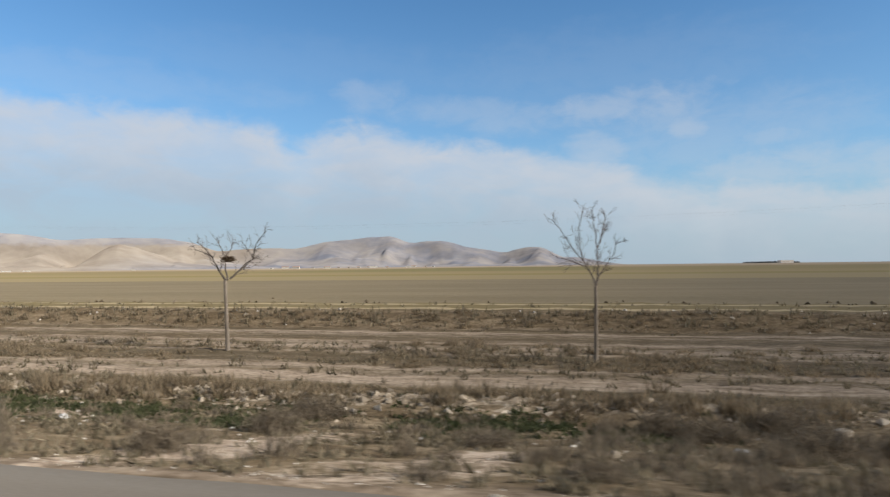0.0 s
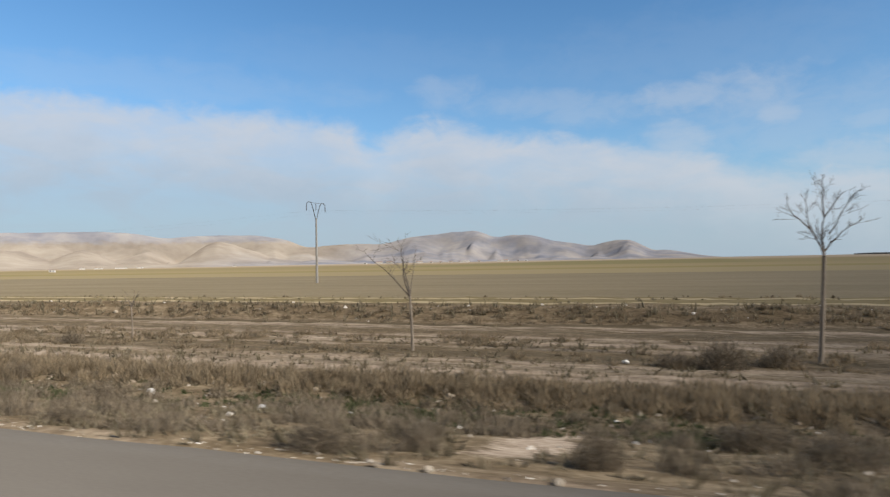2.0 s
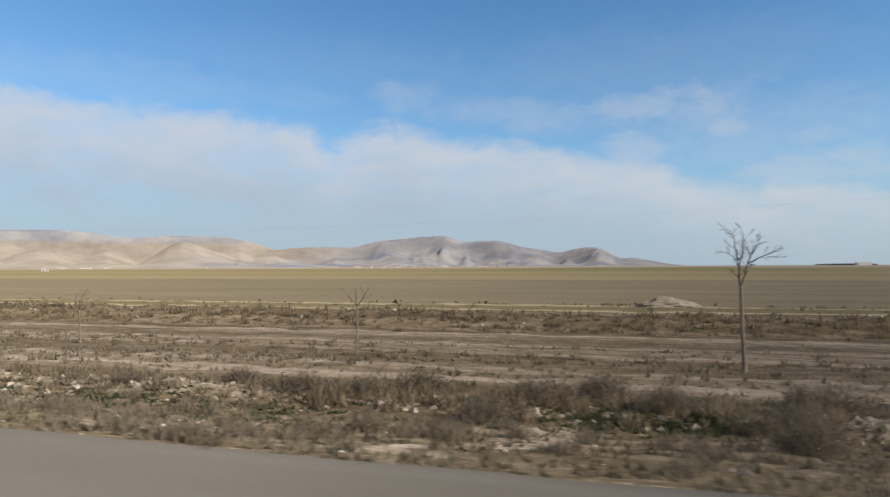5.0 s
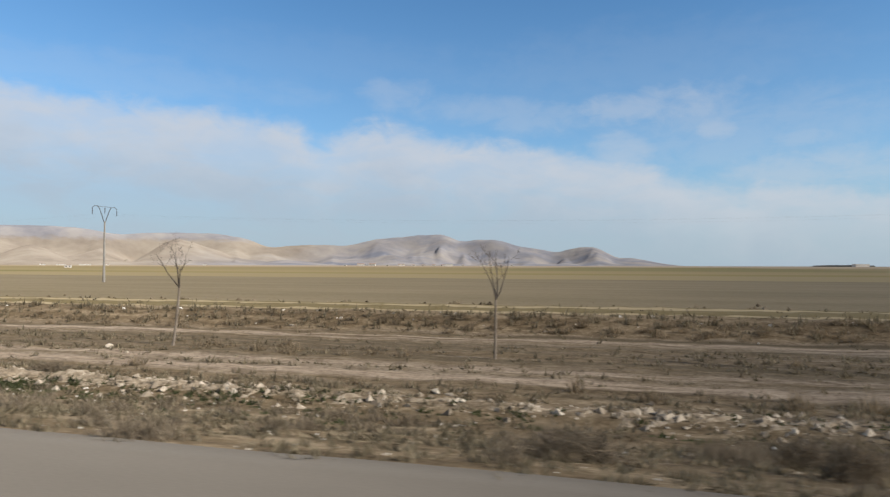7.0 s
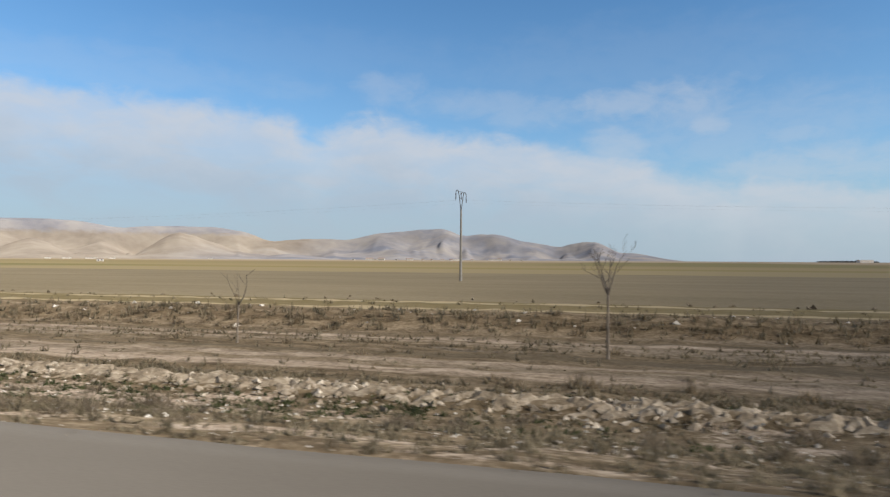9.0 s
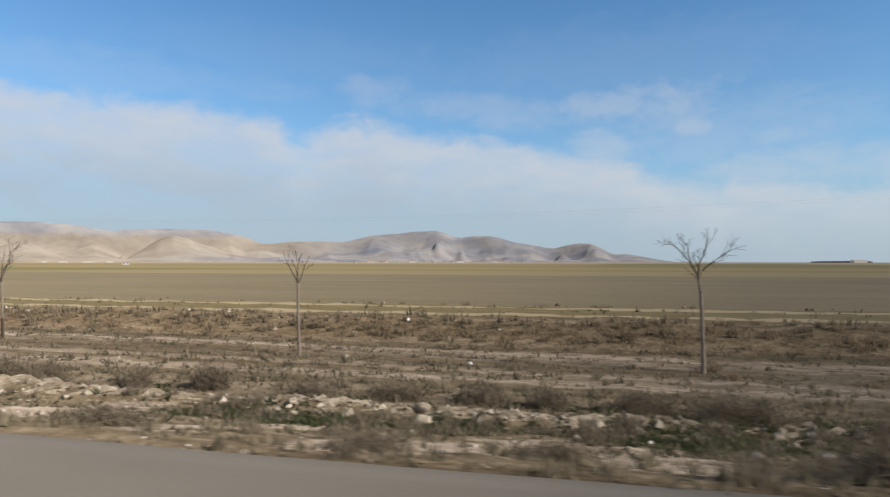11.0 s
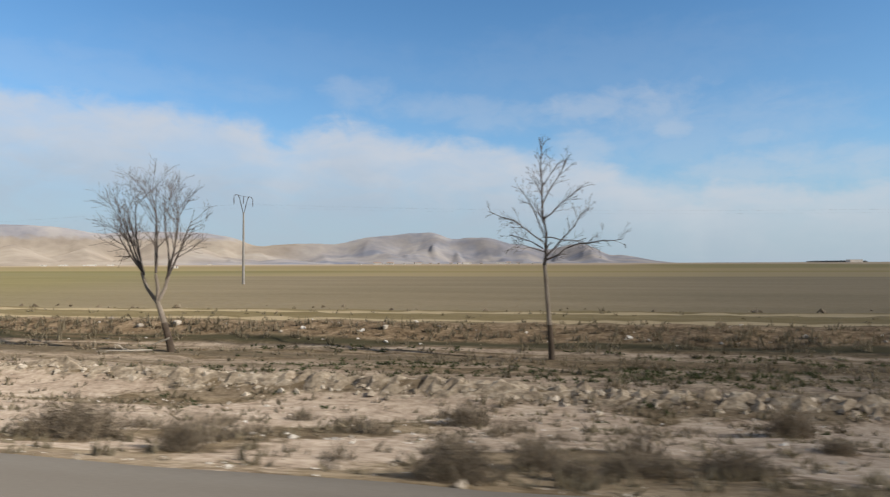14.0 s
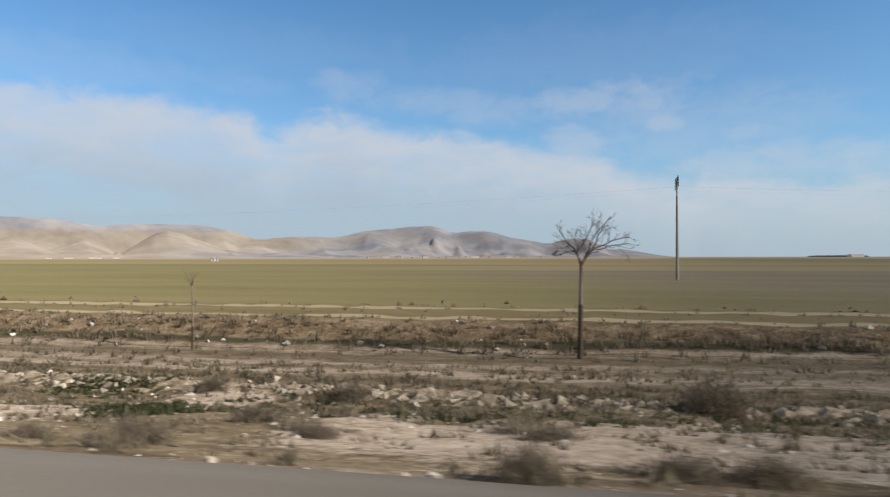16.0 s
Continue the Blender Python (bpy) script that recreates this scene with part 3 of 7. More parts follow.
stretch(-130.1, 0.35,
        shrubs=[(-4.9, 5.8, 0.7, 0.32), (-10.1, 11.3, 1.4, 0.62), (-9.9, 12.4, 0.8, 0.66), (-0.8, 11.2, 1.8, 0.39), (1.0, 10.7, 1.0, 0.45), (-0.5, 6.9, 0.7, 0.25), (-2.6, 9.2, 1.1, 0.35), (2.8, 9.9, 1.1, 0.39), (2.0, 8.4, 0.9, 0.34), (-7.5, 13.8, 1.1, 0.55), (3.3, 7.2, 1.0, 0.33)],
        sand=[(-4.6, 10.0, 0.8, 1.0, 0.7, 0.6), (-0.2, 6.5, 0.5, 0.5, 0.9, 0.6), (1.6, 8.2, 0.6, 1.6, 1.3, 0.5)],
        stones=[(-0.9, 5.2, 0.18), (-0.9, 6.0, 0.15), (0.7, 5.0, 0.07), (-2.3, 4.9, 0.10), (-3.8, 10.1, 0.10)],
        weeds=[(2.5, 11.2, 0.4), (1.4, 11.1, 0.3), (-0.4, 10.8, 0.4)])
stretch(-144.3, 0.35,
        shrubs=[(-4.8, 12.0, 1.4, 0.57), (-3.5, 12.1, 1.1, 0.50), (-2.6, 12.8, 1.7, 0.58), (0.0, 12.4, 1.8, 0.64), (1.0, 13.5, 1.4, 0.57), (2.2, 12.2, 1.1, 0.50), (4.9, 13.1, 1.8, 0.60), (3.9, 9.6, 1.0, 0.70), (-0.9, 11.0, 1.3, 0.48), (-1.9, 8.5, 0.9, 0.32), (-2.1, 4.9, 0.8, 0.20), (3.5, 11.0, 0.9, 0.43), (-9.0, 11.8, 1.0, 0.37), (-6.8, 12.8, 1.1, 0.51)],
        sand=[(-4.0, 6.3, 0.3, 1.2, 1.6, 0.5), (-0.7, 6.3, 0.5, 0.8, 1.6, 0.7), (0.4, 9.3, 0.4, 1.9, 1.5, 0.6), (0.2, 5.7, 0.4, 0.9, 1.4, 0.5)],
        stones=[(-2.2, 8.1, 0.11), (-0.7, 9.9, 0.18), (0.0, 11.5, 0.16), (0.3, 7.3, 0.09), (-3.0, 11.6, 0.22)],
        weeds=[(2.7, 11.6, 0.2), (1.1, 11.4, 0.3)])
stretch(-215.8, 0.25,
        shrubs=[(-0.7, 5.6, 1.3, 0.44), (-2.8, 7.3, 0.6, 0.43), (1.5, 5.4, 0.7, 0.32), (2.4, 7.1, 0.6, 0.48), (3.0, 12.3, 1.1, 0.39), (0.1, 7.7, 1.2, 0.33), (-3.8, 7.0, 1.1, 0.21), (3.3, 7.2, 0.9, 0.34), (-0.1, 5.7, 0.7, 0.26)],
        sand=[(-8.3, 10.3, 1.7, 0.9, 0.3, 0.5)],
        stones=[(-3.6, 4.6, 0.10), (1.8, 16.1, 0.13), (1.1, 4.6, 0.09), (0.4, 16.9, 0.26), (-4.6, 6.9, 0.09)],
        weeds=[(-4.5, 7.3, 0.3), (1.5, 5.6, 0.2), (3.3, 11.0, 0.3)])
stretch(-230.1, 0.55,
        shrubs=[(-10.7, 11.8, 1.5, 0.50), (-0.3, 5.0, 0.6, 0.14), (3.5, 10.2, 1.2, 0.32), (0.7, 5.0, 0.8, 0.15), (3.1, 5.4, 0.8, 0.24), (1.7, 7.8, 0.8, 0.19)],
        sand=[(-3.6, 7.5, 0.8, 2.4, 1.6, 0.8), (-0.4, 6.9, 0.7, 1.7, 1.4, 0.7), (2.1, 9.9, 2.0, 1.6, 0.5, 0.5)],
        stones=[(-3.1, 10.9, 0.47), (-2.3, 11.3, 0.18), (2.7, 11.5, 0.18), (2.8, 7.1, 0.07), (0.3, 10.2, 0.12)],
        weeds=[(0.4, 10.9, 0.3), (3.7, 8.2, 0.4), (3.3, 11.5, 0.3)])
stretch(-301.9, 0.40,
        shrubs=[(-2.6, 8.1, 0.6, 0.42), (-3.8, 5.0, 0.5, 0.27), (-8.8, 10.8, 1.1, 0.45), (2.7, 11.8, 0.9, 0.47), (2.5, 8.0, 0.8, 0.32), (-0.5, 6.2, 1.1, 0.17), (0.4, 6.1, 1.0, 0.21), (1.6, 8.4, 1.2, 0.28), (-1.2, 6.7, 0.7, 0.25), (3.1, 6.3, 1.0, 0.29)],
        sand=[(-4.2, 5.9, 0.3, 0.6, 1.6, 0.6), (-0.4, 7.5, 1.1, 1.6, 1.1, 0.6), (1.5, 4.5, 0.4, 0.3, 0.4, 0.6)],
        stones=[(-1.9, 7.7, 0.22), (-1.7, 9.0, 0.30), (0.6, 8.9, 0.15), (-1.8, 11.8, 0.15), (0.5, 4.6, 0.10), (0.8, 4.6, 0.08), (1.2, 4.6, 0.15), (1.5, 4.6, 0.10)],
        weeds=[(1.6, 9.5, 0.3), (-0.3, 10.6, 0.3), (-3.6, 8.9, 0.3)])
stretch(-316.2, 0.50,
        shrubs=[(-10.1, 11.6, 1.0, 0.54), (-6.5, 12.0, 1.2, 0.58), (-4.1, 11.7, 1.4, 0.44), (-2.5, 12.0, 1.6, 0.43), (-0.8, 12.0, 1.3, 0.42), (0.4, 11.9, 0.9, 0.46), (-3.8, 6.0, 1.2, 0.30), (2.0, 12.0, 1.5, 0.49), (-0.5, 5.3, 1.0, 0.19), (3.5, 11.5, 1.8, 0.55), (1.0, 5.9, 0.9, 0.20), (-8.1, 11.8, 0.9, 0.47)],
        sand=[(-6.6, 8.7, 0.7, 2.7, 1.6, 0.8), (-2.9, 7.5, 0.5, 1.7, 1.6, 0.8), (0.0, 6.6, 1.2, 1.3, 1.3, 0.7), (1.9, 6.7, 0.7, 2.3, 1.1, 0.5)],
        stones=[(-1.6, 10.8, 0.31), (3.2, 8.6, 0.18), (-1.2, 4.5, 0.07), (-0.2, 4.5, 0.06), (2.2, 13.5, 0.16), (1.7, 8.3, 0.08), (2.5, 9.8, 0.10)],
        weeds=[(-1.0, 9.7, 0.3), (-2.9, 9.4, 0.3), (2.8, 9.6, 0.4), (-4.7, 9.7, 0.3)])
stretch(-330.6, 0.35,
        shrubs=[(3.1, 11.6, 2.2, 0.61), (-0.7, 6.2, 0.8, 0.31), (-1.3, 5.2, 0.5, 0.20), (1.2, 7.3, 0.9, 0.30), (-5.3, 7.7, 1.2, 0.31), (-0.4, 10.6, 1.1, 0.37), (2.9, 5.5, 0.9, 0.21), (-6.0, 7.8, 1.0, 0.40), (-0.4, 7.0, 0.7, 0.25)],
        sand=[(-3.9, 9.6, 1.9, 1.2, 0.6, 0.5), (0.6, 9.5, 0.7, 1.6, 0.7, 0.5)],
        stones=[(-6.3, 10.6, 0.10), (-0.4, 4.6, 0.06), (1.2, 11.6, 0.25), (3.0, 15.1, 0.15), (-1.0, 4.6, 0.06)],
        weeds=[(2.8, 10.1, 0.2), (-2.7, 9.0, 0.3)])
stretch(-345.0, 0.25,
        shrubs=[(-0.3, 6.2, 1.4, 0.58), (-1.6, 5.2, 0.5, 0.37), (1.6, 9.3, 1.2, 0.50), (2.8, 9.2, 1.1, 0.44), (0.8, 5.9, 0.7, 0.35), (-7.9, 11.6, 0.7, 0.46), (-2.0, 7.8, 0.9, 0.36), (3.2, 6.9, 1.1, 0.43), (4.6, 10.4, 1.0, 0.48), (-0.6, 5.0, 0.5, 0.27)],
        sand=[(-3.1, 6.2, 0.3, 1.5, 1.5, 0.9), (-2.2, 4.8, 0.3, 0.4, 1.6, 0.9), (-1.4, 6.0, 0.3, 1.2, 1.6, 0.7), (-6.6, 9.0, 0.8, 2.0, 1.3, 0.5), (2.2, 6.5, 0.3, 1.3, 1.6, 0.7)],
        stones=[(-1.3, 9.1, 0.15), (1.3, 9.6, 0.22), (-0.6, 7.8, 0.10), (2.4, 11.0, 0.13)],
        weeds=[(-4.3, 10.5, 0.3), (-4.6, 9.5, 0.3)])
stretch(-359.4, 0.2,
        shrubs=[(-4.2, 8.7, 1.0, 0.58), (-3.5, 5.2, 1.1, 0.29), (-4.5, 11.0, 0.8, 0.41), (-0.5, 6.7, 1.1, 0.47), (0.6, 4.6, 0.5, 0.24), (1.0, 10.3, 0.8, 0.56), (2.3, 5.2, 0.7, 0.29), (-4.4, 12.2, 0.8, 0.51), (-1.0, 6.0, 0.6, 0.22), (2.2, 8.5, 1.0, 0.41), (-2.2, 10.5, 1.2, 0.38), (-2.5, 5.2, 0.5, 0.20)],
        sand=[(-2.5, 5.9, 0.3, 1.5, 1.2, 0.5), (-1.6, 8.0, 0.8, 2.0, 0.8, 0.38), (1.4, 9.3, 2.2, 1.8, 0.6, 0.4), (-2.7, 4.3, 0.3, 0.2, 0.5, 0.3)],
        stones=[(2.3, 4.5, 0.22), (-4.5, 8.9, 0.15), (-2.0, 4.5, 0.12), (-2.3, 4.4, 0.07), (-0.5, 4.4, 0.06), (-2.6, 4.5, 0.09)],
        weeds=[(0.7, 8.5, 0.3), (-0.5, 10.4, 0.3)])
stretch(-373.9, 0.35,
        shrubs=[(-4.2, 7.8, 1.1, 0.42), (-4.3, 5.6, 0.5, 0.21), (-2.4, 6.7, 0.8, 0.29), (-0.7, 4.8, 0.5, 0.27), (0.3, 5.6, 0.6, 0.42), (-2.3, 10.3, 1.1, 0.37), (4.1, 11.7, 0.7, 0.55), (1.9, 7.5, 0.7, 0.37), (1.0, 4.9, 0.5, 0.25), (3.0, 4.9, 0.6, 0.26), (-1.7, 10.9, 0.8, 0.39)],
        sand=[(-5.5, 9.8, 2.5, 1.7, 0.4, 0.65), (-2.5, 5.2, 0.8, 1.1, 0.8, 0.7), (-0.9, 5.9, 0.6, 1.4, 1.4, 0.65), (-0.0, 5.3, 0.3, 0.8, 0.5, 0.5), (0.4, 9.7, 3.0, 1.7, 0.2, 0.5), (3.1, 7.4, 1.2, 2.7, 0.6, 0.5)],
        stones=[(-1.9, 4.4, 0.06), (-4.6, 10.5, 0.10), (4.1, 10.3, 0.13), (-1.1, 9.9, 0.12)],
        weeds=[(0.8, 8.9, 0.2), (2.4, 9.4, 0.2)])
stretch(-388.3, 0.70,
        shrubs=[(-2.8, 5.6, 1.0, 0.60), (-2.8, 4.6, 0.5, 0.40), (-1.8, 5.7, 0.5, 0.27), (-0.1, 4.5, 0.6, 0.24), (-1.2, 6.0, 0.5, 0.22), (2.1, 4.7, 0.7, 0.37), (2.9, 6.3, 0.5, 0.52), (-1.1, 9.9, 0.7, 0.26), (1.5, 7.1, 0.6, 0.18), (0.3, 8.1, 0.6, 0.21)],
        sand=[(-7.1, 9.6, 0.7, 1.9, 1.6, 0.9), (-0.9, 5.2, 0.4, 1.1, 0.0, 0.9), (-2.5, 8.8, 0.9, 1.9, 1.2, 0.6), (0.4, 5.5, 0.3, 1.1, 0.4, 1.0), (1.0, 9.4, 2.5, 2.6, 0.4, 0.6), (4.4, 9.4, 1.1, 2.7, 0.3, 0.6), (1.4, 6.4, 0.5, 0.9, 0.9, 0.7)],
        stones=[(-2.8, 12.6, 0.25), (-4.4, 13.7, 0.18), (-0.2, 4.5, 0.08), (0.4, 4.2, 0.08), (0.7, 4.2, 0.07), (0.4, 11.9, 0.12), (2.4, 13.2, 0.15)],
        weeds=[])
stretch(-402.7, 0.90,
        shrubs=[(-3.8, 5.7, 1.4, 0.43), (-2.3, 5.3, 0.5, 0.41), (-0.4, 9.2, 0.8, 0.44), (0.4, 4.5, 0.8, 0.38), (0.9, 5.5, 0.6, 0.28), (1.7, 5.5, 0.9, 0.27), (2.5, 5.9, 0.9, 0.28), (4.0, 10.1, 0.8, 0.48), (3.9, 7.9, 0.5, 0.24), (1.2, 4.9, 0.5, 0.25)],
        sand=[(-3.9, 9.5, 2.8, 2.5, 0.7, 1.0), (-0.9, 5.8, 0.7, 1.8, 1.0, 1.0), (0.6, 9.8, 1.2, 2.7, 0.7, 0.8), (3.4, 9.3, 1.7, 2.3, 0.5, 0.7), (-3.2, 5.2, 0.5, 0.6, 1.2, 0.8)],
        stones=[(1.4, 11.6, 0.15), (2.7, 13.8, 0.14), (-2.4, 4.2, 0.08), (0.5, 4.2, 0.09), (4.7, 12.5, 0.12)],
        weeds=[])
stretch(-417.2, 0.95,
        shrubs=[(-4.0, 6.1, 1.6, 0.39), (-3.0, 6.7, 0.6, 0.39), (-0.6, 5.2, 0.9, 0.35), (-0.0, 6.5, 0.9, 0.37), (0.8, 6.7, 0.8, 0.37), (1.6, 5.5, 0.8, 0.32), (2.3, 5.7, 0.6, 0.34), (3.5, 8.6, 0.7, 0.24), (3.4, 6.5, 0.8, 0.33)],
        sand=[(1.1, 10.4, 4.9, 2.2, 0.4, 1.0), (-2.1, 5.0, 0.9, 1.0, 0.6, 0.9), (0.2, 5.1, 1.0, 1.1, 0.8, 0.9), (2.8, 8.2, 1.7, 1.9, 0.4, 0.8), (-7.5, 10.7, 2.0, 0.7, 0.3, 0.7)],
        stones=[(1.4, 7.1, 0.09), (1.8, 5.5, 0.06), (-2.7, 4.3, 0.11), (-0.4, 4.2, 0.11), (0.1, 4.2, 0.09), (2.9, 5.3, 0.08)],
        weeds=[(-9.0, 11.9, 0.4), (-6.1, 13.1, 0.3), (-4.2, 13.2, 0.4)])
stretch(-431.7, 0.75,
        shrubs=[(-4.9, 6.4, 0.7, 0.42), (-2.6, 5.4, 1.0, 0.45), (-1.6, 6.0, 1.1, 0.41), (-0.6, 6.7, 1.1, 0.50), (0.6, 7.6, 0.8, 0.35), (-8.0, 11.6, 1.1, 0.46), (2.0, 4.8, 0.6, 0.24), (0.1, 4.8, 0.5, 0.21), (-3.1, 7.3, 0.6, 0.24), (2.7, 5.1, 0.5, 0.20)],
        sand=[(-4.2, 9.6, 2.1, 2.0, 0.7, 0.7), (-3.1, 4.7, 0.4, 0.6, 0.6, 0.9), (-1.2, 5.4, 0.7, 1.2, 0.4, 0.9), (1.1, 6.0, 1.0, 1.3, 0.6, 0.8), (-0.3, 9.4, 1.4, 1.9, 0.5, 0.6), (3.0, 6.4, 0.9, 1.5, 0.3, 0.6), (2.7, 10.1, 1.7, 1.7, 0.3, 0.5)],
        stones=[(-0.6, 4.2, 0.15), (0.1, 4.2, 0.11), (-0.2, 8.1, 0.09), (-4.6, 13.2, 0.17), (-2.0, 4.8, 0.09), (1.1, 7.2, 0.08)],
        weeds=[(5.7, 12.0, 0.3), (3.2, 11.6, 0.3)])
stretch(-446.1, 0.65,
        shrubs=[(-4.3, 6.8, 0.8, 0.54), (-2.7, 4.4, 0.5, 0.33), (-2.4, 5.4, 0.7, 0.31), (-1.3, 4.9, 0.7, 0.48), (-0.5, 5.1, 0.7, 0.36), (0.1, 5.8, 0.7, 0.31), (2.4, 5.8, 1.3, 0.37), (2.9, 4.8, 0.6, 0.26), (1.1, 6.8, 0.7, 0.23), (0.7, 13.2, 1.2, 0.45), (1.9, 9.5, 0.9, 0.27)],
        sand=[(-4.4, 8.4, 1.7, 1.6, 0.9, 0.7), (-2.2, 5.0, 0.3, 0.8, 1.6, 0.6), (-0.8, 9.2, 0.9, 2.2, 1.2, 0.6), (0.8, 6.6, 0.8, 1.0, 0.3, 0.5), (3.5, 10.8, 2.5, 2.5, 0.2, 0.6), (1.1, 4.8, 0.4, 0.6, 0.3, 0.6)],
        stones=[(-0.7, 4.2, 0.17), (-0.1, 4.2, 0.12), (0.1, 4.2, 0.09), (1.1, 4.2, 0.21), (-0.4, 6.6, 0.08), (-6.3, 11.9, 0.11), (-4.3, 20.3, 0.22)],
        weeds=[])
stretch(-460.6, 0.75,
        shrubs=[(-2.8, 7.7, 0.8, 0.32), (-2.8, 5.4, 0.8, 0.31), (0.9, 4.4, 0.6, 0.31), (3.3, 11.4, 1.4, 0.74), (2.0, 5.1, 0.7, 0.27), (0.9, 7.2, 0.9, 0.20), (-1.6, 6.8, 0.6, 0.22), (-5.6, 11.3, 0.8, 0.32), (2.6, 5.2, 0.7, 0.25), (-2.8, 11.2, 0.9, 0.35), (-3.9, 5.3, 0.5, 0.21)],
        sand=[(-5.7, 9.4, 1.3, 2.1, 0.9, 0.6), (-1.5, 7.4, 0.6, 2.0, 0.5, 0.6), (-1.5, 4.7, 0.3, 0.6, 1.5, 0.8), (0.7, 6.9, 1.2, 2.2, 0.2, 0.7), (3.0, 7.9, 1.3, 2.5, 0.5, 0.7)],
        stones=[(-1.0, 4.2, 0.08), (-1.3, 4.2, 0.10), (-8.3, 15.4, 0.15), (0.3, 4.2, 0.12), (0.1, 4.2, 0.09), (-1.2, 18.6, 0.22), (-2.2, 6.3, 0.07), (1.0, 15.0, 0.13)],
        weeds=[(-7.9, 11.4, 0.4), (-5.1, 8.6, 0.2)])


def off_plan(x, y):
    """1 where no stretch of the plan reaches, 0 inside one."""
    x, y = np.asarray(x, float), np.asarray(y, float)
    off = np.full(np.broadcast(x, y).shape, 1.0)
    for at in STATIONS:
        reach = 3.6 + 0.45 * np.maximum(y - 4, 0)
        off = np.minimum(off, step(np.abs(x - at + 1.2), reach - 1.5, reach + 0.5))
    return off


def bare_at(x, y):
    """How bare and sandy the verge is, 0 to 1."""
    x, y = np.asarray(x, float), np.asarray(y, float)
    bare = np.zeros(np.broadcast(x, y).shape)
    for cx, cy, rx, ry, slant, strength in VERGE_SAND:
        d = np.hypot((x - cx) / (1.15 * rx), (y - cy - slant * (x - cx)) / (1.1 * ry))
        bare = np.maximum(bare, strength * step(d, 1.35, 0.75))
    k = np.argsort(STATIONS)
    level = np.interp(x, np.array(STATIONS)[k], np.array(OPENNESS)[k])
    loose = step(fractal(x * 0.22, y * 0.5, 313, 3), 0.16 - 0.34 * level, 0.30 - 0.34 * level) * level
    return np.maximum(bare, loose * off_plan(x, y)) * step(y, 3.8, 4.2) * step(y - ridge_line(x), -0.15, -0.7) * (0.55 + 0.45 * step(y, 4.9, 5.8))


# ---- ground, road ----


def road_edge(x):
    """Where the asphalt ends: the road widens a little in the middle of the drive."""
    return np.interp(-np.asarray(x, float), [-20, 30, 60, 100, 145, 215, 305, 330, 360, 375, 390, 500], [3.93, 3.93, 4.12, 4.24, 4.47, 4.44, 4.43, 4.30, 4.26, 4.15, 4.11, 4.08])


def bank_shift(x):
    """How far the bank and its track stand off their middle line: they draw nearer to the road along the drive."""
    return 5.4 - 5.4 * step(x, -110, -330) - 3.6 * step(x, -345, -450)


def rubble_strength(x):
    """How much rubble lies along the windrow, 0 to 1."""
    k = 0.25 + 0.3 * step(fractal(np.asarray(x) * 0.06, np.asarray(x) * 0, 9, 3), -0.1, 0.12)
    for a, b, s in ((-490, -456, 0.6), (-458, -430, 0.74), (-432, -322, 0.85), (-276, -206, 0.74), (-142, -120, 0.74), (-122, -96, 0.6), (-14, 10, 0.6)):
        k = np.maximum(k, s * step(x, a - 6, a + 6) * step(x, b + 6, b - 6))
    return k * (1 - 0.85 * step(x, -94, -84) * step(x, -38, -48))


def ridge_line(x):
    """The middle line of the rubble windrow."""
    x = np.asarray(x, float)
    line = np.interp(-x, [0, 110, 126, 134, 141, 160, 205, 215, 226, 240, 270, 290, 312, 326, 331, 341, 354, 361, 369, 380, 390, 397, 406, 412, 425, 443, 449, 455, 500],
                     [12.1, 12.1, 12.1, 12.3, 11.8, 12.0, 11.8, 11.8, 10.95, 11.3, 12.0, 12.0, 11.1, 10.65, 10.8, 11.05, 11.9, 12.35, 12.5, 13.0, 12.7, 12.5, 12.7, 13.05, 12.9, 12.6, 12.2, 11.5, 12.0])
    return line + 0.5 * (1 - 0.8 * step(x, -105, -120)) * fractal(x * 0.05, x * 0 + 3, 5, 2)


def ridge_rise(x):
    """How much higher the windrow is heaped in places."""
    return np.interp(-np.asarray(x, float), [318, 326, 336, 341, 354, 361, 369, 384, 397, 406, 412, 420, 434], [0, 0.06, 0.07, 0.11, 0.15, 0.13, 0.05, 0, 0.02, 0.06, 0.09, 0.08, 0])


def on_ridge(x, y):
    """1 on the heaped rubble, 0 off it."""
    return step(rubble_strength(x), 0.6, 0.8) * np.exp(-((y - ridge_line(x)) / 0.5) ** 4)


def steep_bank(x):
    """Where the bank stands steeper, 0 to 1."""
    return step(x, -345, -372)


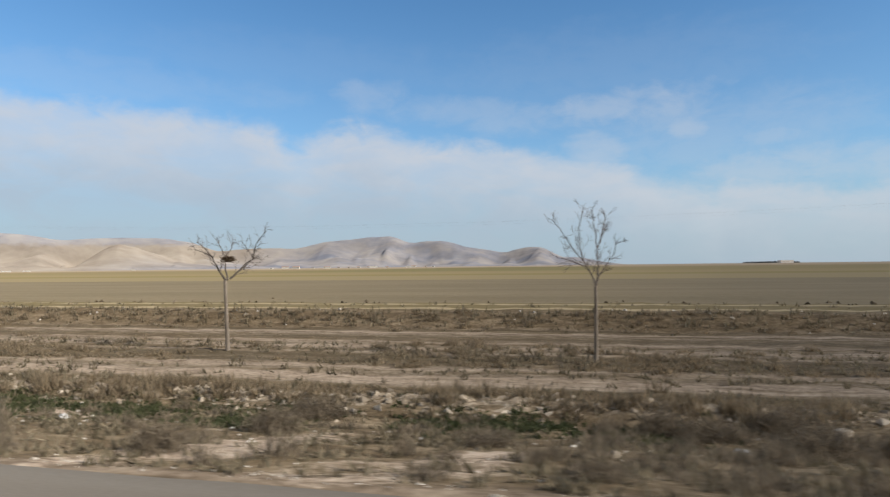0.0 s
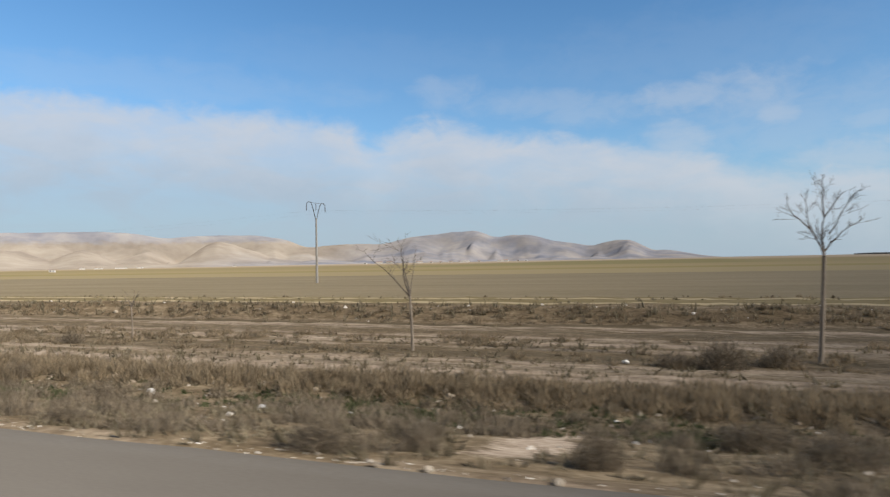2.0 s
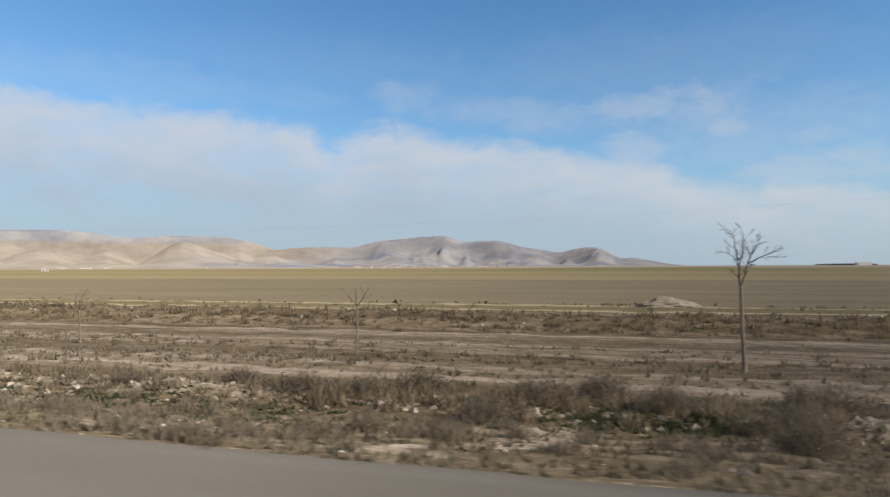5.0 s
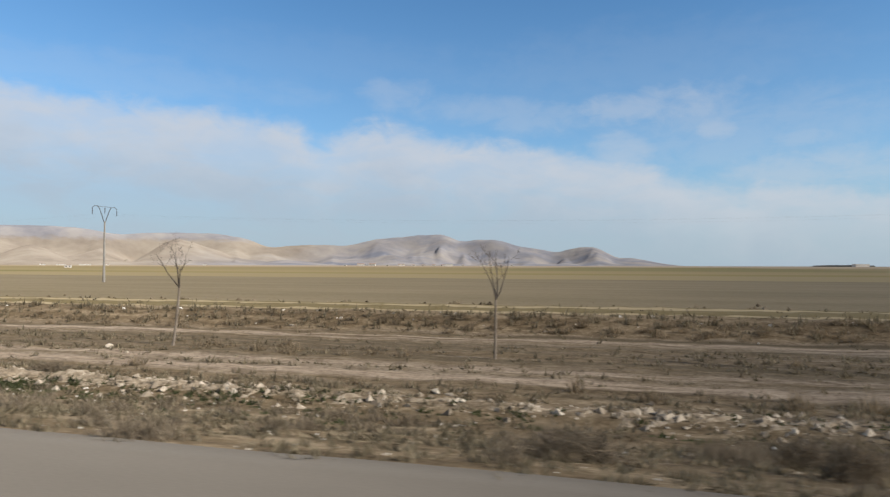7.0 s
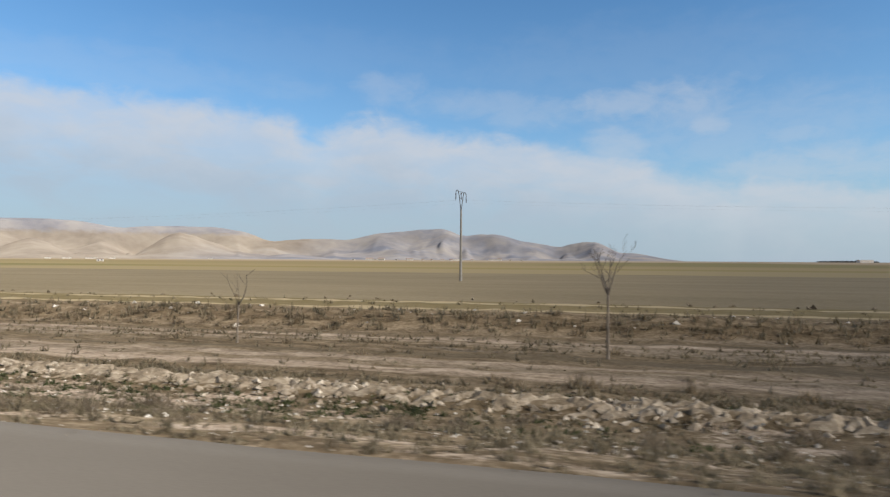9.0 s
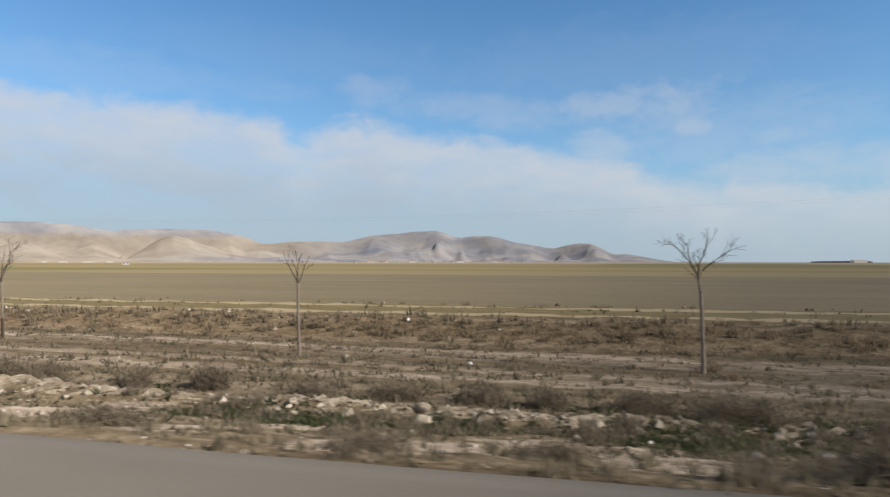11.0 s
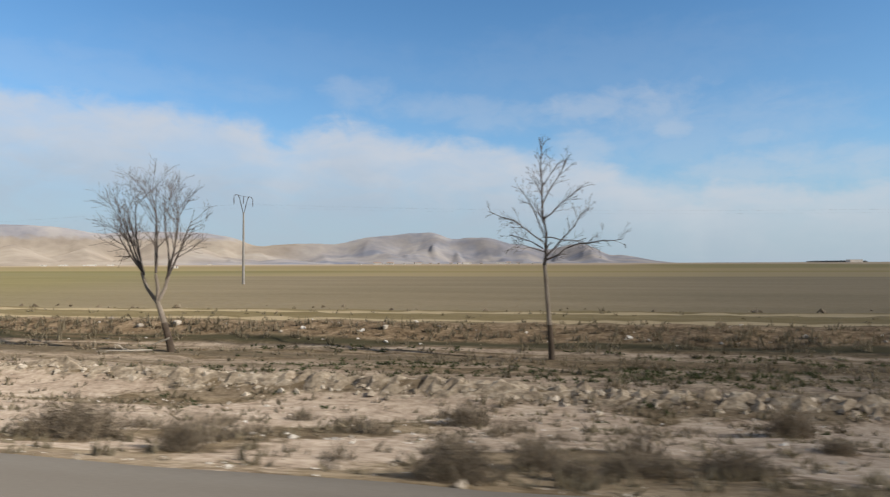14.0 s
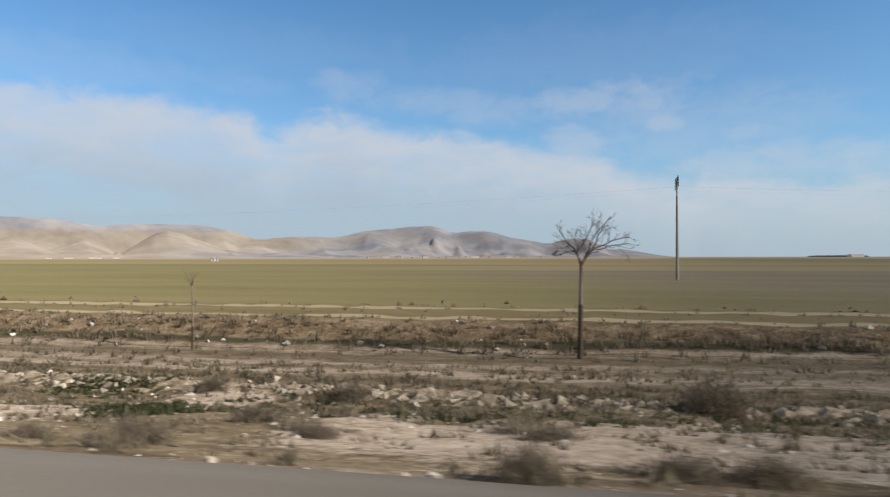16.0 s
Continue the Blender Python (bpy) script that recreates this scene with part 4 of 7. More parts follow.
def ground_z(x, y):
    """Height of the land: road shoulder, slope down, flat with trees, low bank with a track, fields."""
    x, y = np.asarray(x, float), np.asarray(y, float)
    y = y - bank_shift(x) * step(y, 17.5, 20.5) * (1 - step(y, 36, 70)) - (road_edge(x) - 4.19) * step(y, 1.0, 3.8) * (1 - step(y, 4.6, 8.0))
    ys = y + 0.8 * fractal(x * 0.12, y * 0.2, 3, 3)
    z = np.interp(ys, [-14, -12, 3.9, 4.3, 5.0, 7.0, 9.0, 10.0, 11.2, 12.6, 20.6, 21.4, 22.9, 24.5, 30.2, 33, 90, 400, 5000],
                  [-1.2, -0.2, -0.2, -0.03, -0.17, -0.60, -1.0, -1.17, -1.24, -1.18, -1.22, -1.14, -0.68, -0.63, -0.66, -0.86, -1.45, -3.0, -3.0])
    heaped = ridge_rise(x)
    rubble = np.exp(-((0.3 * ys + 0.7 * y - ridge_line(x)) / 0.5) ** 2) * (0.19 * rubble_strength(x) + heaped)
    rubble = rubble * (0.75 + 1.1 * np.abs(fractal(x * 1.7, ys * 2.0, 15, 3)) * 2)
    near = step(y, 4.3, 5.2) * (1 - step(y, 33, 60))
    z = z + step(y, 13, 16) * (1 - step(y, 19, 24)) * (0.5 * np.exp(-((x + 369) / 11) ** 2) - 0.18 * np.exp(-((x + 310) / 18) ** 2) - 0.2 * step(x, -450, -470))
    z = z + 0.14 * step(x, -376, -396) * step(x, -484, -456) * np.exp(-((y - 8.9) / 1.9) ** 2)
    z = z + rubble + near * (0.16 * fractal(x * 0.9, y * 0.9, 21, 4) + 0.10 * fractal(x * 3.1, y * 3.1, 31, 3))
    z = z + steep_bank(x) * (0.15 * np.exp(-((y - 20.4) / 1.0) ** 2) - 0.25 * np.exp(-((y - 22.8) / 0.7) ** 2))
    bank = np.exp(-((y - 22.8) / 1.3) ** 2)
    z = z + bank * 0.5 * fractal(x * 0.5, y * 0.6, 41, 4)
    ruts = np.exp(-((y - 25.2) / 0.4) ** 2) + np.exp(-((y - 29.3) / 0.5) ** 2)
    z = z - 0.05 * ruts
    clods = step(y, 30, 34) * (1 - step(y, 60, 130))
    return z + clods * 0.14 * fractal(x * 1.3, y * 1.3, 51, 3)


def graded(*spans):
    """Grid lines from stretches (start, end, step)."""
    out = []
    for a, b, s in spans:
        out += list(np.arange(a, b - 1e-6, s))
    return np.array(out + [spans[-1][1]])


GRID_X = graded((-5000, -2000, 500), (-2000, -900, 100), (-900, -600, 20), (-600, -500, 4), (-500, 20, 0.66), (20, 90, 4), (90, 400, 20), (400, 1200, 100), (1200, 5000, 475))
GRID_Y = graded((-600, -40, 80), (-40, -12, 7), (-12, 3, 5), (3, 4.2, 0.4), (4.2, 10.0, 0.28), (10.0, 13.6, 0.16), (13.6, 14, 0.2), (14, 30, 0.4), (30, 60, 1.2),
                (60, 150, 9), (150, 600, 45), (600, 4900, 430))
GRID_Z = ground_z(*np.meshgrid(GRID_X, GRID_Y))


def surface_z(x, y):
    """Height of the ground sheet itself."""
    x, y = np.asarray(x, float), np.asarray(y, float)
    i = np.clip(np.searchsorted(GRID_X, x) - 1, 0, len(GRID_X) - 2)
    j = np.clip(np.searchsorted(GRID_Y, y) - 1, 0, len(GRID_Y) - 2)
    u = (x - GRID_X[i]) / (GRID_X[i + 1] - GRID_X[i])
    w = (y - GRID_Y[j]) / (GRID_Y[j + 1] - GRID_Y[j])
    return (GRID_Z[j, i] * (1 - u) + GRID_Z[j, i + 1] * u) * (1 - w) + (GRID_Z[j + 1, i] * (1 - u) + GRID_Z[j + 1, i + 1] * u) * w


def gz(x, y):
    return float(surface_z(x, y))


def build_ground():
    xs, ys, Z = GRID_X, GRID_Y, GRID_Z
    X, Y = np.meshgrid(xs, ys)
    v = np.stack([X.ravel(), Y.ravel(), Z.ravel()], 1)
    i = np.arange(len(ys) - 1)[:, None] * len(xs) + np.arange(len(xs) - 1)[None]
    f = np.stack([i, i + 1, i + 1 + len(xs), i + len(xs)], -1).reshape(-1, 4)
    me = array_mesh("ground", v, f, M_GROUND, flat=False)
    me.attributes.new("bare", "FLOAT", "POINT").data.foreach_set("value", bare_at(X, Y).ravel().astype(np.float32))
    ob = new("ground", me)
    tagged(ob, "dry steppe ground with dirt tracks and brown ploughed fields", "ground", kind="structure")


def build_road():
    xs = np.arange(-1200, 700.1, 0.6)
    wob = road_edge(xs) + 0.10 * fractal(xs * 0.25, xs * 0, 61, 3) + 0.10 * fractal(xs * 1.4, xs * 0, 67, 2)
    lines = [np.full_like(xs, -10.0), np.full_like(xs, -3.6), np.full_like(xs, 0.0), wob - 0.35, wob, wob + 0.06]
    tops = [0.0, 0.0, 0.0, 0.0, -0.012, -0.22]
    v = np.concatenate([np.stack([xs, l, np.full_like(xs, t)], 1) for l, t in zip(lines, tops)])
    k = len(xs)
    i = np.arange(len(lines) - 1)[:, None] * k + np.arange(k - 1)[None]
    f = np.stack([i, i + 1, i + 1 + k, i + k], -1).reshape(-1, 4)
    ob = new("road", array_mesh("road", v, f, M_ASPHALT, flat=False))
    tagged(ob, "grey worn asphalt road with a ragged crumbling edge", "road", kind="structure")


build_ground()
build_road()


# ---- hills ----
HILL_X = -200.0          # middle of the drive


def build_hills():
    b = np.radians(np.arange(-9, 66, 0.16))[None, :]           # bearing, to the left of +y
    r = np.concatenate([np.arange(2900, 4700, 16), [4760, 4800]])[:, None]
    bd = np.degrees(b) + 0 * r
    X, Y = HILL_X - r * np.sin(b), r * np.cos(b)
    h = np.zeros_like(X)

    ridge = np.zeros_like(X)
    bent = bd + 2.4 * fractal(X * 0.0012, Y * 0.0012, 100, 3)

    def hill(at, wide, high, power=2.0):
        """One rounded height of the skyline: its bearing, half width in degrees and height."""
        nonlocal ridge
        ridge = ridge + (high * np.exp(-np.abs((bd + 0.35 * (bent - bd) - at) / wide) ** power)) ** 5

    # pale clay mesas, then the blue-grey group with the flat peak
    for at, wide, high, power in ((48.5, 8.5, 217, 4), (58.5, 7.0, 203, 4), (38.2, 5.6, 184, 4), (33.8, 3.8, 166, 2.5), (29.0, 5.0, 118, 2),
                                  (25.5, 5.2, 132, 2.4), (21.2, 3.8, 172, 2.6), (17.2, 3.4, 196, 2.8), (12.6, 4.2, 160, 2.2),
                                  (8.6, 3.8, 112, 2.2), (4.0, 2.9, 118, 2.3), (0.4, 2.4, 52, 2)):
        hill(at, wide, high, power)
    ridge = ridge ** 0.2
    crest = 4560 + 120 * fractal(bd * 0.2, bd * 0, 44, 2)
    # front slopes of uneven length, cut by soft gullies
    cut = np.abs(fractal(bent * 0.22, r * 0.0004, 70, 3)) * 2
    front = crest - 1050 + 480 * np.clip(cut, 0, 1) + 250 * fractal(bd * 0.12, bd * 0, 47, 2)
    rise = np.clip((r - front) / (crest - front), 0, 1)
    h = ridge * (0.7 * rise ** 1.2 + 0.3 * step(rise, 0.35, 1.0))
    # side valleys beside the spurs
    for at, deep in ((40.6, 0.75), (46.0, 0.5), (35.2, 0.4)):
        h = h * (1 - deep * np.exp(-((bent - at) / 1.5) ** 2) * (1 - step(r, 4150, 4480)))
    # spurs in front: the sun side bright, the other dark
    for at, wide, high, top in ((38.0, 6.0, 158, 4080), (43.6, 4.6, 120, 4100), (48.0, 4.0, 104, 4000), (53.5, 5.0, 124, 4000), (33.4, 4.0, 70, 4200),
                                (16.5, 2.3, 150, 4440), (14.6, 1.9, 112, 4380), (19.0, 2.2, 108, 4420), (10.4, 2.6, 84, 4380), (5.6, 2.0, 84, 4400), (20.4, 3.0, 110, 4350), (12.2, 3.4, 92, 4300), (3.2, 2.2, 88, 4400), (29.5, 4.0, 44, 4100)):
        off = (bd - at + 0.9 * fractal(r * 0.002, bd * 0.2, int(at) + 5, 3)) / wide
        cone = np.clip(1 - np.where(off > 0, off * (1.15 if at == 38.0 else 1.2), -off), 0, 1)          # steeper on the far side from the sun
        along = step(r, top - 900, top) * (1 - 0.2 * step(r, top, top + 600))
        spur = 0.92 * high * (0.55 * cone + 0.45 * cone * cone * (3 - 2 * cone)) * along
        h = np.maximum(h, spur) + 0.15 * np.minimum(h, spur)
    # gullies: the face turned from the sun drops steeply beside each rib, the other side climbs back slowly
    for at, wide, deep, low, high, slant in ((38.2, 2.6, 44, 3400, 4300, 1.1), (34.8, 2.3, 56, 3950, 4480, 1.0), (43.2, 1.2, 34, 3800, 4420, 0.4), (45.9, 1.8, 54, 3900, 4430, 1.5),
                                             (21.7, 2.2, 46, 3950, 4490, 1.9), (15.7, 1.6, 44, 3900, 4530, 2.4), (17.4, 1.4, 34, 3900, 4530, 2.6), (10.2, 2.4, 50, 3500, 4430, 1.2),
                                             (7.9, 2.0, 44, 3400, 4300, 1.5), (3.2, 1.2, 26, 3700, 4480, 1.2), (4.5, 1.0, 30, 3700, 4470, 1.2), (5.7, 1.0, 28, 3700, 4440, 1.2),
                                             (25.4, 2.0, 46, 3700, 4400, 1.0), (51.5, 1.8, 60, 3700, 4400, 1.2), (31.0, 1.2, 26, 3700, 4400, 1.0)):
        u = bd - at - slant * (4500 - r) / 1000 + 0.25 * fractal(r * 0.004, bd * 0.3, int(at * 10), 3)
        cutting = np.clip(u / wide, 0, 1) * (1 - step(u, wide, wide * 3.2))
        h = h - np.minimum(deep * cutting * step(r, low, low + 350) * (1 - step(r, high - 130, high + 60)), 0.85 * np.maximum(h, 0))
    # badlands at the foot
    foot = step(r, 3350, 3600) * (1 - step(r, 3700, 4100)) * step(bd, 27, 34)
    h = np.maximum(h, 26 * foot * np.clip(np.abs(fractal(bd * 1.1, r * 0.002, 33, 3)) * 3.4, 0, 1))
    h = h + step(h, 4, 60) * (13 * fractal(X * 0.0025, Y * 0.0025, 81, 3) - 6 * np.abs(fractal(bd * 0.8, r * 0.0010, 91, 3)) * 2)
    h = np.maximum(h, 0) - 3.5 + 4 * step(h, 0.5, 6) + 6 * fractal(X * 0.002, Y * 0.002, 85, 2) * step(r, 2950, 3300)
    h[-1, :] = -60
    v = np.stack([X.ravel(), Y.ravel(), h.ravel()], 1)
    n = b.shape[1]
    i = np.arange(len(r) - 1)[:, None] * n + np.arange(n - 1)[None]
    f = np.stack([i + 1, i, i + n, i + n + 1], -1).reshape(-1, 4)
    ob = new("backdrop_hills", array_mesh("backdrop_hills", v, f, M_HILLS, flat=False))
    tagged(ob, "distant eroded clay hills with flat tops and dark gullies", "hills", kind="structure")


build_hills()


# ---- trees ----
def limb(rng, verts, faces, p, d, length, r, level, up, sides, twist=0.25, density=1.0):
    """A crooked limb with side shoots."""
    steps = 5 if level > 1 else 4
    pts, radii, q, w = [p.copy()], [r], p.copy(), d.normalized()
    for i in range(steps):
        w = (w + Vector((rng.uniform(-1, 1), rng.uniform(-1, 1), rng.uniform(-0.7, 0.7))) * twist + Vector((0, 0, up))).normalized()
        q = q + w * (length / steps)
        pts.append(q.copy())
        radii.append(max(0.0042, r * (1 - 0.85 * (i + 1) / steps)))
    tube(verts, faces, pts, radii, sides if level > 1 else 3)
    if level <= 0:
        return
    shoots = {3: 5, 2: 5, 1: 4}[level]
    for k in range(max(2, round(shoots * density))):
        at = rng.uniform(0.25, 0.98)
        i = min(steps - 1, int(at * steps))
        base = pts[i].lerp(pts[i + 1], at * steps - i)
        main = (pts[i + 1] - pts[i]).normalized()
        side = main.cross(Vector((rng.uniform(-1, 1), rng.uniform(-1, 1), rng.uniform(-1, 1)))).normalized()
        go = main * rng.uniform(0.5, 0.9) + side * rng.uniform(0.45, 0.85)
        limb(rng, verts, faces, base, go, length * rng.uniform(0.32, 0.55) * (1.15 - 0.4 * at), radii[i] * 0.6, level - 1, up * 0.9, sides - 1, twist * 1.05, density)


TREE_LOOK = {
    # limbs, spread of first directions, upward pull, density, trunk radius, twist
    "vase": (6, 0.55, 0.10, 1.0, 0.055, 0.17),
    "wide": (7, 0.75, 0.05, 1.0, 0.06, 0.18),
    "round": (7, 0.75, 0.06, 1.1, 0.065, 0.2),
    "flat": (5, 0.7, 0.0, 0.95, 0.062, 0.36),
    "thin": (4, 0.6, 0.08, 0.7, 0.042, 0.2),
    "stick": (3, 0.45, 0.12, 0.55, 0.028, 0.15),
    "big": (9, 1.05, 0.16, 1.85, 0.095, 0.17),
    "leader": (16, 1.0, 0.03, 1.3, 0.07, 0.15),
}
TREE_LABEL = {
    "vase": "bare young roadside tree with upright twiggy branches", "wide": "bare young roadside tree with a wide twiggy crown",
    "round": "bare young roadside tree with a full round crown", "flat": "bare young tree with a few crooked spreading branches",
    "thin": "thin bare sapling with sparse upright branches", "stick": "slender bare sapling with hardly any branches",
    "big": "large bare leaning tree with a broad fan of branches", "leader": "bare tree with straight leader and level side branches",
}


def bough(rng, verts, faces, p, q, r, twigs):
    """A slightly crooked branch from p to q, with side shoots."""
    d = q - p
    long = d.length
    bend = Vector((rng.uniform(-1, 1), rng.uniform(-1, 1), rng.uniform(-0.4, 0.8))) * 0.07 * long
    pts = [p.lerp(q, s) + bend * math.sin(math.pi * s) + Vector((rng.uniform(-1, 1), rng.uniform(-1, 1), rng.uniform(-1, 1))) * (0.025 * long if 0 < s < 1 else 0.0)
           for s in (0, 0.2, 0.4, 0.6, 0.8, 1.0)]
    tube(verts, faces, pts, [max(0.006, r * (1 - 0.62 * i / 5)) for i in range(6)], 6)
    for k in range(max(3, round(long * twigs))):
        at = rng.uniform(0.22, 1.0)
        i = min(4, int(at * 5))
        base, main = pts[i].lerp(pts[i + 1], at * 5 - i), (pts[i + 1] - pts[i]).normalized()
        side = main.cross(Vector((rng.uniform(-1, 1), rng.uniform(-1, 1), rng.uniform(-1, 1)))).normalized()
        limb(rng, verts, faces, base, main * rng.uniform(0.5, 0.9) + side * rng.uniform(0.4, 0.8), rng.uniform(0.22, 0.55) * (1.2 - 0.4 * at), max(0.006, r * 0.34), 1, 0.05, 4, 0.18, 0.8)


def bare_tree(x, y, height, fork, lean, left, right, style, seed, nest=False, boughs=()):
    """A leafless tree: height and fork above its foot, how far the fork stands off the foot, the crown's reach to -x and +x.
    boughs: the main branches where they can be told apart, from (x, z) to (x, z) off the foot, and their thickness."""
    rng = random.Random(seed * 97 + 5)
    count, spread, up, density, r0, twist = TREE_LOOK[style]
    ob = tagged(new("bare_tree"), TREE_LABEL[style], "tree", "row of roadside trees")
    ob.location = (x, y, gz(x, y) - 0.03)
    foot, top = Vector((0, 0, -0.1)), Vector((lean, rng.uniform(-0.1, 0.1), fork))
    mid = foot.lerp(top, 0.5) + Vector((rng.uniform(-0.05, 0.05) - lean * 0.12, rng.uniform(-0.05, 0.05), 0))
    tv, tf = [], []
    curve = [foot.lerp(mid, s).lerp(mid.lerp(top, s), s) for s in (0, 0.06, 0.2, 0.4, 0.6, 0.8, 1.0)]
    tube(tv, tf, curve, [r0 * k for k in (1.5, 1.15, 1.0, 0.94, 0.88, 0.82, 0.78)], 8)
    trunk = new("trunk", array_mesh("trunk", tv, tf, M_BARK, flat=False))
    trunk.parent = ob
    # the older trees have rough dark bark below
    if x < -330:
        bv, bf = [], []
        reach_up = 5 if seed % 3 else 4
        tube(bv, bf, curve[:reach_up], [r0 * k * 1.13 for k in (1.5, 1.15, 1.0, 0.94, 0.88)[:reach_up]], 9)
        rind = new("lower_bark", array_mesh("lower_bark", bv, bf, M_DARK_BARK, flat=False))
        rind.parent = ob
        tagged(rind, "dark rough bark of the lower trunk")
    verts, faces = [], []
    crown = height - fork
    level = 1 if style == "stick" else 2
    ends = {}
    for x0, z0, x1, z1, thick in boughs:
        near = min(ends, key=lambda e: math.hypot(e[0] - x0, e[1] - z0), default=None)
        y0 = ends[near] * (0.5 if math.hypot(near[0] - x0, near[1] - z0) > 0.25 else 1.0) if near else 0.0
        y1 = y0 + rng.uniform(-0.55, 0.55) * math.hypot(x1 - x0, z1 - z0)
        ends[(x1, z1)] = y1
        bough(rng, verts, faces, Vector((x0, y0, z0)), Vector((x1, y1, z1)), r0 * thick, 8.5)
    if boughs:
        count, style = 0, "drawn"
    if style == "leader":
        tip = top + Vector((0.05, 0, crown))
        pts = [top.lerp(tip, s) + Vector((rng.uniform(-0.05, 0.05), rng.uniform(-0.05, 0.05), 0)) * (s > 0) for s in (0, 0.25, 0.5, 0.75, 1)]
        tube(verts, faces, pts, [r0 * k for k in (0.8, 0.6, 0.42, 0.25, 0.08)], 6)
    if style == "big":
        for end, fan in ((Vector((-0.62, 0.1, 0.85)), (-1.65, -1.3, -0.95, -0.55, -0.15)), (Vector((0.02, -0.1, 0.8)), (-0.15, 0.1)),
                         (Vector((0.35, 0.05, 0.75)), (0.3, 0.6, 0.95, 1.3))):
            knee = end * 0.5 + Vector((-0.08 if end.x < 0 else 0.05, 0, -0.04))
            mv, mf = [], []
            tube(mv, mf, [top - Vector((0, 0, 0.05)), top + knee, top + end], [r0 * 0.62, r0 * 0.55, r0 * 0.46], 7)
            new("main_limb", array_mesh("main_limb", mv, mf, M_BARK, flat=False)).parent = ob
            for u in fan:
                goal = Vector((u, rng.uniform(-0.9, 0.9), (crown - end.z) * (0.86 - 0.13 * u * u) * rng.uniform(0.85, 1.0)))
                s = rng.uniform(0.7, 1.0)
                limb(rng, verts, faces, top + end * s, goal, goal.length * 0.92, r0 * 0.36, 2, 0.07, 5, 0.13, density)
        count = 0
    if style in ("round", "vase", "wide"):
        tip = top + Vector((rng.uniform(-0.1, 0.1), rng.uniform(-0.1, 0.1), crown * 0.55))
        tube(verts, faces, [top - Vector((0, 0, 0.05)), top.lerp(tip, 0.5), tip], [r0 * 0.68, r0 * 0.5, r0 * 0.3], 6)
        limb(rng, verts, faces, tip, Vector((0, 0, 1)), crown * 0.42, r0 * 0.28, 2, up, 5, twist, density)
    for k in range(count):
        u = (k + 0.5) / count * 2 - 1 + rng.uniform(-0.12, 0.12)
        reach = (left if u < 0 else right)
        goal = Vector((u * reach * (1.25 if style in ("vase", "wide", "round") else 1.0), rng.uniform(-0.8, 0.8) * (left + right) * 0.35, crown * (0.98 - 0.45 * u * u * spread) * rng.uniform(0.88, 1.0)))
        if style == "flat":
            goal.z *= 0.9
        start = top.copy()
        if style in ("round", "vase", "wide") and k % 2:
            s = rng.uniform(0.12, 0.35)
            start = top + Vector((rng.uniform(-0.06, 0.06), rng.uniform(-0.06, 0.06), crown * s))
            goal.z *= 1 - s
            if style == "round":
                goal.z *= rng.uniform(0.35, 0.9)
        if style == "leader":
            s = 0.02 + 0.75 * ((k * 7) % count) / count
            start = top.lerp(tip, s)
            goal = Vector((goal.x * (1 - 0.55 * s), goal.y, crown * rng.uniform(0.12, 0.34)))
        limb(rng, verts, faces, start, goal, goal.length * (1.08 if style == "flat" else 1.0), r0 * {"leader": 0.36, "flat": 0.62}.get(style, 0.5), level, up if style != "leader" else 0.03, 5, twist, density)
    # spread the crown to its height and reach
    cv = np.array([tuple(p) for p in verts])
    rel = cv - np.array(tuple(top))
    if not boughs:
        rel[:, 2] *= np.where(rel[:, 2] > 0, crown / np.percentile(rel[:, 2], 99.6), 1.0)
        rel[:, 0] *= np.where(rel[:, 0] < 0, left / max(0.1, -np.percentile(rel[:, 0], 0.6)), right / max(0.1, np.percentile(rel[:, 0], 99.4)))
    branches = new("crown", array_mesh("crown", rel + np.array(tuple(top)), faces, M_TWIG))
    branches.parent = ob
    if nest:
        nv, nf = [], []
        c = top + Vector((0.12, 0.0, crown * 0.42))
        for k in range(260):
            a = rng.uniform(0, 6.283)
            p = c + Vector((rng.uniform(-0.2, 0.2), rng.uniform(-0.2, 0.2), rng.uniform(-0.1, 0.08))) * rng.uniform(0.3, 1.0)
            w = Vector((-math.sin(a), math.cos(a), rng.uniform(-0.7, 0.7))).normalized() * rng.uniform(0.08, 0.2)
            tube(nv, nf, [p - w * 0.5, p + w * 0.5], [0.011, 0.006], 3)
        nb = new("nest", array_mesh("nest", nv, nf, M_NEST))
        nb.parent = ob
        tagged(nb, "dark bird nest of dry twigs")
    return ob


bare_tree(-0.39, 17.96, 4.16, 2.06, 0.03, 1.13, 0.59, 'vase', 1,
          boughs=[(0.03, 2.06, -0.29, 2.73, 0.50), (-0.29, 2.73, -0.73, 3.34, 0.32), (-0.73, 3.34, -1.10, 3.86, 0.24), (-0.29, 2.73, -0.37, 3.64, 0.32), (-0.37, 3.64, -0.26, 4.16, 0.24), (0.03, 2.06, 0.07, 3.04, 0.55), (0.07, 3.04, -0.07, 4.12, 0.34), (0.07, 3.04, 0.26, 4.12, 0.34), (0.03, 2.13, 0.51, 2.89, 0.35), (0.51, 2.89, 0.62, 3.26, 0.22), (-0.29, 2.58, -0.88, 2.81, 0.26), (0.15, 3.19, 0.37, 3.71, 0.24)])
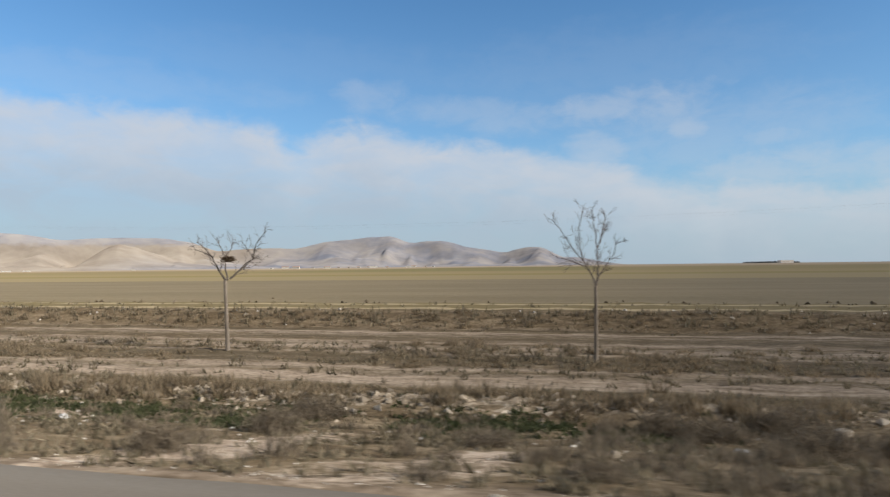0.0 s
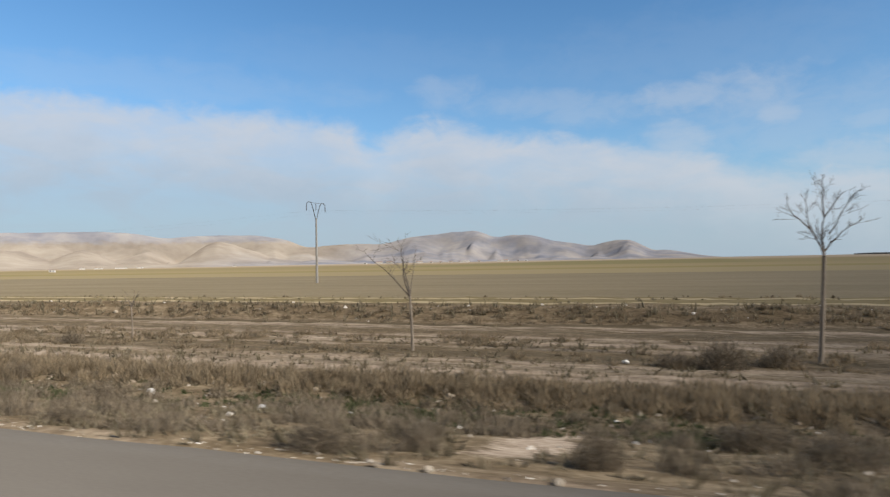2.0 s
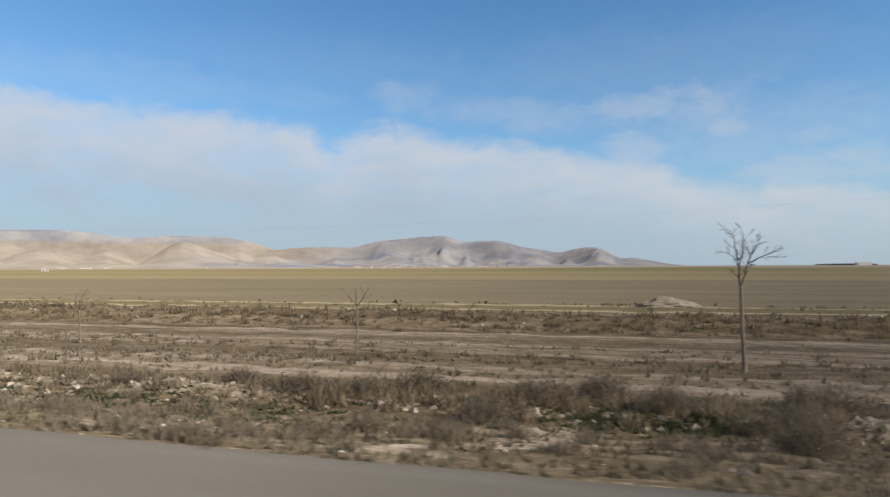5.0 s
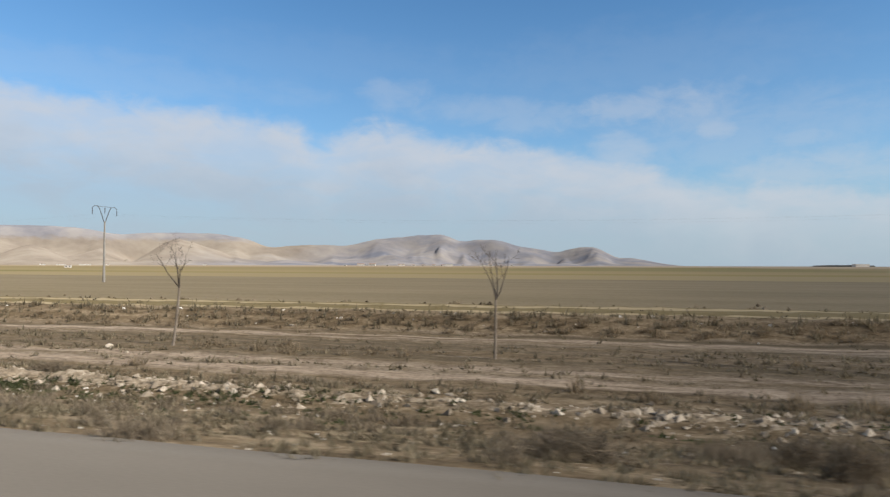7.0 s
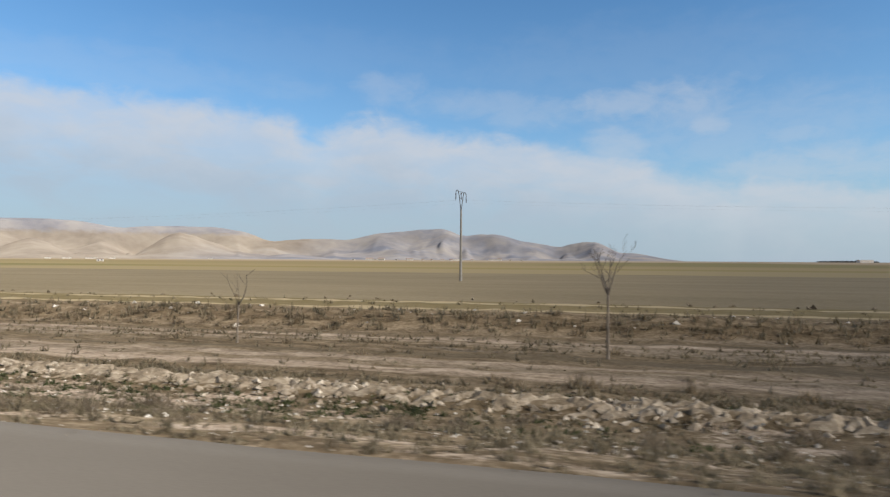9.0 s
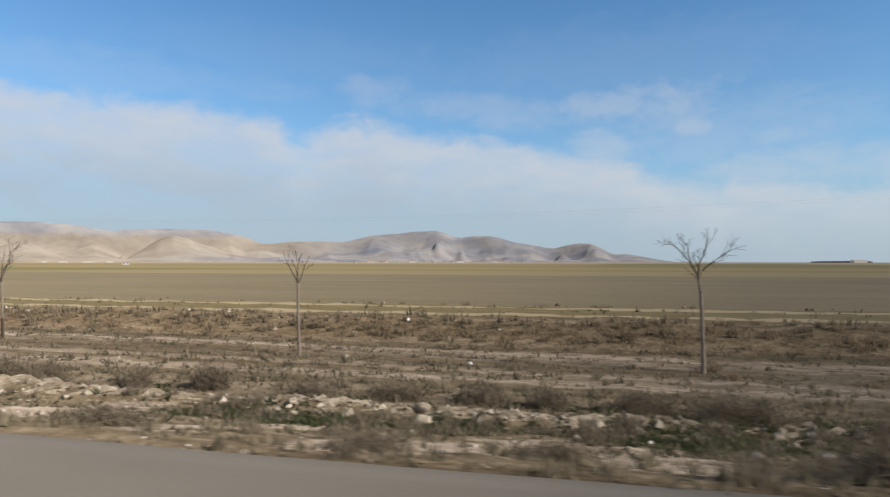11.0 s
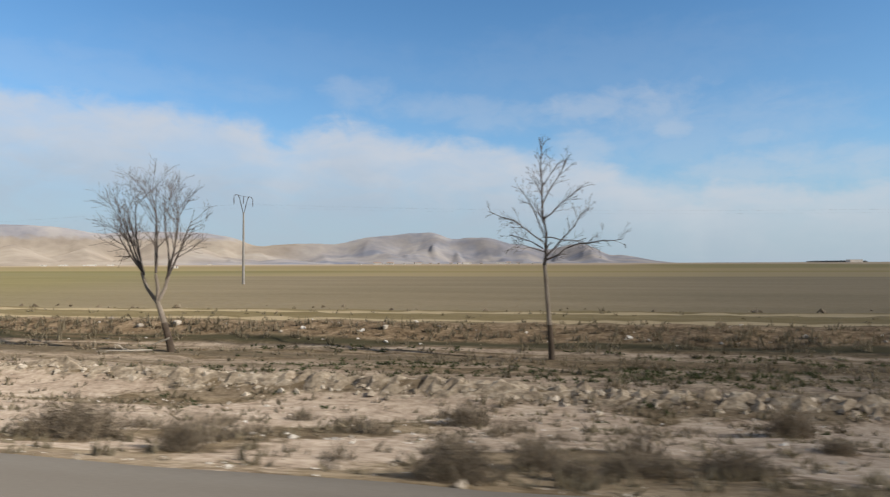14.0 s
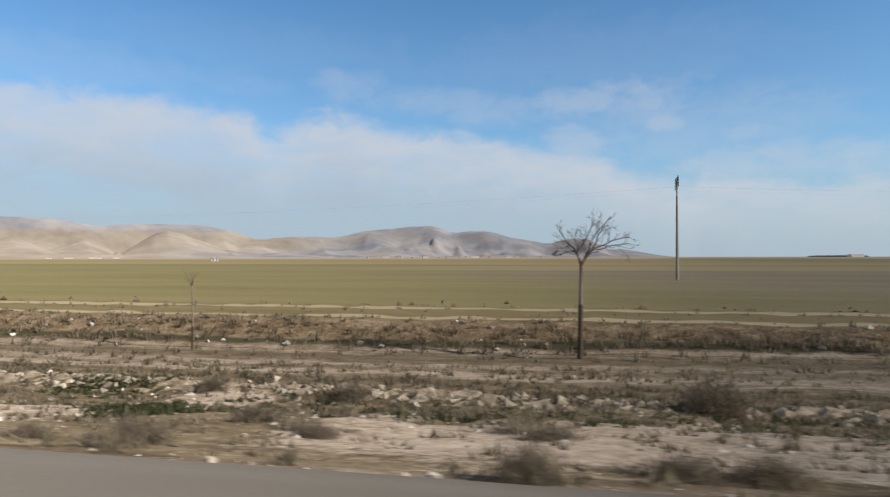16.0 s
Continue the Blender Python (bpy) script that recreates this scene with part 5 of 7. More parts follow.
bare_tree(-11.74, 18.64, 3.84, 2.24, -0.08, 1.33, 1.23, 'wide', 2, nest=True,
          boughs=[(-0.08, 2.24, -0.71, 3.00, 0.62), (-0.71, 3.00, -1.41, 3.27, 0.34), (-0.71, 3.00, -1.07, 3.48, 0.30), (-0.08, 2.24, -0.40, 3.05, 0.50), (-0.40, 3.05, -0.63, 3.63, 0.30), (-0.06, 2.28, 0.50, 2.94, 0.62), (0.50, 2.94, 1.15, 3.84, 0.40), (0.50, 2.94, 0.14, 3.48, 0.28), (0.14, 2.51, 0.87, 3.09, 0.30), (-0.34, 3.00, -0.10, 3.63, 0.26)])
bare_tree(-22.65, 17.96, 4.38, 2.34, -0.11, 1.27, 0.82, 'vase', 3,
          boughs=[(-0.11, 2.34, -0.56, 3.21, 0.50), (-0.56, 3.21, -1.38, 4.30, 0.32), (-0.56, 3.21, -0.93, 4.05, 0.30), (-0.11, 2.37, -0.20, 3.38, 0.50), (-0.20, 3.38, -0.29, 4.38, 0.32), (-0.07, 2.41, 0.35, 3.21, 0.45), (0.35, 3.21, 0.71, 3.96, 0.30), (0.35, 3.21, 0.44, 4.13, 0.28), (-0.56, 3.13, -1.20, 3.38, 0.24), (-0.29, 2.88, -0.75, 4.38, 0.28)])
bare_tree(-32.85, 17.95, 3.53, 2.19, -0.50, 0.68, 0.40, 'thin', 4,
          boughs=[(-0.50, 2.16, -0.70, 2.87, 0.62), (-0.70, 2.87, -0.79, 3.53, 0.40), (-0.50, 2.19, -0.31, 2.87, 0.50), (-0.31, 2.87, -0.10, 3.47, 0.34), (-0.70, 2.84, -1.18, 3.18, 0.30), (-0.34, 2.79, -0.50, 3.42, 0.28), (-0.63, 2.63, -1.07, 2.87, 0.24)])
bare_tree(-43.34, 17.82, 4.01, 2.45, -0.10, 1.15, 0.86, 'wide', 5,
          boughs=[(-0.10, 2.45, -0.49, 3.17, 0.55), (-0.49, 3.17, -1.25, 3.68, 0.34), (-0.49, 3.17, -0.77, 3.87, 0.30), (-0.10, 2.45, -0.01, 3.25, 0.55), (-0.01, 3.25, -0.22, 3.97, 0.30), (-0.01, 3.25, 0.26, 4.01, 0.30), (-0.08, 2.52, 0.40, 3.17, 0.45), (0.40, 3.17, 0.77, 3.67, 0.30), (0.33, 3.06, 0.60, 3.00, 0.22), (-0.36, 2.88, -0.97, 3.10, 0.25)])
bare_tree(-54.12, 17.79, 4.49, 2.58, 0.15, 0.72, 0.82, 'vase', 6,
          boughs=[(0.14, 2.56, -0.07, 3.23, 0.50), (-0.07, 3.23, -0.57, 3.88, 0.32), (-0.07, 3.23, -0.21, 3.97, 0.28), (0.17, 2.61, 0.19, 3.50, 0.55), (0.19, 3.50, 0.14, 4.49, 0.34), (0.19, 3.50, 0.52, 4.04, 0.30), (0.19, 2.69, 0.64, 3.23, 0.40), (0.64, 3.23, 0.97, 3.43, 0.26), (0.28, 3.10, 0.70, 3.97, 0.30)])
bare_tree(-64.63, 17.75, 3.45, 1.61, -0.05, 1.40, 0.35, 'thin', 7)
bare_tree(-75.63, 18.08, 1.94, 1.27, 0.00, 0.27, 0.29, 'stick', 8)
bare_tree(-85.35, 16.92, 3.72, 2.23, -0.24, 0.81, 0.46, 'vase', 9,
          boughs=[(-0.23, 2.19, -0.48, 2.93, 0.50), (-0.48, 2.93, -1.06, 3.51, 0.32), (-0.25, 2.26, -0.17, 3.07, 0.55), (-0.17, 3.07, -0.10, 3.72, 0.30), (-0.17, 3.07, 0.22, 3.27, 0.28), (-0.48, 2.93, -0.55, 3.55, 0.28), (-0.36, 2.66, -0.80, 2.93, 0.24)])
bare_tree(-96.94, 19.20, 3.70, 2.66, -0.05, 0.72, 0.66, 'flat', 10,
          boughs=[(-0.05, 2.66, -0.38, 3.08, 0.60), (-0.38, 3.08, -0.78, 3.34, 0.35), (-0.38, 3.05, -0.64, 2.81, 0.25), (-0.05, 2.66, 0.21, 3.15, 0.60), (0.21, 3.15, 0.61, 3.70, 0.36), (0.21, 3.11, 0.54, 2.99, 0.25), (-0.04, 2.78, -0.09, 3.44, 0.35), (0.08, 2.93, 0.21, 3.59, 0.28)])
bare_tree(-107.92, 19.03, 3.78, 2.09, -0.11, 0.84, 0.77, 'thin', 11)
bare_tree(-118.07, 17.95, 3.85, 1.85, 0.00, 0.44, 0.52, 'vase', 12)
bare_tree(-128.83, 17.91, 2.52, 2.12, 0.00, 0.40, 0.46, 'stick', 13)
bare_tree(-140.12, 18.01, 3.52, 2.17, -0.08, 0.33, 0.78, 'vase', 14,
          boughs=[(-0.08, 2.17, -0.18, 2.84, 0.55), (-0.18, 2.84, -0.29, 3.52, 0.32), (-0.18, 2.77, -0.40, 2.98, 0.24), (-0.07, 2.20, 0.08, 2.77, 0.50), (0.08, 2.77, 0.27, 3.19, 0.30), (0.08, 2.72, 0.70, 3.01, 0.28), (0.05, 2.62, 0.40, 3.26, 0.26), (-0.12, 2.55, -0.03, 3.40, 0.30)])
bare_tree(-150.72, 18.05, 2.02, 1.43, 0.00, 0.50, 0.43, 'stick', 15)
bare_tree(-161.04, 18.06, 1.93, 1.16, 0.00, 0.18, 0.25, 'stick', 16)
bare_tree(-213.92, 17.97, 3.59, 1.88, 0.27, 1.01, 0.67, 'thin', 17)
bare_tree(-224.85, 17.92, 2.27, 1.50, -0.08, 0.45, 0.32, 'stick', 18)
bare_tree(-236.23, 17.95, 2.59, 1.59, 0.02, 0.52, 0.57, 'stick', 19)
bare_tree(-246.85, 17.96, 1.44, 0.96, 0.00, 0.27, 0.25, 'stick', 20)
bare_tree(-301.91, 17.93, 3.73, 2.17, -0.06, 0.60, 0.58, 'thin', 21)
bare_tree(-312.49, 17.69, 3.43, 2.04, -0.05, 0.76, 0.74, 'vase', 22,
          boughs=[(-0.05, 2.04, -0.12, 2.46, 0.65), (-0.12, 2.46, -0.48, 3.03, 0.40), (-0.48, 3.03, -0.82, 3.35, 0.26), (-0.12, 2.46, -0.01, 3.03, 0.45), (-0.01, 3.03, 0.07, 3.43, 0.30), (-0.01, 2.61, 0.39, 2.96, 0.34), (0.39, 2.96, 0.68, 3.15, 0.24), (-0.21, 2.68, -0.35, 3.32, 0.30)])
bare_tree(-323.49, 17.55, 3.22, 2.1, -0.07, 0.63, 0.4, 'thin', 23)
bare_tree(-335.05, 18.32, 3.52, 1.95, 0.00, 0.63, 0.69, 'thin', 24)
bare_tree(-346.21, 18.23, 4.12, 2.27, 0.02, 1.49, 0.90, 'vase', 25,
          boughs=[(0.00, 2.27, -0.32, 2.99, 0.50), (-0.32, 2.99, -1.00, 3.57, 0.32), (-0.63, 3.23, -1.47, 3.34, 0.28), (-0.32, 2.99, -0.52, 3.97, 0.30), (0.02, 2.30, 0.00, 3.15, 0.55), (0.00, 3.15, -0.08, 4.12, 0.32), (0.02, 2.36, 0.32, 3.15, 0.50), (0.32, 3.15, 0.33, 4.06, 0.30), (0.32, 3.15, 0.76, 3.70, 0.32), (0.24, 2.83, 0.92, 3.30, 0.28), (-0.16, 2.60, -0.79, 2.83, 0.24)])
bare_tree(-357.38, 17.85, 4.41, 2.29, -0.07, 0.95, 1.25, 'leader', 26,
          boughs=[(-0.07, 2.29, -0.13, 3.32, 0.75), (-0.13, 3.32, -0.24, 4.35, 0.45), (-0.07, 2.41, -1.02, 2.88, 0.30), (-0.07, 2.51, -0.95, 3.84, 0.38), (-0.09, 2.73, -0.74, 4.06, 0.30), (-0.11, 3.03, 0.26, 4.32, 0.35), (-0.09, 2.73, 1.18, 3.57, 0.38), (-0.07, 2.51, 1.11, 2.95, 0.35), (-0.07, 2.43, 0.94, 2.55, 0.28), (-0.11, 3.25, -0.60, 4.21, 0.28), (-0.11, 3.17, 0.54, 3.76, 0.30), (-0.07, 2.36, -0.71, 2.51, 0.22), (-0.14, 3.47, 0.00, 4.41, 0.25)])
bare_tree(-366.65, 16.37, 4.29, 1.93, -0.20, 1.55, 0.50, 'vase', 27,
          boughs=[(-0.20, 1.93, -0.64, 2.37, 0.66), (-0.64, 2.37, -1.19, 2.80, 0.42), (-1.19, 2.80, -1.75, 3.24, 0.28), (-0.66, 2.38, -1.62, 2.93, 0.30), (-0.75, 2.43, -1.17, 3.30, 0.30), (-0.31, 2.07, -0.81, 3.61, 0.40), (-0.20, 1.99, -0.18, 3.11, 0.50), (-0.18, 3.11, -0.02, 4.29, 0.32), (-0.20, 2.09, -0.51, 3.80, 0.36), (-0.15, 2.18, 0.30, 2.93, 0.36), (-0.17, 2.12, 0.15, 3.92, 0.34), (-0.51, 2.27, -0.97, 3.05, 0.26)])
bare_tree(-378.47, 17.99, 5.11, 2.27, -0.03, 1.31, 1.25, 'round', 28, nest=True,
          boughs=[(-0.03, 2.27, -0.03, 3.24, 0.75), (-0.03, 3.24, 0.14, 5.11, 0.40), (-0.03, 2.35, -0.79, 3.73, 0.45), (-0.79, 3.73, -1.35, 4.92, 0.30), (-0.03, 2.38, -1.04, 2.97, 0.30), (-0.03, 2.48, -1.26, 3.73, 0.32), (-0.03, 2.48, 0.61, 3.73, 0.45), (0.61, 3.73, 1.21, 5.08, 0.30), (-0.03, 2.60, 1.09, 4.30, 0.35), (-0.03, 2.35, 0.75, 2.64, 0.28), (-0.03, 2.84, -0.79, 4.54, 0.30), (-0.03, 2.84, 0.61, 4.75, 0.32), (-0.03, 2.92, -0.41, 4.70, 0.28)])
bare_tree(-390.72, 19.23, 5.18, 2.52, 0.15, 1.15, 1.82, 'vase', 29,
          boughs=[(0.15, 2.56, -0.34, 3.53, 0.50), (-0.34, 3.53, -0.94, 4.96, 0.32), (-0.09, 3.06, -0.99, 3.87, 0.28), (0.15, 2.56, -0.77, 2.83, 0.25), (0.17, 2.61, 0.10, 3.70, 0.50), (0.10, 3.70, 0.00, 5.18, 0.30), (0.21, 2.66, 0.48, 3.78, 0.50), (0.48, 3.78, 0.51, 5.18, 0.30), (0.48, 3.78, 1.03, 5.10, 0.32), (0.27, 2.72, 1.97, 3.95, 0.40), (0.38, 3.20, 0.89, 4.74, 0.30), (0.00, 3.20, -0.43, 4.79, 0.28), (0.43, 2.89, 1.42, 3.67, 0.25)])
bare_tree(-402.47, 17.78, 5.79, 2.54, -0.19, 1.42, 2.02, 'leader', 30,
          boughs=[(-0.19, 2.54, -0.22, 3.89, 0.75), (-0.22, 3.89, -0.24, 5.79, 0.45), (-0.19, 2.66, 0.40, 2.99, 0.40), (0.40, 2.99, 1.82, 3.20, 0.28), (-0.19, 2.72, 1.00, 4.04, 0.35), (-0.22, 2.99, -1.16, 3.37, 0.32), (-0.22, 3.17, -1.61, 3.97, 0.34), (-0.22, 3.44, -0.87, 4.65, 0.30), (-0.24, 3.74, 0.82, 4.65, 0.32), (-0.24, 4.12, 0.40, 5.33, 0.30), (-0.24, 4.35, -0.57, 4.95, 0.22), (-0.19, 2.90, -1.02, 3.11, 0.22), (-0.22, 3.29, 0.97, 3.11, 0.28), (-0.24, 4.65, 0.18, 5.28, 0.22)])
bare_tree(-413.59, 17.36, 5.55, 1.53, -0.49, 2.5, 1.62, 'big', 31)
bare_tree(-425.35, 17.34, 4.35, 1.70, 0.17, 1.71, 1.60, 'flat', 32,
          boughs=[(0.17, 1.70, -0.25, 2.51, 0.70), (-0.25, 2.51, -0.46, 3.06, 0.50), (0.20, 1.74, 0.53, 2.79, 0.70), (0.53, 2.79, 0.74, 3.60, 0.50), (-0.40, 2.92, -0.83, 4.01, 0.36), (-0.83, 4.01, -1.54, 4.35, 0.24), (-0.46, 3.02, -1.42, 3.33, 0.26), (-0.31, 2.62, -1.29, 2.76, 0.22), (-0.46, 3.06, -0.17, 3.91, 0.26), (0.72, 3.53, 0.62, 4.01, 0.32), (0.62, 4.01, -0.05, 4.05, 0.22), (0.66, 3.91, 1.28, 4.32, 0.26), (0.62, 3.23, 0.22, 3.42, 0.22), (0.65, 3.23, 1.59, 3.83, 0.30), (0.60, 3.02, 1.78, 3.46, 0.30), (0.56, 2.88, 1.65, 2.99, 0.25)])
bare_tree(-436.75, 17.97, 4.50, 2.15, 0.00, 1.06, 1.06, 'vase', 33,
          boughs=[(0.00, 2.15, -0.34, 2.96, 0.50), (-0.34, 2.96, -0.77, 3.77, 0.34), (-0.77, 3.77, -1.06, 4.42, 0.24), (-0.34, 2.96, -0.51, 4.42, 0.30), (0.00, 2.18, -0.03, 3.28, 0.55), (-0.03, 3.28, -0.14, 4.50, 0.32), (0.02, 2.23, 0.34, 3.12, 0.50), (0.34, 3.12, 0.55, 4.34, 0.32), (0.34, 3.04, 1.06, 3.69, 0.32), (0.09, 2.34, 0.89, 2.83, 0.26), (-0.17, 2.55, -0.82, 2.99, 0.26)])
bare_tree(-447.84, 18.10, 4.86, 1.81, -0.03, 1.12, 1.99, 'flat', 34,
          boughs=[(-0.03, 1.81, -0.22, 2.57, 0.62), (-0.22, 2.57, -0.67, 3.86, 0.45), (-0.67, 3.86, -0.83, 4.80, 0.30), (-0.03, 1.84, 0.16, 2.44, 0.62), (0.16, 2.44, -0.06, 3.70, 0.42), (-0.06, 3.70, -0.16, 4.86, 0.30), (0.16, 2.44, 0.45, 4.01, 0.36), (0.16, 2.44, 1.24, 3.31, 0.42), (1.24, 3.31, 1.96, 3.70, 0.28), (0.16, 2.44, 0.85, 3.92, 0.34), (-0.22, 2.57, -1.15, 3.94, 0.34), (0.05, 2.20, 1.16, 3.04, 0.28), (-0.19, 2.57, -0.48, 4.17, 0.28)])
bare_tree(-459.49, 17.71, 3.77, 2.50, 0.04, 0.66, 1.24, 'flat', 35,
          boughs=[(0.04, 2.50, 0.29, 2.86, 0.70), (0.29, 2.86, 1.29, 3.25, 0.42), (0.34, 2.92, 0.79, 3.77, 0.34), (0.04, 2.50, -0.12, 2.92, 0.60), (-0.12, 2.92, -0.57, 3.47, 0.38), (-0.12, 2.89, -0.61, 2.73, 0.24), (-0.06, 2.83, 0.35, 3.62, 0.32), (0.41, 2.89, 1.23, 3.07, 0.24), (-0.15, 2.95, -0.50, 3.18, 0.24), (0.12, 2.68, 0.58, 3.55, 0.32), (-0.03, 2.73, -0.06, 3.47, 0.26)])
bare_tree(-470.98, 17.93, 2.42, 1.95, -0.03, 0.34, 0.3, 'stick', 36)
# trees between, of the same planting
for k, (x, style, tall) in enumerate(((-171.6, "thin", 3.4), (-182.1, "stick", 2.2), (-192.8, "vase", 3.8), (-203.4, "thin", 3.2),
                                      (-257.6, "thin", 3.3), (-268.7, "stick", 2.3), (-279.8, "vase", 3.7), (-290.9, "thin", 3.5))):
    bare_tree(x, 17.95, tall, tall * 0.52, 0.0, 0.7, 0.7, style, 60 + k)


# ---- power line ----
POLES = ((62.4, 82.2, 11.7), (-107.8, 82.5, 11.7), (-277.9, 82.9, 11.7), (-448.7, 82.8, 12.3), (-619.5, 84.8, 11.7))
ARMS = ((-2.3, -0.28), (0.0, -0.06), (2.3, -0.28))       # across the line, above the arms' tips


def power_pole(x, y, height):
    ob = tagged(new("power_pole"), "tall tapered concrete power pole with a steel V arm", "power pole", "poles of the power line")
    ob.matrix_basis = pose(x, y, gz(x, y) - 0.1, 0, 0, -3)
    bm = bmesh.new()
    bmesh.ops.create_cone(bm, segments=8, radius1=0.20, radius2=0.11, depth=height - 2.3, cap_ends=True,
                          matrix=Matrix.Translation((0, 0, (height - 2.3) / 2)))
    part("shaft", bm, M_CONCRETE, ob)
    for s in (-1, 1):
        bm = bmesh.new()
        bend = [Vector((0, u * s, height + w)) for u, w in ((0.08, -2.5), (0.55, -1.35), (1.0, -0.35), (1.35, 0.0), (1.85, 0.0), (2.3, -0.28))]
        for p, q in zip(bend, bend[1:]):
            d = q - p
            box(bm, (0.08, 0.08, d.length + 0.05), (p + q) / 2, d.to_track_quat("Z", "Y").to_matrix().to_4x4())
        part("v_arm", bm, M_STEEL, ob, "bent steel V arm")
    bm = bmesh.new()
    box(bm, (0.06, 2.7, 0.06), (0, 0, height - 0.06))
    part("cross_bar", bm, M_STEEL, ob)
    for dy, dz in ARMS:
        bm = bmesh.new()
        for k in range(5):
            bmesh.ops.create_cone(bm, segments=10, radius1=0.10, radius2=0.04, depth=0.10, cap_ends=True,
                                  matrix=Matrix.Translation((0, dy, height + dz - 0.20 - 0.17 * k)))
        bmesh.ops.create_cone(bm, segments=6, radius1=0.022, radius2=0.022, depth=1.1, cap_ends=True,
                              matrix=Matrix.Translation((0, dy, height + dz - 0.5)))
        part("insulator", bm, M_GLASSY, ob)
    return ob


for px, py, ph in POLES:
    power_pole(px, py, ph)

for (ax, ay, ah), (bx, by, bh) in zip(POLES, POLES[1:]):
    for dy, dz in ARMS:
        p = Vector((ax, ay + dy, gz(ax, ay) - 0.1 + ah + dz - 1.05))
        q = Vector((bx, by + dy, gz(bx, by) - 0.1 + bh + dz - 1.05))
        wv, wf = [], []
        pts = [p.lerp(q, s / 24) - Vector((0, 0, 2.2 * 4 * (s / 24) * (1 - s / 24))) for s in range(25)]
        tube(wv, wf, pts, [0.0021] * 25, 4)
        wire = new("power_wire", array_mesh("power_wire", wv, wf, M_WIRE))
        tagged(wire, "thin sagging grey wire strung between power poles", "wire", "wires of the power line")


# ---- roadside furniture ----
def delineator(x, y, lean):
    ob = tagged(new("delineator_post"), "white plastic roadside marker post with a red reflector" + (", leaning" if lean else ""), "marker post", "marker posts beside the road")
    ob.matrix_basis = pose(x, y, gz(x, y) - 0.05, 0, lean, 0)
    bm = bmesh.new()
    box(bm, (0.027, 0.08, 1.12), (0, 0, 0.56), bevel=0.010)
    top = [v for v in bm.verts if v.co.z > 1.09]
    for v in top:
        v.co.z += 0.2 * v.co.y
    part("post", bm, M_WHITE, ob)
    for s in (-1, 1):
        bm = bmesh.new()
        box(bm, (0.010, 0.056, 0.19), (s * 0.016, 0, 0.90), bevel=0.004)
        box(bm, (0.017, 0.010, 0.19), (s * 0.008, -0.044, 0.90), bevel=0.003)
        part("reflector", bm, M_RED, ob, "red reflector")
    return ob


delineator(-68.75, 4.22, -17)
delineator(-152.77, 4.52, 0)
delineator(-329.79, 4.25, -19)
delineator(-413.90, 4.10, -15)


def flower_sign(x, y):
    """A lobed board on two converging posts, facing +x."""
    z = gz(x, y)
    ob = tagged(new("roadside_sign"), "green scalloped roadside sign with a weathered white panel on two posts", "sign")
    ob.matrix_basis = pose(x, y, z + 0.02, 0, 0, -13.5)
    # local: the front looks along +x
    mid, wide, tall, deep = 2.0, 0.68, 0.73, 0.36
    ring = []
    for k in range(96):                       # eight round lobes
        a = 2 * math.pi * k / 96
        b = (a + math.pi / 8) % (math.pi / 4) - math.pi / 8
        r = 0.61 * math.cos(b) + math.sqrt(0.39 ** 2 - (0.61 * math.sin(b)) ** 2)
        ring.append((r * math.cos(a) * wide, mid + r * math.sin(a) * tall))
    bm = bmesh.new()
    front = [bm.verts.new((deep / 2, u, w)) for u, w in ring]
    back = [bm.verts.new((-deep / 2, u, w)) for u, w in ring]
    bm.faces.new(front)
    bm.faces.new(back[::-1])
    for k in range(96):
        bm.faces.new((front[k - 1], back[k - 1], back[k], front[k]))
    bmesh.ops.recalc_face_normals(bm, faces=bm.faces)
    board = part("board", bm, M_SIGN, ob)
    # the panel: a rounded sheet, a little wider below the middle
    outline = []
    for k in range(40):
        a = 2 * math.pi * k / 40
        c, w = math.cos(a), math.sin(a)
        r = 1 / (abs(c) ** 4.5 + abs(w) ** 4.5) ** (1 / 4.5)
        outline.append((r * c * (0.47 - 0.03 * w), mid + 0.01 + r * w * 0.54))
    bm = bmesh.new()
    near = [bm.verts.new((deep / 2 + 0.016, u, w)) for u, w in outline]
    far = [bm.verts.new((deep / 2 - 0.01, u, w)) for u, w in outline]
    bm.faces.new(near)
    for k in range(40):
        bm.faces.new((near[k - 1], far[k - 1], far[k], near[k]))
    bmesh.ops.recalc_face_normals(bm, faces=bm.faces)
    panel = part("panel", bm, M_PANEL, board, "weathered white panel")
    rng = random.Random(3)
    for w, tall_bar, u0, u1 in ((0.11, 0.10, -0.43, 0.43), (-0.05, 0.11, -0.38, 0.34), (-0.21, 0.09, -0.1, 0.30), (-0.36, 0.025, -0.38, 0.38)):
        u = u0
        while u < u1:
            long = rng.uniform(0.03, 0.09) if tall_bar > 0.03 else rng.uniform(0.1, 0.25)
            bm = bmesh.new()
            box(bm, (0.008, long, tall_bar * rng.uniform(0.7, 1.0)), (deep / 2 + 0.02, u + long / 2, mid + w))
            part("lettering_bar", bm, M_LETTER, panel, "faded grey lettering bar")
            u += long + rng.uniform(0.015, 0.04)
    for s in (-1, 1):
        bm = bmesh.new()
        for p, q in ((Vector((0, 0.045 * s, -0.25)), Vector((0, 0.045 * s, 0.72))), (Vector((0, 0.045 * s, 0.68)), Vector((0, 0.22 * s, 1.45)))):
            d = q - p
            box(bm, (0.09, 0.085, d.length), (p + q) / 2, d.to_track_quat("Z", "Y").to_matrix().to_4x4(), bevel=0.012)
        part("sign_post", bm, M_RUST, ob, "rusty brown post")
    return ob


flower_sign(-372.09, 16.55)


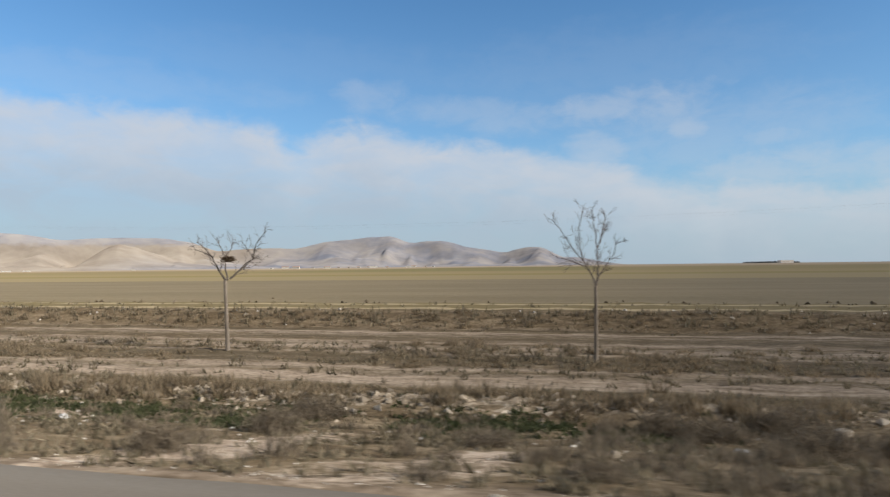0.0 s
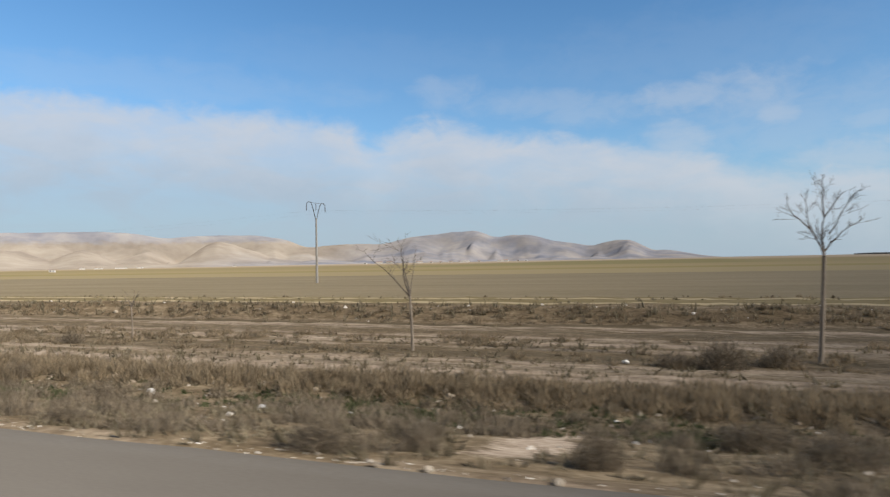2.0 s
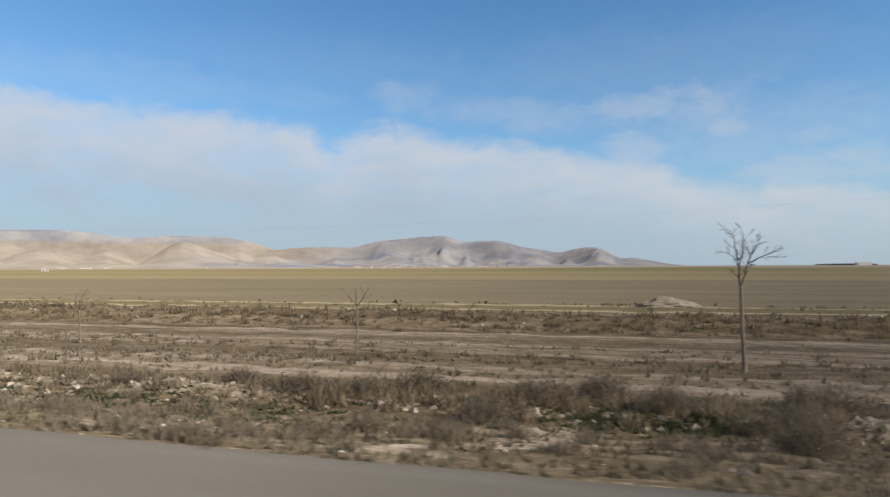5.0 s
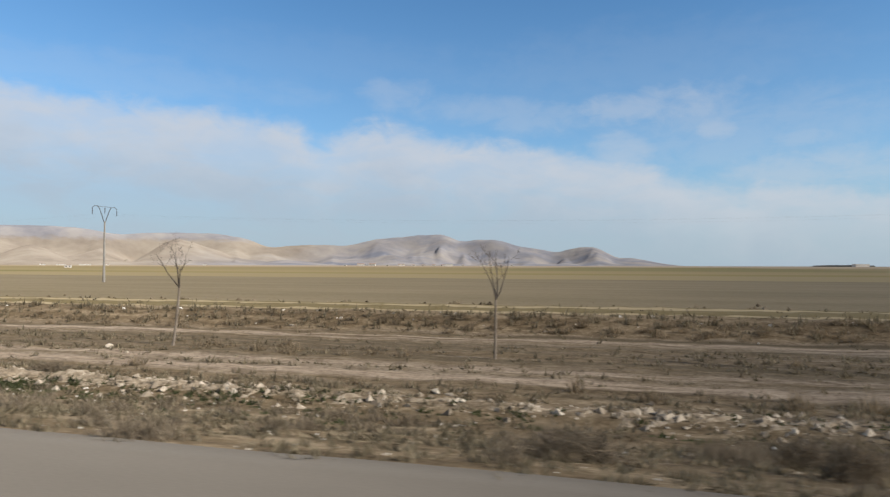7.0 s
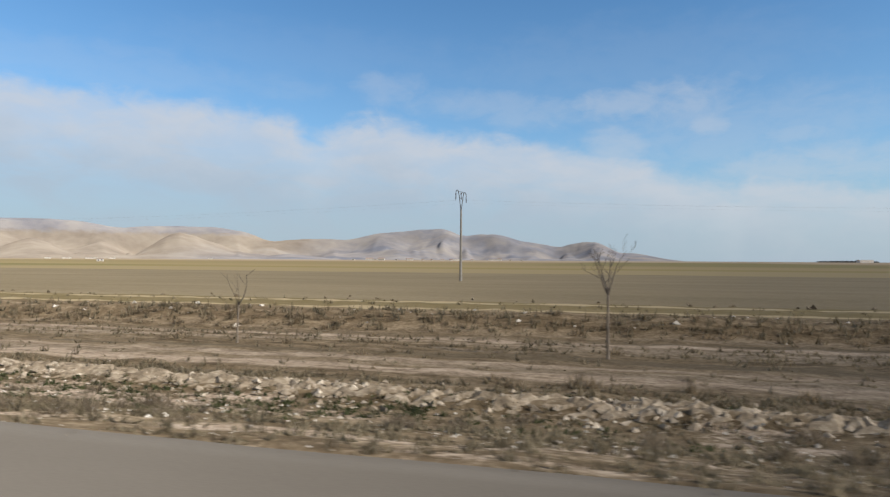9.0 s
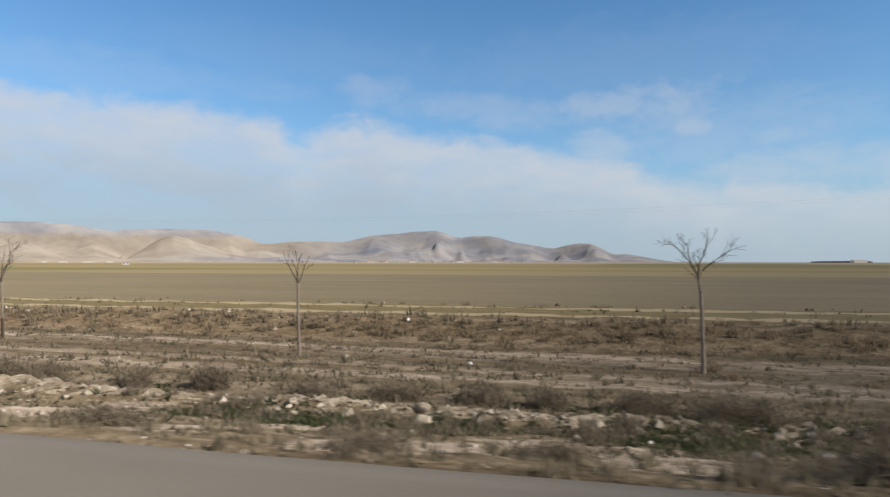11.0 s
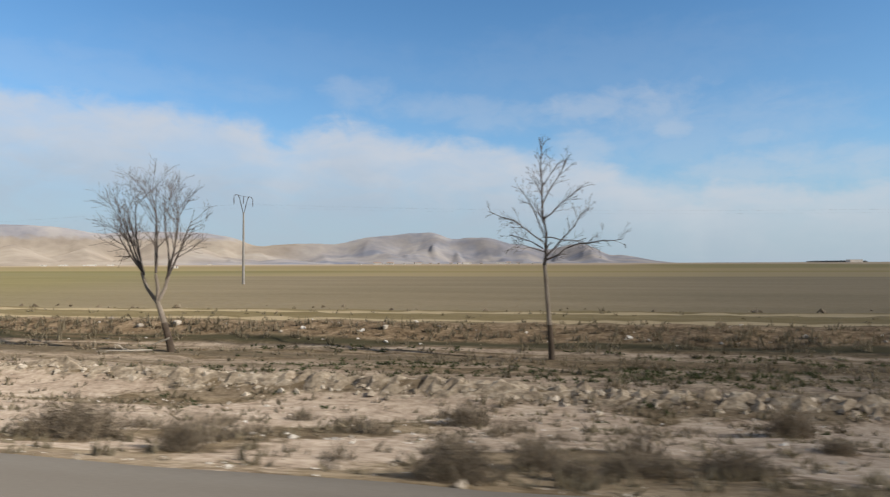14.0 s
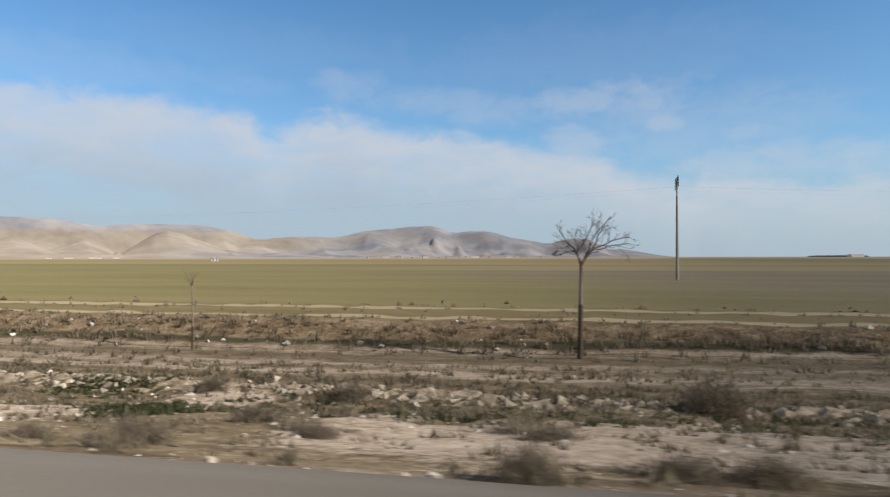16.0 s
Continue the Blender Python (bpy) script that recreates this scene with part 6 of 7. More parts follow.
def meter_box(x, y):
    ob = tagged(new("meter_box"), "small dark roadside box with a white front plate", "box")
    ob.matrix_basis = pose(x, y, gz(x, y) - 0.03, 0, 0, -20)
    bm = bmesh.new()
    box(bm, (0.13, 0.14, 0.30), (0, 0, 0.50), bevel=0.015)
    part("housing", bm, M_DARK, ob)
    bm = bmesh.new()
    box(bm, (0.035, 0.035, 0.40), (0, 0, 0.17), bevel=0.004)
    part("stake", bm, M_RUST, ob, "thin rusty stake")
    bm = bmesh.new()
    box(bm, (0.012, 0.11, 0.22), (0.071, 0.0, 0.50), bevel=0.004)
    part("plate", bm, M_WHITE, ob, "white front plate")


meter_box(-372.2, 16.12)


# ---- far buildings ----
def polar(bearing, r):
    a = radians(bearing)
    return HILL_X - r * math.sin(a), r * math.cos(a)


def house(x, y, wide, deep, tall, turn, flat_roof=False, label="small whitewashed village house with a tiled roof"):
    ob = tagged(new("house"), label, "house", "houses of the far village")
    ob.matrix_basis = pose(x, y, gz(x, y) - 0.2, 0, 0, turn)
    bm = bmesh.new()
    box(bm, (wide, deep, tall), (0, 0, tall / 2))
    part("wall", bm, M_PLASTER, ob)
    bm = bmesh.new()
    if flat_roof:
        box(bm, (wide + 0.6, deep + 0.6, 0.35), (0, 0, tall + 0.17))
    else:
        e, g = 0.5, deep * 0.28
        a = [bm.verts.new(c) for c in ((-wide / 2 - e, -deep / 2 - e, tall), (wide / 2 + e, -deep / 2 - e, tall), (wide / 2 + e, deep / 2 + e, tall),
                                       (-wide / 2 - e, deep / 2 + e, tall), (-wide / 2 - e, 0, tall + g), (wide / 2 + e, 0, tall + g))]
        for q in ((0, 1, 5, 4), (2, 3, 4, 5), (0, 4, 3), (1, 2, 5), (3, 2, 1, 0)):
            bm.faces.new([a[k] for k in q])
    part("roof", bm, M_TILE, ob)
    for k in range(max(2, int(wide / 4))):
        u = -wide / 2 + wide * (k + 0.5) / max(2, int(wide / 4))
        bm = bmesh.new()
        box(bm, (1.2, 0.12, 1.3), (u, -deep / 2 - 0.02, tall * 0.55))
        part("window", bm, M_PANE, ob)
    return ob


town = random.Random(12)
for b, wide, tall in ((24.6, 10, 3.4), (23.3, 26, 6.0), (22.8, 16, 3.4), (22.2, 24, 6.2), (21.0, 9, 3.2), (19.7, 24, 5.6), (18.8, 11, 3.2), (18.0, 9, 3.2), (17.0, 12, 3.6), (16.3, 10, 3.4),
                      (15.7, 30, 6.0), (14.5, 9, 3.2), (12.7, 30, 5.0), (12.1, 15, 5.8), (11.2, 9, 3.2), (10.2, 9, 3.4)):
    hx, hy = polar(b + town.uniform(-0.1, 0.1), town.uniform(2300, 2500))
    house(hx, hy, wide, town.uniform(7, 10), tall, town.uniform(5, 35), town.random() < 0.3)
for b, r, w in ((43.2, 2500, 20), (44.6, 2480, 36), (46.2, 2500, 26), (47.4, 2520, 18), (36.0, 2700, 14)):
    hx, hy = polar(b, r)
    house(hx, hy, w, 10, 4.0, b, True, "long low farm shed with pale walls")

house(-838.0, 622.0, 7.0, 4.5, 3.0, 40, True, "small white pump house alone in the fields")

wx, wy = polar(-16.2, 3850)
house(wx, wy, 70, 30, 13, 20, True, "long white warehouse on the skyline")


def tree_belt(b0, b1, r, tall, seed):
    rng = np.random.RandomState(seed)
    n = 900
    t = rng.rand(n)
    a = np.radians(b0 + (b1 - b0) * t)
    c = np.stack([HILL_X - (r + rng.uniform(-25, 25, n)) * np.sin(a), (r + rng.uniform(-25, 25, n)) * np.cos(a), np.zeros(n)], 1)
    c[:, 2] = -3 + tall * rng.rand(n) * (0.55 + 0.45 * np.sin(t * 3.14))
    ico = rng.normal(size=(6, 3)) * 0.1 + np.array([[1, 0, 0], [-1, 0, 0], [0, 1, 0], [0, -1, 0], [0, 0, 1], [0, 0, -1]])
    oct_f = np.array([[0, 2, 4], [2, 1, 4], [1, 3, 4], [3, 0, 4], [2, 0, 5], [1, 2, 5], [3, 1, 5], [0, 3, 5]])
    size = rng.uniform(2.0, 4.5, n)[:, None, None]
    v = (c[:, None, :] + ico[None] * size).reshape(-1, 3)
    f = (np.arange(n)[:, None, None] * 6 + oct_f[None]).reshape(-1, 3)
    ob = new("far_tree_belt", array_mesh("far_tree_belt", v, f, M_FARTREE))
    tagged(ob, "dark belt of far trees on the skyline", "trees", kind="stuff")


tree_belt(-13.2, -17.0, 3950, 6, 4)


# ---- rubble, stones, heaps ----
def rock_mesh(seed, rough=0.35, flat=0.7, mat=None, cuts=2):
    rng = random.Random(seed)
    bm = bmesh.new()
    bmesh.ops.create_icosphere(bm, subdivisions=cuts, radius=0.5)
    off = Vector((rng.uniform(0, 50), rng.uniform(0, 50), rng.uniform(0, 50)))
    sx, sy = rng.uniform(0.8, 1.25), rng.uniform(0.75, 1.1)
    faces = [(Vector((rng.gauss(0, 1), rng.gauss(0, 1), rng.gauss(0, 1))).normalized(), rng.uniform(0.24, 0.42)) for _ in range(11)]
    for v in bm.verts:
        for d, o in faces:
            v.co -= d * max(0.0, v.co.dot(d) - o)
        k = 1.15 + 0.3 * rough * (noise.noise(v.co * 3.2 + off) + 0.5 * noise.noise(v.co * 7 + off))
        v.co = Vector((v.co.x * k * sx, v.co.y * k * sy, max(-0.28, v.co.z * k * flat)))
    return bm_mesh("rock", bm, mat or M_STONE)


ROCKS = [rock_mesh(k, 0.75, 0.62 + 0.08 * (k % 3)) for k in range(8)]
PALE_ROCKS = [rock_mesh(30 + k, 0.75, 0.7 + 0.08 * (k % 3), M_CHALK) for k in range(8)]


def rock(x, y, size, label="pale angular limestone lump on dry ground", group="pale stones on the verge", seed=0, sink=0.12):
    rng = random.Random(int(x * 31 + y * 17) + seed)
    ob = new("rock", (PALE_ROCKS if y > 18 and x < -340 else ROCKS)[rng.randrange(len(ROCKS))])
    size = size * 0.75 if y > 18 else size
    ob.matrix_basis = pose(x, y, gz(x, y) + size * (0.28 - sink), rng.uniform(-12, 12), rng.uniform(-12, 12), rng.uniform(0, 360)) @ Matrix.Scale(size, 4)
    return tagged(ob, label, "stone", group)


for x, y, size in ((-357.0, 4.5, 0.17), (-447.0, 4.38, 0.22), (-445.8, 4.36, 0.13), (-444.2, 4.4, 0.16), (-317.6, 9.9, 0.36), (-346.2, 8.9, 0.26), (-233.3, 11.1, 0.5),
                   (-391.2, 13.0, 0.34), (-363.7, 8.6, 0.24), (-450.7, 21.2, 0.3), (-444.0, 21.5, 0.3), (-363.5, 23.7, 0.42), (-359.0, 23.4, 0.42),
                   (-350.3, 22.9, 0.4), (-408.1, 20.8, 0.4), (-415.7, 20.6, 0.4), (-417.0, 20.4, 0.28), (-97.0, 26.3, 0.55), (-121.0, 26.4, 0.3),
                   (-86.0, 27.0, 0.4), (-108.5, 27.2, 0.5), (-384.0, 22.8, 0.5), (-296.5, 22.8, 0.3), (-322.0, 17.4, 0.2)):
    rock(x, y, size)

for x, y, size in VERGE_STONES:
    rock(x, y, size, "pale broken stone lying on the verge")

pick = random.Random(77)
for k in range(230):
    x = pick.uniform(-470, 8)
    y = float(ridge_line(x)) + pick.gauss(0, 0.4)
    if pick.random() < 2.5 * float(rubble_strength(x)):
        rock(x, y, pick.uniform(0.08, 0.2) * (0.75 if x > -285 else 1.0), "broken pale stone in the rubble windrow", "rubble windrow along the verge", k)


def spoil_ridge():
    xs, ys = np.arange(-490, 14.01, 0.16), np.arange(9.9, 13.9, 0.13)
    X, Y = np.meshgrid(xs, ys)
    rng = np.random.RandomState(8)
    X, Y = X + rng.uniform(-0.04, 0.04, X.shape), Y + rng.uniform(-0.045, 0.045, Y.shape)
    mid = ridge_line(X) + 0.3 * fractal(X * 0.5, X * 0, 12, 2)
    shape = np.exp(-((Y - mid) / 0.45) ** 2)
    amp = 0.04 + 0.26 * rubble_strength(X) ** 2
    lump = 0.5 + 2.3 * np.abs(fractal(X * 1.3, Y * 1.6, 17, 3)) + 1.8 * np.maximum(0, fractal(X * 2.6, Y * 2.6, 19, 2))
    Z = surface_z(X, Y) + amp * shape * lump * 0.45 + (0.05 + 0.07 * rubble_strength(X)) * shape * rng.uniform(-1, 1, X.shape) - 0.035
    v = np.stack([X.ravel(), Y.ravel(), Z.ravel()], 1)
    i = np.arange(len(ys) - 1)[:, None] * len(xs) + np.arange(len(xs) - 1)[None]
    f = np.concatenate([np.stack([i, i + 1, i + 1 + len(xs)], -1).reshape(-1, 3), np.stack([i, i + 1 + len(xs), i + len(xs)], -1).reshape(-1, 3)])
    ob = new("rubble_ridge", array_mesh("rubble_ridge", v, f, M_RIDGE))
    tagged(ob, "low ragged ridge of pale spoil and broken rubble", "rubble", kind="stuff")


spoil_ridge()


def heap(name, x, y, wide, deep, tall, label, mat, seed):
    rng = random.Random(seed)
    bm = bmesh.new()
    bmesh.ops.create_icosphere(bm, subdivisions=4, radius=1.0)
    off = Vector((seed * 3.1, 0, 0))
    for v in bm.verts:
        k = 1 + 0.25 * noise.noise(v.co * 1.6 + off) + 0.12 * noise.noise(v.co * 4 + off) + 0.10 * noise.noise(v.co * 9 + off)
        v.co = Vector((v.co.x * k * wide / 2, v.co.y * k * deep / 2, max(-0.25, v.co.z) * k * tall * (1 - 0.45 * min(1.0, math.hypot(v.co.x, v.co.y)))))
    ob = new(name, bm_mesh(name, bm, mat))
    ob.location = (x, y, gz(x, y) - 0.05)
    return tagged(ob, label, "earth mound")


heap("rubble_mound", -394.1, 11.75, 1.25, 1.0, 0.62, "small pale mound of earth and rubble on the verge", M_SPOIL, 3)
heap("earth_mound", -141.5, 34.2, 3.2, 1.9, 0.58, "low mound of pale brown earth beside the field track", M_SPOIL, 5)


# ---- litter and odd things ----
def crumpled(name, x, y, size, label, category, mat, seed, lift=0.0):
    bm = bmesh.new()
    bmesh.ops.create_icosphere(bm, subdivisions=3, radius=0.5)
    off = Vector((seed * 7.7, seed, 0))
    for v in bm.verts:
        k = 1 + 0.5 * noise.noise(v.co * 3 + off) + 0.3 * noise.noise(v.co * 8 + off)
        v.co = Vector((v.co.x * k * size[0], v.co.y * k * size[1], max(-0.3, v.co.z * k) * size[2]))
    ob = new(name, bm_mesh(name, bm, mat))
    ob.location = (x, y, gz(x, y) + 0.25 * size[2] + lift)
    return tagged(ob, label, category)


crumpled("plastic_sack", -123.9, 26.4, (0.52, 0.34, 0.5), "white plastic sack dumped at the foot of the bank", "sack", M_SACK, 1)
crumpled("plastic_bag", -41.1, 10.1, (0.32, 0.3, 0.26), "crumpled blue plastic bag among dry shrubs", "plastic bag", M_BLUE, 2, 0.03)
crumpled("plastic_sack", -82.7, 15.1, (0.21, 0.17, 0.27), "white plastic sack lying on the dirt track", "sack", M_SACK, 3)
crumpled("plastic_sheet", -107.6, 7.2, (0.5, 0.3, 0.18), "torn white plastic sheet caught in shrubs", "litter", M_SACK, 4, 0.1)
for k, (x, y) in enumerate(((-8.5, 8.8), (1.5, 8.6), (-58.5, 16.8), (-37.5, 15.0), (-309.0, 9.6), (-312.2, 8.8), (-352.3, 7.6), (-303.2, 9.6), (-118.5, 9.0), (-108.9, 11.5),
                            (-293.6, 19.0), (-300.6, 21.4), (-318.4, 17.3), (-131.0, 7.6), (-63.5, 9.0), (-90.6, 10.4), (-89.9, 10.9), (-91.5, 10.1), (-88.8, 10.6), (-87.9, 11.0), (-86.4, 10.5), (-90.3, 9.2),
                            (-72.3, 9.8), (-70.8, 8.9), (-75.2, 10.2), (-67.4, 10.6))):
    crumpled("litter_scrap", x, y, (0.16, 0.12, 0.10), "small white scrap of plastic litter", "litter", M_SACK, 20 + k, 0.02)



def stub(name, x, y, tall, lean, r, label, category, mat):
    """A short bent stick or strip standing in the ground."""
    v, f = [], []
    tube(v, f, [Vector((lean * (s / 5) ** 2, 0.02 * s / 5, -0.08 + (tall + 0.08) * s / 5)) for s in range(6)], [r * (1.15 - 0.08 * s) for s in range(6)], 6)
    ob = new(name, array_mesh(name, v, f, mat, flat=False))
    ob.location = (x, y, gz(x, y))
    tagged(ob, label, category)


stub("rubber_strip", -380.0, 13.2, 0.30, -0.10, 0.045, "dark bent strip of rubber standing behind the rubble", "litter", M_DARK)
crumpled("rubber_scrap", -20.4, 12.3, (0.34, 0.22, 0.24), "black scrap of torn rubber on the verge", "litter", M_DARK, 61)
stub("dead_stick", -20.2, 12.35, 0.55, 0.16, 0.016, "thin dry stick standing beside a rubber scrap", "stick", M_TWIG)

ob = new("concrete_block")
tagged(ob, "small pale concrete marker block standing by the trees", "concrete block")
ob.matrix_basis = pose(-226.08, 18.63, gz(-226.08, 18.63) - 0.03, 0, 3, 15)
bm = bmesh.new()
box(bm, (0.19, 0.18, 0.37), (0, 0, 0.185), bevel=0.02)
part("body", bm, M_BLOCK, ob)
bm = bmesh.new()
box(bm, (0.15, 0.14, 0.03), (0, 0, 0.382), bevel=0.01)
part("cap", bm, M_BLOCK, ob)


def fallen_branch(x, y):
    rng = random.Random(5)
    v, f = [], []
    limb(rng, v, f, Vector((0.05, 0, 0.42)), Vector((-1, -0.25, -0.42)), 0.95, 0.034, 0, 0.0, 6, 0.05)
    limb(rng, v, f, Vector((-0.45, -0.1, 0.06)), Vector((-1, -0.1, 0.02)), 1.7, 0.028, 2, 0.0, 5, 0.16, 0.8)
    limb(rng, v, f, Vector((-0.6, -0.15, 0.06)), Vector((-0.9, -0.6, 0.02)), 1.1, 0.018, 1, 0.0, 5, 0.12, 0.8)
    for p in v:
        p.z = max(p.z, 0.015)
    ob = new("fallen_branch", array_mesh("fallen_branch", v, f, M_PEELED))
    ob.location = (x, y, gz(x, y) + 0.02)
    tagged(ob, "pale broken branch lying at the foot of the leaning tree", "branch")


fallen_branch(-413.5, 17.0)


# ---- shrubs, grass, weeds ----
def shrub_arrays(seed, twigs, width, spread=0.5, tall=0.5, kinks=2):
    """Unit dry shrub: fine twigs from one root, with side shoots; corners and triangles."""
    rng = np.random.RandomState(seed)
    v, f = [], []

    def sliver(p, q, w):
        d = q - p
        s = np.cross(d, rng.normal(size=3))
        s = s / (np.linalg.norm(s) + 1e-9) * w
        k = len(v)
        v.extend([p - s, p + s, q])
        f.append((k, k + 1, k + 2))

    for _ in range(twigs):
        a, e = rng.uniform(0, 6.283), rng.uniform(0.05, 1.0) ** 0.7
        out = spread * e * rng.uniform(0.75, 1.1)
        root = np.array([math.cos(a) * out * 0.72, math.sin(a) * out * 0.72, 0.0]) + rng.normal(size=3) * np.array([0.07, 0.07, 0.0])
        tip = np.array([math.cos(a) * out, math.sin(a) * out, tall * (1.05 - 0.75 * e * e) * rng.uniform(0.5, 1.1)]) + rng.normal(size=3) * np.array([0.1, 0.1, 0.0])
        sliver(root, tip, width)
        for _ in range(kinks):
            b = root + (tip - root) * rng.uniform(0.35, 0.9)
            sliver(b, b + rng.normal(size=3) * 0.11 + np.array([0, 0, 0.05]), width * 0.8)
    return np.array(v), np.array(f)


def scattered(name, label, category, mat, shapes, spots, sizes, seed, talls=None):
    """Many small growths joined into one mesh."""
    rng = np.random.RandomState(seed)
    vs, fs, base = [], [], 0
    kind = rng.randint(0, len(shapes), len(spots))
    z = surface_z(spots[:, 0], spots[:, 1])
    for k, (v, f) in enumerate(shapes):
        m = kind == k
        n = int(m.sum())
        if not n:
            continue
        a = rng.uniform(0, 6.283, n)[:, None]
        s = sizes[m][:, None]
        t = s if talls is None else talls[m][:, None]
        x = (v[None, :, 0] * np.cos(a) - v[None, :, 1] * np.sin(a)) * s + spots[m][:, :1]
        y = (v[None, :, 0] * np.sin(a) + v[None, :, 1] * np.cos(a)) * s + spots[m][:, 1:2]
        vs.append(np.stack([x, y, v[None, :, 2] * t + z[m][:, None] - 0.015], -1).reshape(-1, 3))
        fs.append((np.arange(n)[:, None, None] * len(v) + f[None]).reshape(-1, f.shape[1]) + base)
        base += n * len(v)
    ob = new(name, array_mesh(name, np.concatenate(vs), np.concatenate(fs), mat))
    return tagged(ob, label, category, kind="stuff")


def spread_over(rng, count, x0, x1, y0, y1, keep):
    """Spots in a strip, kept by chance."""
    x, y = rng.uniform(x0, x1, count), rng.uniform(y0, y1, count)
    ok = rng.rand(count) < keep(x, y)
    return np.stack([x[ok], y[ok]], 1)


def patchy(x, y, seed, lo, hi, size=0.35):
    return step(fractal(x * size * 0.6, y * size, seed, 3), lo, hi)


X0, X1 = -490.0, 14.0
veg = np.random.RandomState(5)

# single shrubs beside the road
SHRUBS = []
for k in range(7):
    v, f = shrub_arrays(200 + k, 430, 0.0062, 0.5, 0.5 + 0.05 * (k % 3), 2)
    sv, sf, rng = [], [], random.Random(k)
    for s in range(5):
        a = s * 1.257 + rng.uniform(-0.4, 0.4)
        limb(rng, sv, sf, Vector((0, 0, 0)), Vector((math.cos(a), math.sin(a), 0.9)), 0.42, 0.011, 1, 0.1, 4, 0.2, 0.6)
    SHRUBS.append((array_mesh("crown", v, f, M_SHRUB), array_mesh("stem", sv, sf, M_TWIG)))
known = [(-33.5, 16.5, 1.4, 0.7), (-56.3, 16.6, 1.5, 0.8), (-55.0, 17.2, 1.1, 0.6), (-57.4, 16.8, 1.0, 0.45), (-77.3, 17.0, 1.3, 0.45), (-79.8, 14.7, 0.9, 0.36), (-120.0, 17.0, 1.1, 0.5),
         (-110.9, 16.9, 1.3, 0.55), (-227.0, 18.3, 1.0, 0.37)]
spots = spread_over(veg, 900, -472, 8, 4.9, 9.8, lambda x, y: off_plan(x, y) * patchy(x, y, 301, -0.10, 0.12, 0.5) * (1 - 0.8 * bare_at(x, y)))
extra = [(x, y, veg.uniform(0.6, 1.3), veg.uniform(0.25, 0.55)) for x, y in spots[:max(0, 330 - len(known) - len(VERGE_SHRUBS))]]
for k, (x, y, wide, tall) in enumerate(known + VERGE_SHRUBS + extra):
    ob = new("dry_shrub")
    for me in SHRUBS[k % 7]:
        new(me.name.split(".")[0], me).parent = ob
    ob.matrix_basis = pose(x, y, gz(x, y) - 0.02, 0, 0, veg.uniform(-20, 20) + 180 * (k % 2)) @ Matrix.Diagonal((wide * 0.95, min(wide, 1.2) * veg.uniform(0.65, 0.85), tall * 1.75, 1))
    tagged(ob, "low rounded dry brown shrub on the roadside slope", "shrub", "dry shrubs beside the road")

small = [shrub_arrays(400 + k, 72, 0.017, 0.5, 0.62, 0) for k in range(6)]
near = spread_over(veg, 7600, X0, X1, 4.6, 11.0, lambda x, y: (1 - 0.9 * on_ridge(x, y)) * (0.10 + 0.55 * patchy(x, y, 302, -0.12, 0.12) + 0.35 * step(x, -125, -95) * step(x, -18, -30)) * (1 - 0.5 * step(x, -296, -284) * step(x, -196, -208)) * (1 - 0.35 * step(x, -440, -452)) * (1 - 0.92 * bare_at(x, y)))
flat = spread_over(veg, 5000, X0, X1, 12.9, 20.4, lambda x, y: (1 - 0.65 * step(x, -300, -330)) * (0.04 + 0.7 * patchy(x * 0.5, y * 2.2, 303, 0.0, 0.16)) * (np.exp(-((y - 13.4) / 0.5) ** 2) + np.exp(-((y - 17.7) / 1.0) ** 2)))
ridge = spread_over(veg, 4600, -192, X1, 10.8, 13.4, lambda x, y: np.exp(-((y - 12.2) / 0.6) ** 2) * (0.35 + 0.65 * patchy(x, y, 310, -0.12, 0.1)))
swathe = spread_over(veg, 3200, -98, -38, 11.0, 14.0, lambda x, y: np.exp(-((y - 12.5) / 0.8) ** 2))
bank = spread_over(veg, 15000, X0, X1, 16.5, 29.5, lambda x, y: np.exp(-((y - bank_shift(x) - 22.0 - 1.35 * steep_bank(x)) / (0.95 - 0.35 * steep_bank(x))) ** 2) * (1 - 0.4 * steep_bank(x)) * (0.3 + 0.7 * patchy(x, y, 304, -0.15, 0.1)))
rim = spread_over(veg, 2200, X0, X1, 26.0, 39.0, lambda x, y: 0.7 * np.exp(-((y - bank_shift(x) - 31.8) / 0.9) ** 2) * patchy(x, y, 305, -0.05, 0.15, 0.2))
heath = spread_over(veg, 1700, -84, X1, 16.4, 21.5, lambda x, y: 0.1 + 0.7 * patchy(x, y * 1.5, 312, -0.05, 0.1))
fine = [shrub_arrays(420 + k, 120, 0.011, 0.5, 0.62, 0) for k in range(6)]
scattered("roadside_brush", "fine dry brush on the slope beside the road", "brush", M_SHRUB, fine, near, veg.uniform(0.35, 0.9, len(near)), 8, veg.uniform(0.22, 0.6, len(near)))
spots = np.concatenate([flat, heath, ridge, swathe, bank, rim])
scattered("dry_brush", "dry brown steppe brush covering verge and bank", "brush", M_BRUSH, small, spots, veg.uniform(0.35, 0.95, len(spots)), 9,
          veg.uniform(0.3, 0.75, len(spots)) * np.where(spots[:, 1] > 14.5, 0.72, 1.0))

